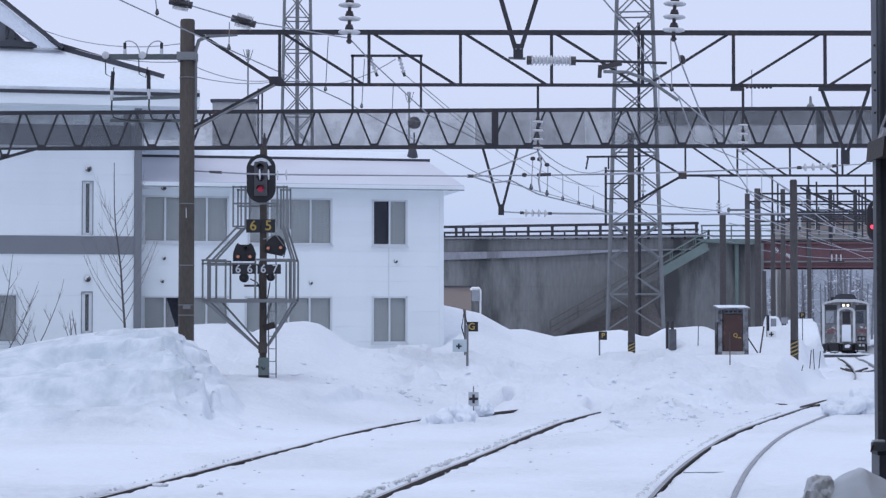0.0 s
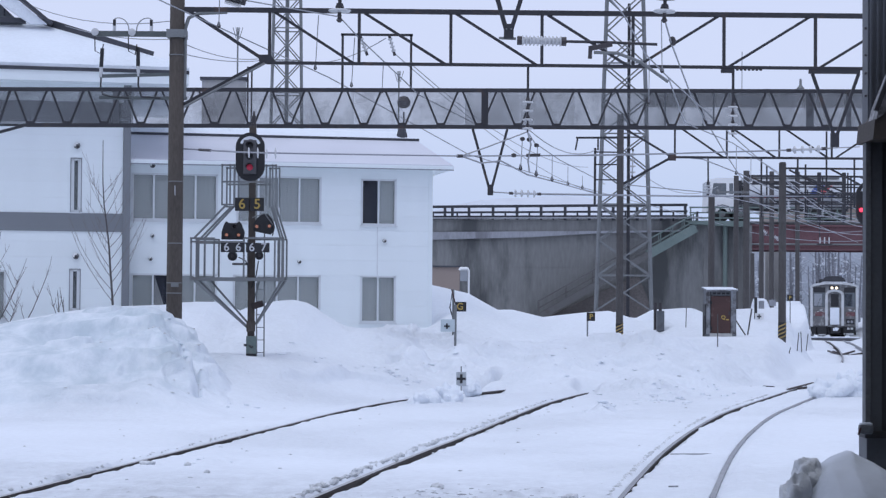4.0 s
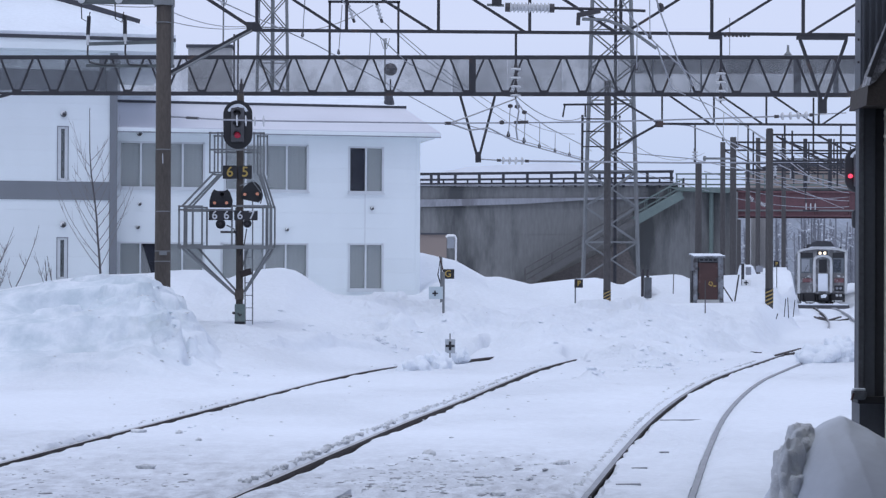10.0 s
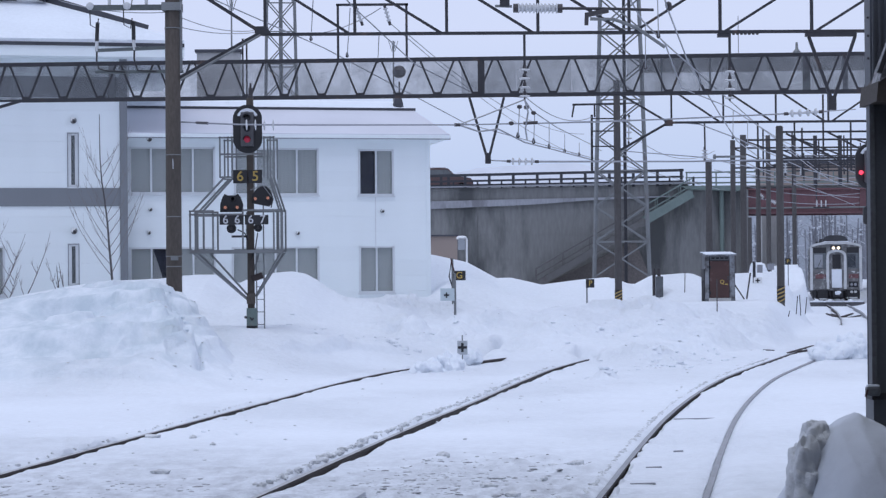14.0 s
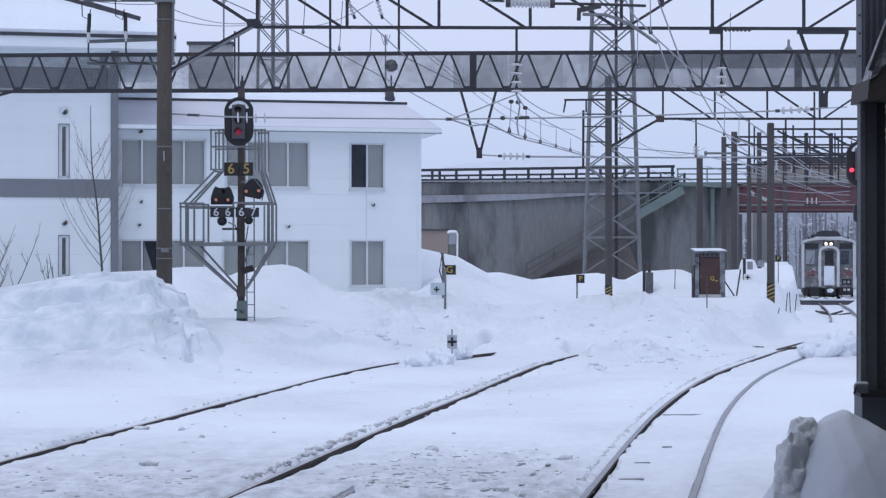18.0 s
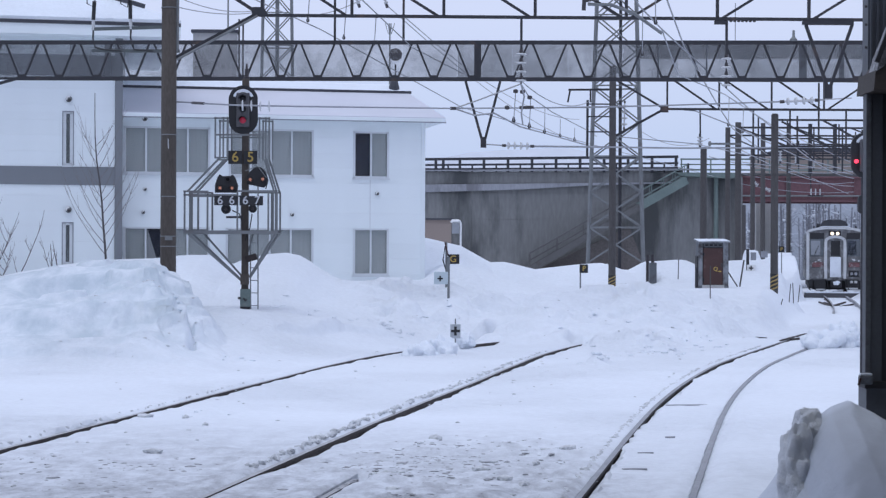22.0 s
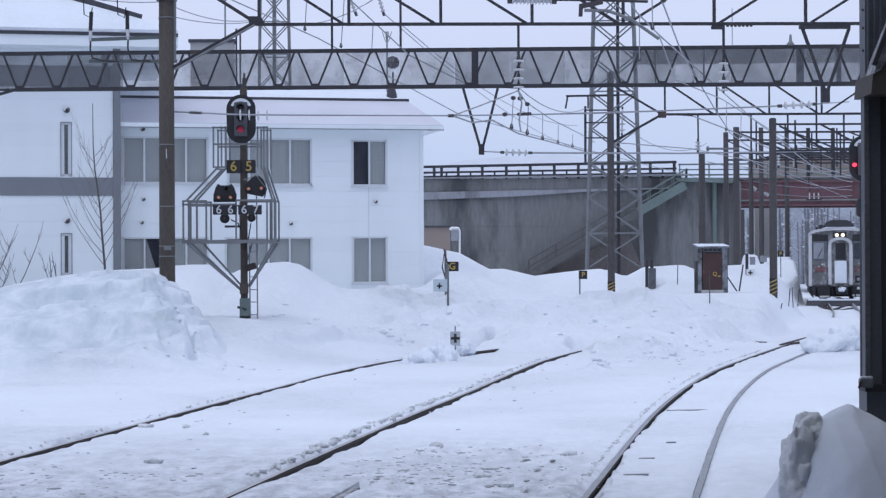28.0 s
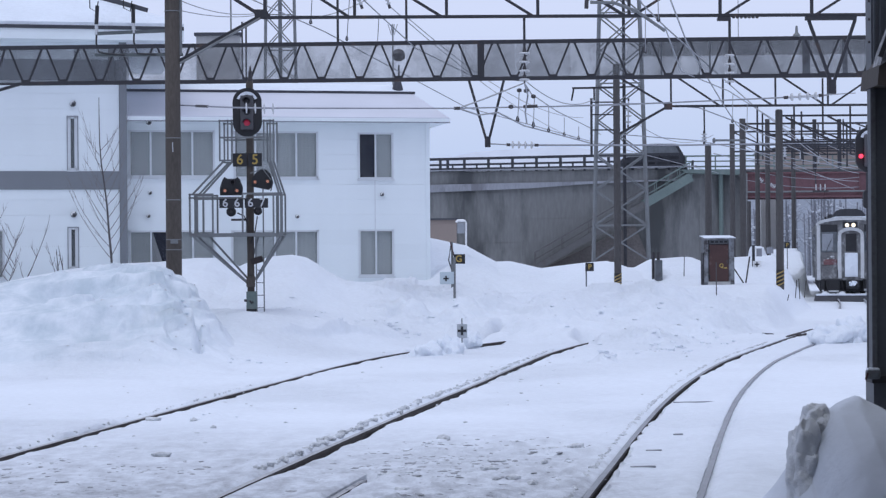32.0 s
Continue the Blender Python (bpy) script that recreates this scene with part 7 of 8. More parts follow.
b = part("plate", Form().box(0.667, 53.9, 1.951, 0.985, 53.93, 2.220, 0.004), BLACK, s, "black plate with a yellow letter")
digits("G", 0.810, 53.893, 2.085, 0.26, YELLOW, b, "letter")
part("board", Form().beam((0.572, 54.000, 2.570), (0.715, 54.000, 2.030), 0.10, 0.03), BROWN_RED, s)
part("strap", Form().tube([(0.588, 54.000, 2.459), (0.524, 54.000, 2.062), (0.604, 54.000, 1.792)], 0.02, 6), STEEL, s)
s = sign(4.415, 1.078, 1.903, 54.2, "thin post with a black letter plate")
b = part("plate", Form().box(4.385, 54.13, 1.712, 4.623, 54.16, 1.951, 0.004), BLACK, s, "black plate with a yellow letter")
digits("P", 4.512, 54.123, 1.831, 0.20, YELLOW, b, "letter")
s = sign(0.682, 0.368, 0.797, 43.0, "small point marker with a dark cross half in snow", 0.014)
b = part("plate", Form().box(0.569, 42.95, 0.356, 0.796, 42.98, 0.671, 0.004), SIGN_GREY, s, "grey plate with a black cross")
cross(b, 0.682, 0.520, 42.945, 0.20, BLACK)
s = sign(10.827, 1.190, 2.432, 64.0, "dark stake with a white cross plate", 0.05, 0.0, STEEL)
b = part("plate", Form().box(10.789, 63.88, 1.679, 11.071, 63.91, 1.905, 0.004), WHITE, s, "white plate with a dark cross")
cross(b, 10.920, 1.792, 63.875, 0.15, BLACK)
part("box", Form().box(10.923, 63.9, 2.055, 11.093, 64.0, 2.319, 0.01), FASCIA, s)
s = sign(12.440, 1.3, 2.403, 70.0, "small grey plate on a post", 0.02)
part("plate", Form().box(12.318, 69.9, 2.135, 12.565, 69.93, 2.361, 0.004), FASCIA, s)
s = sign(12.316, 1.3, 1.991, 70.4, "small dark plate near the snow", 0.02)
part("plate", Form().box(12.213, 70.3, 1.785, 12.419, 70.33, 1.970, 0.004), CAP, s)
s = sign(14.599, 0.9, 2.598, 78.0, "post with a small yellow letter plate", 0.02)
b = part("plate", Form().box(14.462, 77.9, 2.323, 14.691, 77.93, 2.575, 0.004), BLACK, s)
digits("P", 14.577, 77.893, 2.449, 0.2, YELLOW, b, "letter")
for px, z0, z1, d, lean in ((7.417, 1.516, 2.225, 63.5, 0), (7.585, 1.516, 2.225, 63.5, 0)):
    t = solo("cable_stub", Form().tube([(px, d, z0 - 0.4), (px, d, z1)], 0.055, 10), CAP, (px, d, z0), "dark cable stub rising out of the snow", "pipe", "cable stubs")
solo("junction_case", Form().box(7.418, 63.0, 1.482 - 0.2, 7.660, 63.25, 1.965, 0.02), BOX_GREY, (7.530, 63.1, 1.482), "small grey junction case in the snow", "junction box")
for px, z0, z1, d, lean in ((8.359, 1.503, 2.059, 63.0, 0.02), (8.11, 0.95, 1.93, 54.3, 0.0), (11.833, 1.006, 1.298, 62.0, 0.05), (11.979, 0.970, 1.334, 62.0, -0.03), (12.125, 1.006, 1.261, 62.0, 0.06), (10.936, 0.678, 0.889, 59.0, 0.12)):
    solo("stake", Form().tube([(px, d, z0 - 0.3), (px + lean, d, z1)], 0.015, 6), DARK_POLE, (px, d, z0), "thin dark stake standing in snow", "stake", "stakes in the snow")
solo("leaning_bar", Form().beam((9.654, 61.000, 1.744), (9.992, 61.000, 1.224), 0.038), DARK_POLE, (9.992, 61.000, 1.224), "dark bar leaning beside the relay box", "bar")
solo("leaning_bar", Form().beam((10.195, 61.000, 2.067), (10.064, 61.000, 1.224), 0.042), DARK_POLE, (10.064, 61.000, 1.224), "dark bar leaning beside the relay box", "bar")
solo("stump", Form().box(-5.577, 43.9, 1.408, -5.409, 44.1, 1.589, 0.03), CAP, (-5.487, 44.0, 1.408), "dark stump showing above the snow bank", "stump")

relay = thing("relay_box", (9.070, 60.0, 1.207), "grey relay box with a rusty red-brown door in the snow", "relay box")
rx0, rx1, rz0, rz1 = 8.579, 9.550, 1.118 - 0.3, 2.635
part("body", Form().box(rx0 + 0.06, 60.03, rz0, rx1 - 0.04, 60.9, rz1, 0.01), BOX_GREY, relay)
for x, w in ((rx0 + 0.01, 0.13), (rx1 - 0.19, 0.16)):
    sp = part("side_post", Form().box(x, 59.93, rz0, x + w, 60.03, rz1 - 0.02, 0.012), RELAY_BLUE, relay, "chipped blue-grey corner post")
    part("post_foot", Form().box(x - 0.015, 59.91, rz0, x + w + 0.015, 60.04, 1.27, 0.01), BOX_GREY, sp)
# black board stands in for the shade around the door
part("painted_recess", Form().box(rx0 + 0.14, 59.985, rz0, rx1 - 0.19, 60.035, rz1 - 0.02), BLACK, relay, "black board painted as the shade behind the door")
vent = part("vent_band", Form().box(8.75, 59.96, 2.47, 9.36, 59.99, 2.60, 0.006), BOX_GREY, relay, "louvred vent under the roof")
# black strips painted for the dark inside the louvres
for k in range(4):
    part("slot", Form().box(8.80 + k * 0.14, 59.952, 2.505, 8.90 + k * 0.14, 59.962, 2.565), BLACK, vent)
door = part("door", Form().box(8.745, 59.93, 1.30, 9.350, 59.985, 2.445, 0.008), BROWN_RED, relay, "worn red-brown door")
for z in (1.45, 2.25):
    part("hinge", Form().box(8.735, 59.915, z - 0.05, 8.775, 59.935, z + 0.05, 0.004), BLACK, door)
part("latch", Form().box(9.29, 59.91, 1.86, 9.335, 59.932, 1.98, 0.004), CAP, door, "dark door latch")
digits("Q", 9.126, 59.926, 1.788, 0.17, YELLOW, door, "letter")
part("mark", Form().box(9.214, 59.922, 1.700, 9.302, 59.930, 1.735), YELLOW, door)
roof = part("roof", Form().slab([(8.585, 59.82, 2.645), (9.575, 59.82, 2.655), (9.575, 61.0, 2.726), (8.585, 61.0, 2.726)], 0.045), RELAY_BLUE, relay)
part("roof_frost", Form().slab([(8.595, 59.84, 2.662), (9.565, 59.84, 2.672), (9.565, 60.98, 2.745), (8.595, 60.98, 2.745)], 0.016), CLEAN_SNOW, roof)
part("sill", Form().box(8.70, 59.90, 1.175, 9.40, 60.0, 1.29, 0.01), HUT_GREY, relay, "worn pale sill with rust")
part("side_pipe", Form().tube([(rx0 - 0.06, 59.95, rz0), (rx0 - 0.06, 59.95, 1.80), (rx0 + 0.0, 59.95, 1.86)], 0.022, 6), STEEL, relay)
part("side_plate", Form().box(rx0 - 0.02, 59.97, rz0, rx0 + 0.01, 60.5, 2.2, 0.006), BLACK, relay)
part("side_plate", Form().box(rx1 - 0.03, 59.97, 1.25, rx1 - 0.012, 60.4, 2.1, 0.004), BLACK, relay)

# point gear beside the through track
pt = thing("point_machine", (8.819, 50.2, 0.1), "dark point lever gear half buried in snow", "point gear", "point gear")
part("rod", Form().beam((8.702, 50.200, 0.030), (8.967, 50.200, 0.015), 0.20, 0.14), CAP, pt)
pt = thing("railway_switch", (9.829, 51.0, 0.1), "dark switch blades showing through the snow", "railway switch", "point gear")
part("blade", Form().beam((9.217, 49.800, -0.025), (10.658, 53.500, 0.006), 0.07, 0.10), RUST, pt)
part("blade", Form().beam((9.654, 50.400, -0.009), (10.093, 51.200, -0.000), 0.07, 0.10), RUST, pt)
for a, b, w in (((17.179, 83.000, 0.129), (17.027, 80.000, 0.043), 0.06), ((17.398, 83.000, 0.105), (17.309, 80.000, 0.020), 0.07), ((17.027, 80.000, 0.020), (18.326, 83.000, 0.129), 0.07), ((16.628, 79.000, 0.002), (17.512, 80.500, 0.053), 0.06), ((17.450, 80.000, 0.020), (18.305, 81.500, 0.073), 0.08)):
    solo("switch_rod", Form().beam((a[0], a[1], a[2] + 0.05), (b[0], b[1], b[2] + 0.05), w, 0.06), RUST, a, "dark switch rods lying across the far rails", "switch rod", "point gear")

# ---- bare saplings by the block ----
def sapling(at, height, seed, spread, n, label, lean=0.0, reach=0.45, girth=1.0):
    """A thin bending stem whose shoots rise on both sides, each with fine twigs."""
    rng = random.Random(seed)
    t = thing("bare_tree", at, label, "tree", "bare trees by the wall")

    def limb(p, d, length, r, lift, f, n=6):
        pts, c, v = [p], Vector(p), Vector(d).normalized()
        for i in range(n):
            v = (v + Vector((rng.uniform(-0.07, 0.07), rng.uniform(-0.05, 0.05), lift))).normalized()
            c = c + v * length / n
            pts.append(tuple(c))
        f.tube(pts, r, 5, r * 0.25)
        return pts
    f = Form()
    stem = limb(tuple(at), (lean, 0, 1), height, (0.008 + 0.006 * height) * girth, 0.10, f, 8)
    part("trunk", f, TRUNK, t, "dark bare stem")
    for i in range(n):
        side = 1 if i % 2 else -1
        k = 0.05 + 0.66 * (i + rng.random()) / n
        j = min(int(k * 8), 7)
        p = lerp(stem[j], stem[j + 1], k * 8 - j)
        g = Form()
        pts = limb(p, (side * rng.uniform(0.6, 1.1) * spread, rng.uniform(-0.4, 0.4), rng.uniform(0.8, 1.4)), height * reach * rng.uniform(0.6, 1.2) * (1.1 - k * 0.7), 0.011 * (1.15 - 0.5 * k), 0.11, g)
        for m in range(4):
            q = pts[rng.randint(1, 5)]
            limb(q, (side * rng.uniform(-0.3, 0.9), rng.uniform(-0.3, 0.3), rng.uniform(0.5, 1.5)), height * rng.uniform(0.05, 0.13), 0.005, 0.1, g, 4)
        part("branch", g, BARK, t, "thin bare branch")
    return t


sapling((-9.095, 55.0, 1.8), 5.0, 3, 1.0, 20, "slender bare sapling in front of the white wall", -0.045, 0.46)
sapling((-11.66, 55.0, 1.45), 2.15, 8, 0.8, 4, "bare branch arching over the snow", 0.75, 0.3, 0.8)
sapling((-12.42, 55.0, 1.45), 2.1, 5, 0.9, 9, "low bare bush of thin branches by the wall", 0.55, 0.5, 0.8)
sapling((-12.75, 54.8, 1.5), 2.7, 9, 0.8, 7, "bare bush of thin branches by the wall", 0.35, 0.5)
sapling((-12.15, 55.3, 1.45), 1.0, 14, 1.0, 8, "low bare bush of thin branches by the wall", 0.5, 0.6, 0.8)
sapling((-10.70, 55.0, 1.72), 1.0, 11, 0.9, 3, "short bare shrub in front of the wall", -0.45, 0.3, 0.8)
sapling((-10.66, 55.1, 1.72), 0.75, 12, 0.35, 3, "short bare shrub in front of the wall", -0.05, 0.5, 1.6)
sapling((-10.50, 55.1, 1.72), 0.85, 13, 0.35, 3, "short bare shrub in front of the wall", -0.2, 0.4, 1.5)

# ---- woods and sky-line beyond ----
rng = random.Random(21)
woods = Form()
for i in range(78):
    d = rng.uniform(137, 163)
    x = d * rng.uniform(0.160, 0.245)
    h = rng.uniform(4.8, 6.8)
    lean = rng.uniform(-0.25, 0.25)
    woods.tube([(x, d, 0.2), (x + lean * 0.4, d, h * 0.5), (x + lean, d, h)], rng.uniform(0.05, 0.20), 5, 0.05)
    for k in range(9):
        z = h * rng.uniform(0.3, 0.98)
        s = rng.choice((-1, 1))
        e, up = rng.uniform(0.25, 1.1), rng.uniform(0.1, 0.9)
        q = (x + s * e * 0.5, d, z + up * 0.35)
        woods.tube([(x + lean * z / h, d, z), q, (x + s * e, d + rng.uniform(-0.5, 0.5), z + up)], rng.uniform(0.014, 0.03), 4, 0.008, 1 if rng.random() < 0.3 else 0)
        if rng.random() < 0.35:
            clod(woods, (q[0], q[1] - 0.05, q[2] + 0.05), rng.uniform(0.05, 0.20), rng, 1, 0.55)
tagged(new("woods", mesh_of("woods", woods, [FAR_BARK, FROST_TWIG])), "leafless woods painted misty grey, with frosted twigs, beyond the bridge", "trees", kind="stuff")
hill = Form()
n = 200
v = []
for i in range(n + 1):
    x = -700 + 1400 * i / n
    h = 25.0 + 6.4 * math.exp(-((x - 29) / 26) ** 4) + 0.6 * math.sin(i * 0.83 + 1)
    v += [(x, 480, -5), (x, 540, h)]
hill.add(v, [(2 * i, 2 * i + 2, 2 * i + 3, 2 * i + 1) for i in range(n)])
tagged(new("backdrop", mesh_of("backdrop", hill, FAR_HILL, smooth=True)), "snowy hills with the haze put into their pale colour", "hills", kind="structure")

# ---- station shelter and snow at the platform ----
D7 = 15.4
shelter = thing("station_shelter", (3.521, D7, 0.0), "dark station shelter corner with a brown eave and ledge", "shelter")
hx = 3.490
part("corner_post", Form().box(hx, D7, 1.211, hx + 0.125, D7 + 0.16, 3.608, 0.006), WALL_DARK, shelter, "dark blue-grey corner post")
part("post_edge", Form().box(hx - 0.012, D7 - 0.012, 1.211, hx + 0.03, D7, 3.608, 0.004), BOX_GREY, shelter)
part("wall_panel", Form().box(hx + 0.125, D7 + 0.02, 1.211, hx + 0.20, D7 + 0.12, 3.608), DARK_PANEL, shelter)
part("wall_panel", Form().box(hx + 0.20, D7 - 0.02, 1.211, hx + 4.0, D7 + 0.14, 3.608), PALE_PANEL, shelter, "pale beige wall panel")
for zz in (3.504, 3.299):
    part("wall_batten", Form().box(hx + 0.185, D7 - 0.035, zz - 0.012, hx + 0.26, D7 - 0.02, zz + 0.012), PALE_PANEL, shelter)
part("side_wall", Form().beam((hx + 0.16, D7 + 0.16, 2.4), (hx + 1.9, D7 + 6.2, 2.4), 0.08, 2.6), WALL_DARK, shelter)
part("ledge_trim", Form().box(hx - 0.02, D7 - 0.03, 1.211, hx + 4.0, D7 + 0.2, 1.270, 0.008), BLACK, shelter)
ledge = part("ledge", Form().box(hx - 0.073, D7 - 0.08, 1.247, hx + 0.041, D7 - 0.005, 1.324, 0.02), BOX_GREY, shelter, "worn grey ledge end")
part("ledge_snow", Form().box(hx - 0.063, D7 - 0.075, 1.319, hx + 0.032, D7 - 0.01, 1.337, 0.006), GRIME_SNOW, ledge)
part("plinth", Form().box(hx + 0.005, D7 + 0.02, -0.4, hx + 4.0, D7 + 0.3, 1.220), WALL_DARK, shelter)
part("cable_clip", Form().beam((hx - 0.068, D7 - 0.09, 1.301), (hx - 0.086, D7 - 0.09, 1.243), 0.014, 0.014), BROWN_RED, shelter)
for x, top in ((3.708, 3.55), (3.785, 3.65)):
    dp = part("downpipe", Form().lathe((x, D7 - 0.075, 0.6), (0, 0, 1), [(0, 0.031), (top - 0.6, 0.031)], 14), PALE_PANEL, shelter, "cream-painted downpipe", True)
    for zz in (top, top - 0.19):
        part("collar", Form().lathe((x, D7 - 0.075, zz - 0.02), (0, 0, 1), [(0, 0.031), (0.006, 0.046), (0.03, 0.046), (0.036, 0.031)], 14), PALE_PANEL, dp, "", True)
edge = [(3.469, 3.586), (5.073, 3.586), (5.073, 5.200), (4.131, 5.062), (3.900, 4.467), (3.723, 4.055), (3.653, 3.918), (3.538, 3.768), (3.484, 3.745)]
eave = part("eave", Form().prism(edge, D7 - 0.3, D7 + 0.3), EAVE_BROWN, shelter, "dark brown eave board")
crust = [(3.488, 3.740), (3.543, 3.777), (3.658, 3.928), (3.727, 4.064), (3.904, 4.476), (4.177, 5.062), (4.003, 5.062), (3.516, 3.855)]
part("ice_crust", Form().prism(crust, D7 - 0.32, D7 - 0.05), ICE_CRUST, eave, "speckled crust of old ice")
part("eave_board", Form().beam((3.484, D7 - 0.33, 3.809), (3.958, D7 - 0.33, 5.062), 0.05, 0.034), BLACK, eave, "black eave edge")
part("eave_trim", Form().beam((3.471, D7 - 0.335, 3.818), (3.939, D7 - 0.335, 5.062), 0.03, 0.010), BOX_GREY, eave)
wx = 3.608
part("upper_wall", Form().box(wx, D7 + 0.50, 3.783, hx + 4.0, D7 + 0.7, 5.674), WALL_DARK, shelter, "dark ribbed upper wall")
for k in range(9):
    x = wx + 0.015 + k * 0.052
    part("rib", Form().box(x, D7 + 0.475, 3.792, x + 0.022, D7 + 0.50, 5.664, 0.004), WALL_DARK, shelter, "upright wall rib")
for zz in (4.584, 4.358, 4.207, 4.018):
    part("bolt", Form().tube([(wx - 0.014, D7 + 0.55, zz), (wx, D7 + 0.55, zz)], 0.011, 6), CAP, shelter)

def pile_height(x, y):
    """A broad shovelled slope with a drift at its foot."""
    w = x + value_noise(x, y, 0.3, 61) * 0.04
    crest = np.interp(w, [2.64, 2.72, 2.80, 2.88, 2.96, 3.03, 3.09, 3.17, 3.23, 3.30, 3.41, 3.52, 3.8, 4.7], [-0.3, 0.2, 0.60, 0.88, 0.99, 1.04, 1.085, 1.13, 1.16, 1.125, 1.08, 1.015, 0.875, 0.375])
    d = np.maximum(14.85 - y, 0)
    back = 1.2 * np.maximum(y - 15.0, 0) ** 1.2
    slope = 0.42 * d ** 1.2 + value_noise(x, y, 0.5, 63) * 0.10 + np.abs(value_noise(x - y * 0.5, y, 0.6, 66)) * 0.05
    broad = np.interp(x, [2.9, 3.05, 3.2, 3.4, 3.6, 3.9, 4.7], [0.98, 1.09, 1.14, 1.13, 1.07, 0.92, 0.4])
    z = crest + (broad - crest) * smooth01(0.0, 0.35, d) * smooth01(2.88, 3.02, x) - back - slope + value_noise(x, y, 0.12, 62) * 0.012
    apron = 0.75 * np.clip((x + value_noise(x, y, 0.4, 70) * 0.04 - 1.95) / 0.85, 0, 1) ** 2 * np.exp(-((y - 15.0) / 1.3) ** 2) - 0.1
    return np.maximum(z, apron)


tagged(sheet("snow_mound", np.arange(2.0, 4.7, 0.014), np.arange(12.4, 16.2, 0.022), pile_height, GRIME_SNOW), "waist-high pile of grimy shovelled snow beside the shelter", "snow mound", "snow mounds")
lump("snow_block", (2.80, 14.70, 0.43), (0.165, 0.25, 0.60), 21, OLD_SNOW, "cracked-off block of grimy packed snow leaning on the pile", 0.16, 5, 0.9, 0.30, 1.4)
lump("snow_block", (2.90, 14.79, 0.92), (0.135, 0.18, 0.19), 25, OLD_SNOW, "small broken block of packed snow on top of the pile", 0.16, 5, 1.2, 0.30, 1.6)


# the platform underfoot, with an unseen roof and walls added to shade the snow
plat = thing("platform", (3.5, 0.0, 0.0), "concrete platform with an unseen roof and walls added for shade", "platform", kind="structure")
part("slab", Form().box(-1.4, -14.0, -0.3, 10.0, 10.2, 0.76, 0.02), PLATFORM, plat)
part("unseen_canopy", Form().box(-16.0, -14.0, 4.72, 11.0, 13.4, 4.95), EAVE_BROWN, plat)
part("unseen_side_wall", Form().box(4.75, -14.0, 0.0, 4.95, 15.2, 4.72), SOFFIT, plat)
part("unseen_end_wall", Form().box(-16.0, -14.2, 0.0, 4.95, -14.0, 4.72), SOFFIT, plat)
for y in (-11.0, -5.0):
    part("unseen_column", Form().box(-15.5, y - 0.12, -0.2, -15.26, y + 0.12, 4.72), WALL_DARK, plat)
    part("unseen_column", Form().box(-1.2, y - 0.12, 0.76, -0.96, y + 0.12, 4.72), WALL_DARK, plat)

# loose crumbs of snow and ice thrown beside the rails
crumbs, flakes = Form(), Form()
rng = random.Random(5)


def strew(form, spots, flat):
    """Crumbs bedded in the snow: (x, y, radius) each."""
    if not spots:
        return
    xy = np.array([(p[0], p[1]) for p in spots])
    level = ground_height(xy[:, 0], xy[:, 1])
    for (x, y, r), z in zip(spots, level):
        clod(form, (x, y, max(float(z), -0.02) + r * flat * 0.15), r, rng, 0, flat)


# a row of squeezed-out blocks beside the middle rail
spots = []
y = 20.0
while y < 44:
    y += rng.uniform(0.12, 0.28)
    for _ in range(3):
        spots.append((float(RAIL_B(y)) - 0.125 + rng.gauss(0, 0.03), y + rng.gauss(0, 0.05), rng.uniform(0.018, 0.047) * (1.0 if y < 31 else 0.6)))
y = 19.5
while y < 33:
    y += rng.uniform(0.10, 0.35)
    spots.append((float(RAIL_A(y)) - 0.12 + rng.gauss(0, 0.03), y, rng.uniform(0.010, 0.030)))
for x, y, r in spots:
    clod(crumbs, (x, y, 0.022 + r * 0.35), r, rng, 0, 0.85)
for curve, off, y0, y1, n, dx in ((RAIL_B, -0.22, 15, 46, 70, 0.08), (RAIL_A, -0.20, 17, 44, 80, 0.06), (RAIL_C, -0.3, 15, 46, 30, 0.1)):
    strew(crumbs, [(float(curve(y)) + off + rng.gauss(0, dx), y, rng.uniform(0.010, 0.035)) for y in [y0 + (y1 - y0) * rng.random() for _ in range(n)]], 0.7)
# trodden ice: flat streaky clusters
spots = []
for i in range(58):
    cy = 16.5 + 7.0 * rng.random() ** 1.6
    cx = float(RAIL_B(cy)) + rng.choice((rng.uniform(0.9, 2.9), rng.uniform(0.8, 2.2), rng.uniform(-3.2, -0.4)))
    for k in range(int(rng.expovariate(1 / 13)) + 1):
        spots.append((cx + rng.gauss(0, 0.42), cy + rng.gauss(0, 0.30), 0.010 + min(rng.expovariate(1 / 0.012), 0.042)))
strew(flakes, spots, 0.22)
spots = [(-0.35, 18.5, 0.06), (-0.59, 19.9, 0.06), (-0.45, 19.8, 0.08), (-0.30, 19.9, 0.05), (0.1, 23.4, 0.11), (-0.1, 22.6, 0.05), (-3.1, 21.5, 0.09), (0.75, 19.3, 0.10), (0.55, 19.9, 0.09), (0.92, 18.7, 0.08), (1.15, 20.6, 0.06), (0.70, 20.9, 0.05), (1.6, 22.3, 0.10), (1.35, 22.1, 0.05), (-3.9, 26.5, 0.13), (-3.3, 26.2, 0.07), (-2.9, 25.0, 0.06)]
strew(crumbs, spots, 0.6)
strew(crumbs, [(-0.07, 16.5, 0.11), (0.07, 16.6, 0.13), (0.22, 16.45, 0.12), (0.36, 16.6, 0.09), (0.50, 16.5, 0.11), (-0.22, 16.7, 0.07), (0.14, 16.3, 0.08)], 0.9)
tagged(new("ice_flakes", mesh_of("ice_flakes", flakes, FLAKE)), "grey flakes of trodden ice between the tracks", "ice", kind="stuff")
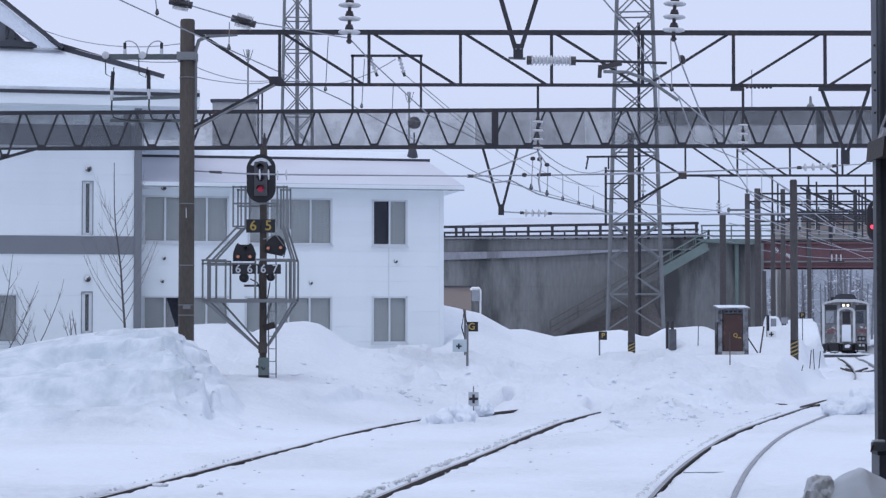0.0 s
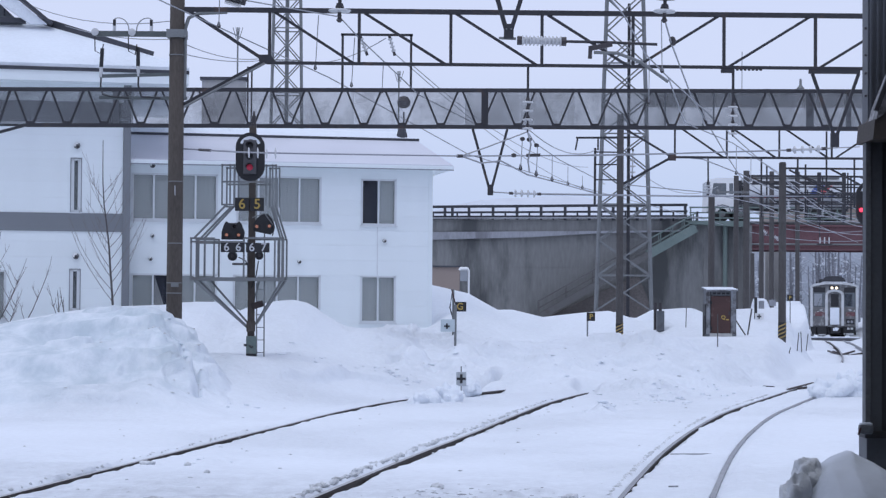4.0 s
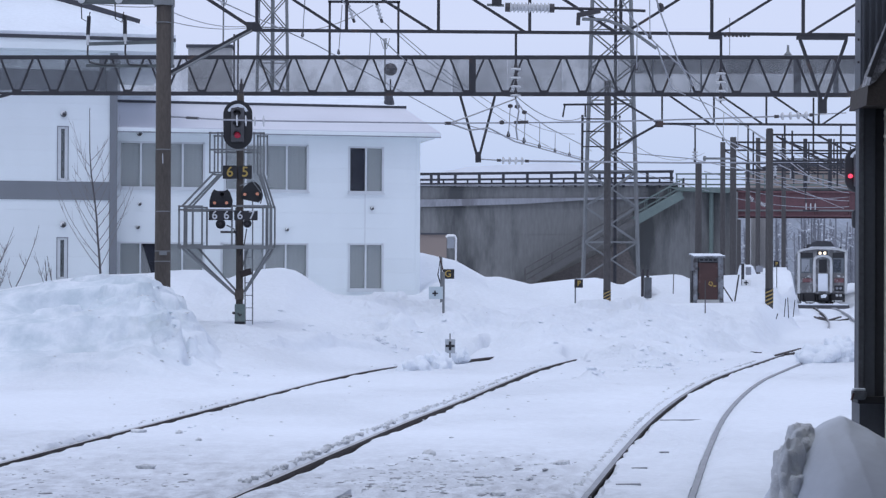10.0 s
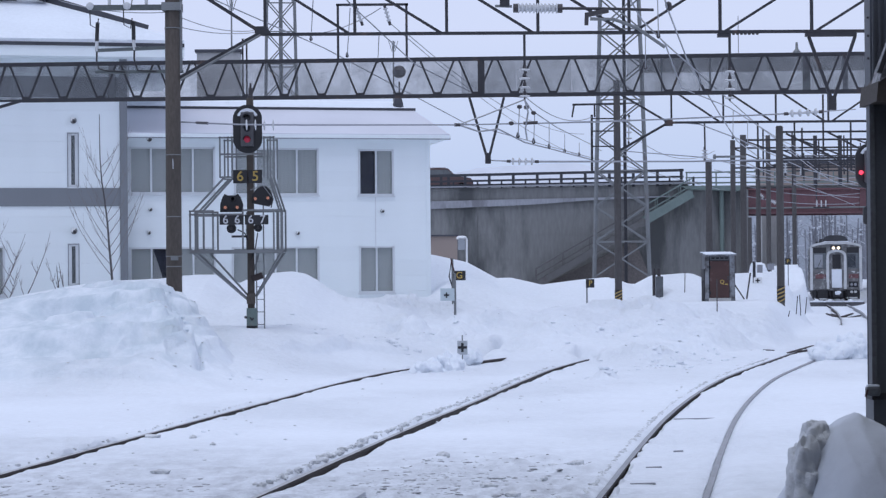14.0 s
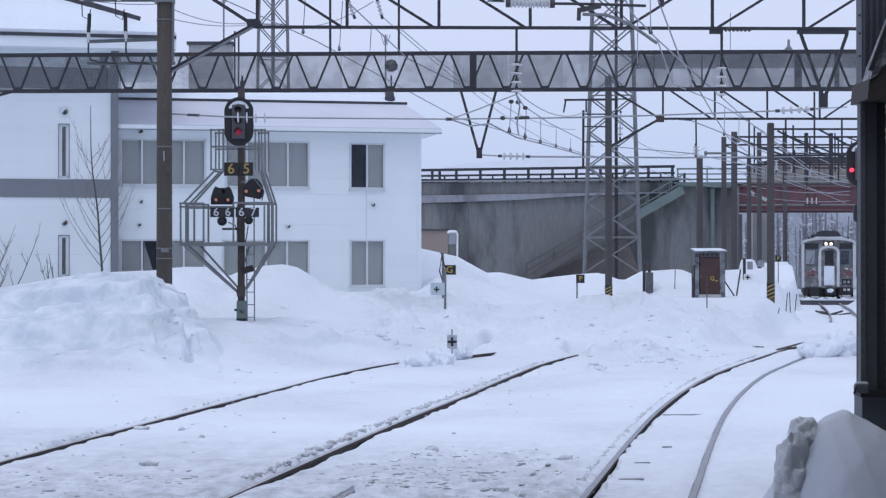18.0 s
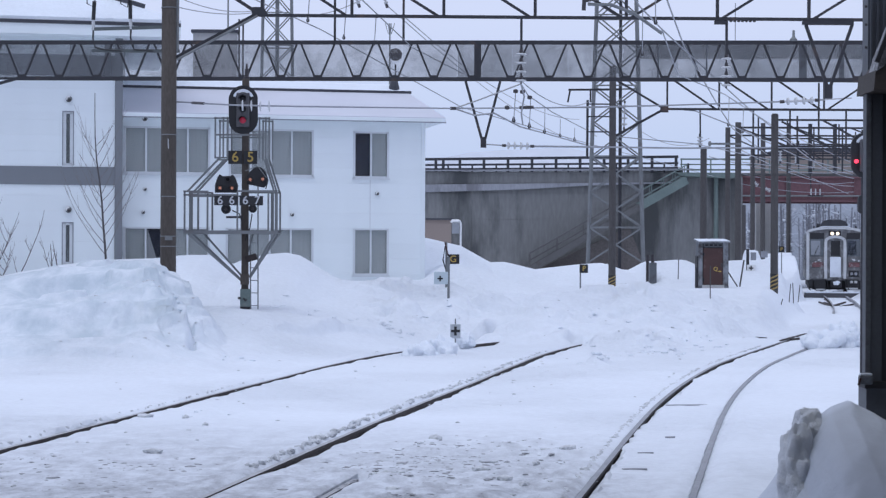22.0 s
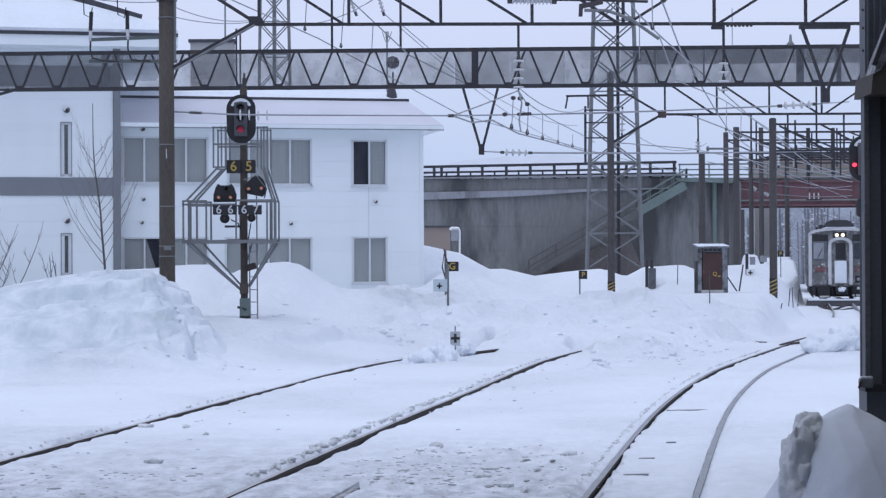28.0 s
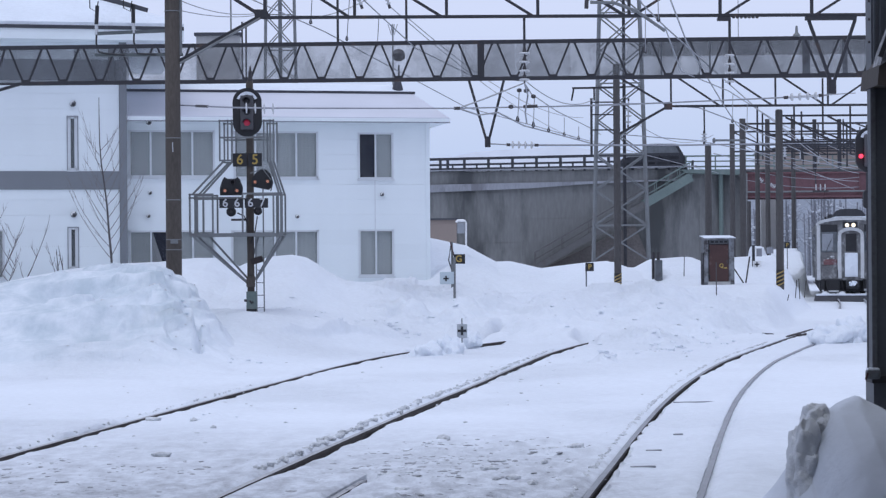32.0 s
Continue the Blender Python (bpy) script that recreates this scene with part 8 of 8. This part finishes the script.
strew(crumbs, [(float(RAIL_A(y)) + rng.uniform(-5, 7), y, rng.uniform(0.012, 0.04)) for y in [rng.uniform(16, 44) for _ in range(110)]], 0.5)
strew(crumbs, [(rng.uniform(-6.6, -4.6), rng.uniform(37, 42), rng.uniform(0.02, 0.05)) for _ in range(12)], 0.6)
chunks = Form()
y = 15.0
while y < 47:
    y += rng.uniform(0.03, 0.10)
    clod(crumbs, (float(RAIL_C(y)) - 0.15 + rng.gauss(0, 0.018), y, 0.018), rng.uniform(0.010, 0.028), rng, 0, 0.9)
strew(crumbs, [(rng.gauss(-5.9, 0.75), rng.uniform(37.2, 41.2), rng.uniform(0.02, 0.045)) for _ in range(9)], 0.4)
strew(chunks, [(-5.05 - 0.035 * k * k / 4 + rng.gauss(0, 0.06), 39.2 + 0.28 * k, rng.uniform(0.04, 0.09)) for k in range(9)], 0.6)
strew(crumbs, [(rng.uniform(-8.2, -4.9), rng.uniform(38.2, 41.6), rng.uniform(0.02, 0.05)) for _ in range(6)], 0.4)
for k in range(11):
    cx, cy = -3.6 + 0.29 * k, 46.9 + 0.12 * k + rng.uniform(-0.2, 0.2)
    strew(chunks, [(cx + rng.gauss(0, 0.22), cy + rng.gauss(0, 0.18), rng.uniform(0.025, 0.07)) for _ in range(3)], 0.4)
for cx, cy, n, r in ((5.2, 44.0, 12, 0.12), (5.7, 45.6, 10, 0.11), (4.2, 41.6, 5, 0.08), (-0.7, 48.0, 14, 0.12), (6.6, 47.0, 6, 0.10)):
    strew(chunks, [(cx + rng.gauss(0, 0.35), cy + rng.gauss(0, 0.5), rng.uniform(0.03, r)) for _ in range(n)], 0.55)
for cx, cy, n in ((0.2, 47.5, 6), (-1.2, 48.5, 5), (3.6, 51.5, 3), (6.2, 50.5, 6), (7.4, 49.2, 4), (4.0, 48.0, 3)):
    strew(chunks, [(cx + rng.gauss(0, 0.75), cy + rng.gauss(0, 0.6), rng.uniform(0.03, 0.08)) for _ in range(n)], 0.4)
# darker crumbs that also draw the far bank's small shadow dashes
strew(crumbs, [(rng.uniform(-1.5, 8.5), rng.uniform(47.5, 56), rng.uniform(0.02, 0.05)) for _ in range(26)], 0.4)
for cx, cy, rx, ry, amp in BROKEN:
    strew(chunks, [(cx + rng.gauss(0, rx * 0.7), cy + rng.gauss(0, ry * 0.7), rng.uniform(0.03, 0.10) * min(1.0, amp * 5)) for _ in range(7)], 0.5)
tagged(new("snow_chunks", mesh_of("snow_chunks", chunks, SNOW)), "broken white chunks of ploughed snow", "snow", kind="stuff")
tagged(new("snow_crumbs", mesh_of("snow_crumbs", crumbs, CLOD)), "loose grey crumbs of snow and ice", "snow", kind="stuff")


# ---- the train ----
def arc_top(half, z_low, z_side, z_mid, n=10):
    """An upright outline with a bowed top, in x and z."""
    return [(-half, z_low), (half, z_low)] + [(half * math.cos(k * math.pi / n), z_side + (z_mid - z_side) * math.sin(k * math.pi / n) ** 0.8) for k in range(n + 1)]


def build_train():
    rng = random.Random(44)
    t = thing("train", (0, 0, 0), "grey diesel railcar with lit headlights and a frosted front", "train")
    W = 1.38
    body = part("body", Form().prism(arc_top(W, 0.75, 3.04, 3.40), 0.10, 20.0), TRAIN_BODY, t, "stainless grey car body")
    face = part("cab_front", Form().prism(arc_top(W - 0.01, 0.78, 3.02, 3.36), 0.02, 0.10), TRAIN_FACE, t, "grimy grey cab front")
    # frosted rim: two side pillars and the bowed roof edge
    for x in (-1.30, 1.30):
        part("side_pillar", Form().box(x - 0.075, -0.05, 0.78, x + 0.075, 0.03, 3.06, 0.02), TRAIN_WHITE, face, "white corner pillar frosted with snow")
    out = arc_top(W - 0.03, 0.78, 3.04, 3.33, 14)[2:]
    rim = Form()
    for p, q in zip(out, out[1:]):
        rim.beam((p[0], -0.02, p[1]), (q[0], -0.02, q[1]), 0.12, 0.10, (0, 1, 0))
    part("roof_rim", rim, TRAIN_WHITE, face, "roof edge frosted with snow")
    for a, b, dark in ((-1.20, -0.52, False), (0.56, 1.21, True)):
        w = part("cab_window", Form().box(a, -0.005, 1.93, b, 0.02, 2.84, 0.02), TRAIN_GLASS, face, "dark cab window")
        part("header", Form().box(a, -0.02, 2.78, b, 0.015, 3.08, 0.01), BLACK, w)
        # flat coloured pane stands in for what the cab glass mirrors
        part("painted_reflection", Form().box(a + 0.05, -0.014, 2.00, b - 0.18, -0.006, 2.70), DARK_GLASS if dark else PALE_GREY, w)
        part("wiper", Form().beam((a + 0.2, -0.03, 1.95), (a + 0.42, -0.03, 2.45), 0.02), BLACK, w)
        part("sill_panel", Form().box(a, -0.012, 1.68, b, 0.015, 1.92, 0.01), TRAIN_FACE, face)
        part("red_band", Form().box(a + 0.10, -0.02, 1.40, b - 0.02, 0.01, 1.64, 0.02), TRAIN_RED, face, "faded red band")
        part("lower_panel", Form().box(a, -0.012, 0.84, b, 0.012, 1.38, 0.02), TRAIN_FACE, face)
        g = Form()
        for k in range(6):
            clod(g, (a + rng.uniform(0.04, 0.62), -0.012, rng.uniform(1.45, 1.82)), rng.uniform(0.025, 0.06), rng, 0, 1.0)
        for i, q in enumerate(g.v):
            g.v[i] = (q[0], -0.014 + (q[1] + 0.012) * 0.12, q[2])
        part("snow_spatter", g, TRAIN_WHITE, face, "snow spattered over the panels")
    # gangway: pillars, bowed head, recessed door
    n = 8
    arch = [(0.46 * math.cos(k * math.pi / n) + 0.02, 2.66 + 0.24 * math.sin(k * math.pi / n)) for k in range(n + 1)]
    g = Form()
    for p, q in zip([(0.48, 0.84)] + arch, arch + [(-0.44, 0.84)]):
        g.beam((p[0], -0.07, p[1]), (q[0], -0.07, q[1]), 0.14, 0.075, (0, 1, 0))
    part("gangway_frame", g, TRAIN_WHITE, face, "frosted white gangway frame", True)
    for x in (-0.33, 0.37):
        part("gangway_pillar", Form().box(x - 0.055, -0.05, 0.86, x + 0.055, 0.01, 2.70, 0.01), TRAIN_FACE, face)
    door = part("end_door", Form().box(-0.27, 0.0, 0.86, 0.31, 0.015, 2.80), TRAIN_FACE, face)
    part("door_window", Form().box(-0.19, -0.012, 1.95, 0.25, 0.002, 2.70, 0.01), TRAIN_DARK, door, "dark door window")
    part("frosted_panel", Form().box(-0.24, -0.045, 0.90, 0.30, 0.0, 1.90, 0.03), CLEAN_SNOW, door, "snow-caked lower door")
    part("handrail", Form().tube([(-0.51, -0.09, 1.2), (-0.51, -0.09, 2.4)], 0.018, 8), TRAIN_WHITE, face)
    part("handrail", Form().tube([(0.54, -0.09, 1.2), (0.54, -0.09, 2.4)], 0.018, 8), TRAIN_WHITE, face)
    hood = part("headlight_case", Form().box(-0.30, -0.05, 2.93, 0.30, 0.02, 3.19, 0.03), BLACK, face)
    for x in (-0.13, 0.13):
        part("headlight", Form().lathe((x, -0.05, 3.05), (0, -1, 0), [(0, 0.082), (0.02, 0.082), (0.04, 0.06), (0.041, 0.001)], 18), HEAD_GLOW, hood, "lit headlight")
    lamps = part("lamp_housing", Form().box(0.66, -0.035, 0.92, 1.16, 0.0, 1.24, 0.02), BLACK, face, "black tail lamp housing")
    for x in (0.81, 1.01):
        part("tail_lamp", Form().lathe((x, -0.036, 1.08), (0, -1, 0), [(0, 0.075), (0.02, 0.07), (0.022, 0.03)], 14), FASCIA, lamps)
        part("step_lamp", Form().box(x - 0.07, -0.06, 0.62, x + 0.07, -0.03, 0.74, 0.02), TRAIN_WHITE, face)
    # roof: dark domed cooler with snow before it
    part("roof_unit", Form().prism([(-0.68, 3.30), (0.68, 3.30), (0.66, 3.52), (0.54, 3.68), (0.30, 3.76), (-0.30, 3.76), (-0.54, 3.68), (-0.66, 3.52)], 1.6, 4.4), ROOF_UNIT, t, "dark domed roof cooler")
    part("roof_unit", Form().prism([(-0.8, 3.3), (0.8, 3.3), (0.74, 3.66), (-0.74, 3.66)], 9.0, 13.0), ROOF_UNIT, t)
    for x in (-1.0, 1.02):
        part("horn", Form().tube([(x, 0.5, 3.18), (x, 0.5, 3.42)], 0.04, 8), TRAIN_DARK, t)
    part("roof_snow", Form().prism([(-1.1, 3.24), (1.1, 3.24), (0.6, 3.42), (-0.6, 3.42)], 0.14, 1.5), CLEAN_SNOW, t)
    # below the floor
    part("underframe", Form().box(-1.25, 0.25, 0.30, 1.25, 19.8, 0.78), TRAIN_DARK, t)
    for a, b, z0 in ((-1.22, -1.04, 0.26), (-0.98, -0.42, 0.24), (0.50, 1.16, 0.30)):
        eq = part("front_equipment", Form().box(a, 0.0, z0, b, 0.24, 0.80, 0.03), TRAIN_DARK, t)
        part("frost", Form().box(a + 0.04, -0.02, z0 + 0.02, b - 0.05, 0.005, z0 + 0.10, 0.02), TRAIN_WHITE, eq)
    for x in (-0.36, 0.60, -1.0):
        part("brake_hose", Form().tube([(x, -0.02, 0.78), (x + 0.03, -0.10, 0.5), (x + 0.08, -0.06, 0.28)], 0.025, 6), BLACK, t)
    cp = part("coupler", Form().box(-0.20, -0.42, 0.40, 0.34, 0.1, 0.76, 0.08), TRAIN_DARK, t, "coupler caked with snow")
    g = Form()
    for k in range(9):
        clod(g, (0.10 + rng.uniform(-0.14, 0.16), -0.43, 0.62 + rng.uniform(-0.06, 0.10)), rng.uniform(0.06, 0.11), rng, 0, 0.9)
    part("coupler_snow", g, CLEAN_SNOW, cp)
    plough = part("snow_plough", Form().prism([(-1.52, -0.10), (1.52, -0.10), (1.46, 0.15), (-1.46, 0.15)], -0.34, -0.26), LAMP_GREY, t, "snow-covered plough board")
    part("plough_snow", Form().box(-1.42, -0.40, 0.13, 1.42, -0.05, 0.21, 0.03), CLEAN_SNOW, plough)
    part("plough_skirt", Form().box(-0.85, -0.30, -0.20, 0.95, -0.22, -0.08), TRAIN_DARK, plough)
    for x in (-1.05, -0.35, 0.75):
        part("snow_clump", Form().lathe((x, -0.2, 0.18), (0, 0, 1), [(0, 0.18), (0.06, 0.15), (0.12, 0.06)], 9), CLEAN_SNOW, plough, "", True)
    for y in (2.2, 4.3, 15.7, 17.8):
        for s in (-1, 1):
            part("wheel", Form().lathe((s * 0.53, y, 0.43), (s, 0, 0), [(0, 0.45), (0.02, 0.45), (0.03, 0.43), (0.12, 0.43), (0.13, 0.2), (0.14, 0.02)], 20), RUST, t)
    for y in (3.25, 16.75):
        part("bogie", Form().box(-1.0, y - 1.4, 0.3, 1.0, y + 1.4, 0.6, 0.04), TRAIN_DARK, t)
    for s in (-1, 1):
        for k in range(7):
            y = 3.0 + k * 2.3
            part("side_window", Form().box(s * W - 0.015, y, 1.75, s * W + 0.015, y + 1.5, 2.75), TRAIN_GLASS, body)
        part("side_door", Form().box(s * W - 0.02, 0.9, 0.85, s * W + 0.02, 1.9, 2.85), TRAIN_FACE, body)
        part("side_band", Form().box(s * W - 0.012, 0.2, 1.2, s * W + 0.012, 19.9, 1.5), TRAIN_FACE, body)
    return t


train = build_train()


# ---- traffic on the bridge ----
def road_wheel(parent, x, y, r, w):
    ty = part("wheel", Form().lathe((x, y - w / 2, r), (0, 1, 0), [(0, r * 0.7), (0.02, r * 0.96), (w * 0.3, r), (w * 0.7, r), (w - 0.02, r * 0.96), (w, r * 0.7)], 20), TYRE, parent)
    part("rim", Form().lathe((x, y - w / 2 - 0.005, r), (0, 1, 0), [(0, r * 0.2), (0.01, r * 0.6), (0.03, r * 0.66), (w, r * 0.6)], 16), GALV, ty)


def build_tanker():
    """A tank lorry that drives towards minus x."""
    t = thing("tank_lorry", (0, 0, 0), "silver tank lorry with blue and red stripes", "lorry")
    part("chassis", Form().box(0.4, -0.45, 0.75, 9.3, 0.45, 1.0), TRAIN_DARK, t)
    cab = part("cab", Form().prism([(0.0, 0.65), (0.05, 1.7), (0.25, 2.75), (0.6, 2.85), (2.0, 2.85), (2.05, 0.65)], -1.2, 1.2), WHITE, t, "white driver's cab")
    part("side_window", Form().prism([(0.30, 1.75), (0.42, 2.5), (1.25, 2.5), (1.25, 1.75)], -1.215, -1.19), TRAIN_GLASS, cab)
    part("rear_window", Form().box(1.45, -1.215, 1.8, 1.7, -1.19, 2.5), TRAIN_GLASS, cab)
    part("windscreen", Form().box(0.02, -1.05, 1.7, 0.22, 1.05, 2.6), TRAIN_GLASS, cab)
    part("mirror", Form().box(0.0, -1.5, 1.9, 0.12, -1.3, 2.4, 0.02), BLACK, cab)
    # black block stands in for the shade between cab and tank
    part("cab_gap_shade", Form().box(2.08, -1.0, 0.8, 2.3, 1.0, 2.7), BLACK, t)
    n = 24
    prof = [(math.cos(k * math.tau / n) * 1.2, 1.95 + math.sin(k * math.tau / n) * 0.98) for k in range(n)]
    f = Form()
    v = [(2.45, y, z) for y, z in prof] + [(2.6, y, z) for y, z in prof] + [(9.2, y, z) for y, z in prof] + [(9.45, y * 0.85, 1.95 + (z - 1.95) * 0.85) for y, z in prof]
    q = [(i * n + k, i * n + (k + 1) % n, (i + 1) * n + (k + 1) % n, (i + 1) * n + k) for i in range(3) for k in range(n)]
    f.add(v, q + [tuple(range(n - 1, -1, -1)), tuple(range(3 * n, 4 * n))])
    tank = part("tank", f, TANK, t, "silver oval tank", True)
    part("walkway", Form().box(3.0, -0.5, 2.9, 8.8, 0.5, 3.0, 0.01), GALV, tank)
    part("dark_line", Form().box(3.0, -1.10, 2.55, 8.9, -0.95, 2.68), BLACK, tank)
    part("blue_stripe", Form().prism([(6.6, 1.7), (7.0, 1.7), (7.7, 2.4), (7.1, 2.4)], -1.225, -1.1), BLUE_PAINT, tank)
    part("red_stripe", Form().prism([(7.1, 1.7), (7.5, 1.7), (8.2, 2.4), (7.75, 2.4)], -1.225, -1.1), RED_STRIPE, tank)
    part("red_line", Form().box(2.8, -1.222, 1.55, 7.3, -1.15, 1.64), RED_STRIPE, tank)
    part("lettering_bar", Form().box(6.2, -1.226, 1.68, 8.3, -1.15, 1.78), BLUE_PAINT, tank)
    part("skirt", Form().box(3.6, -1.2, 0.85, 9.0, -1.1, 1.15), FASCIA, t)
    for x in (1.0, 2.2, 7.3, 8.5):
        for y in (-1.05, 1.05):
            road_wheel(t, x, y, 0.5, 0.3)
        part("mudguard", Form().prism([(x - 0.6, 0.6), (x - 0.45, 1.0), (x, 1.12), (x + 0.45, 1.0), (x + 0.6, 0.6), (x + 0.52, 0.6), (x + 0.38, 0.95), (x, 1.05), (x - 0.38, 0.95), (x - 0.52, 0.6)], -1.22, -0.9), GALV, t)
    return t


def build_car(label, paint, length, height, front):
    """A passenger car; front: +1 drives towards x, -1 towards minus x."""
    t = thing("car", (0, 0, 0), label, "car", "cars on the bridge")
    L, H = length / 2, height
    s = front
    low = [(-L, 0.35), (L * 0.98, 0.35), (L, 0.65), (L * 0.92, 0.85), (L * 0.45, 0.98), (-L * 0.96, 1.0), (-L, 0.7)]
    part("body", Form().prism([(x * s, z) for x, z in low], -0.82, 0.82), paint, t)
    top = [(L * 0.45, 0.97), (L * 0.18, H * 0.97), (-L * 0.1, H), (-L * 0.75, H * 0.97), (-L * 0.94, 0.98)]
    cabin = part("cabin", Form().prism([(x * s, z) for x, z in top], -0.72, 0.72), paint, t)
    win = [(L * 0.37, 1.02), (L * 0.16, H * 0.91), (-L * 0.68, H * 0.91), (-L * 0.84, 1.02)]
    part("side_window", Form().prism([(x * s, z) for x, z in win], -0.735, -0.715), TRAIN_GLASS, cabin)
    part("roof_snow", Form().box(min(-L * 0.7 * s, L * 0.1 * s), -0.6, H - 0.01, max(-L * 0.7 * s, L * 0.1 * s), 0.6, H + 0.05, 0.02), CLEAN_SNOW, t)
    for x in (-L * 0.62, L * 0.62):
        for y in (-0.72, 0.72):
            road_wheel(t, x, y, 0.32, 0.2)
    part("bumper", Form().box(min(L * 0.97 * s, L * 1.02 * s), -0.75, 0.4, max(L * 0.97 * s, L * 1.02 * s), 0.75, 0.62), BLACK, t)
    return t


tanker = build_tanker()
car_a = build_car("maroon car with a snowy roof on the bridge", CAR_BROWN, 4.0, 1.55, 1)
car_b = build_car("black car on the bridge road", CAR_BLACK, 4.3, 1.75, -1)


def motions():
    """All that moves, from start to end."""
    # the railcar creeps in along the through track
    runs = ((0, 114.0), (6, 111.0), (9, 108.6), (12, 105.6), (14, 103.3), (18, 98.8), (20, 96.4), (23, 92.6), (27, 87.0), (30, 82.6), (32, 79.6))
    rows = [(t, pose(float(RAIL_C(y)) + GAUGE / 2, y, float(rail_level(y)), 0, 0, -math.degrees(math.atan(0.192)))) for t, y in runs]
    walk(train, rows)
    # bridge traffic: the lorry and the black car leftwards, the maroon car to the right
    deck = 7.486
    walk(tanker, [(0.0, pose(62.0 + 16, D5 + 2.2, deck)), (5.5, pose(-1.2 + 0.2, D5 + 2.2, deck)), (6.0, pose(-6.9 + 0.2, D5 + 2.2, deck)), (8.0, pose(-30, D5 + 2.2, deck)), (32.0, pose(-318.0, D5 + 2.2, deck))])
    walk(car_a, [(0.0, pose(-153.0, D5 + 5.5, deck)), (14.0, pose(1.0, D5 + 5.5, deck)), (14.5, pose(6.6, D5 + 5.5, deck)), (32.0, pose(199.0, D5 + 5.5, deck))])
    walk(car_b, [(0.0, pose(400.0, D5 + 2.2, deck)), (31.6, pose(19.6, D5 + 2.2, deck)), (32.0, pose(14.8, D5 + 2.2, deck))])


motions()
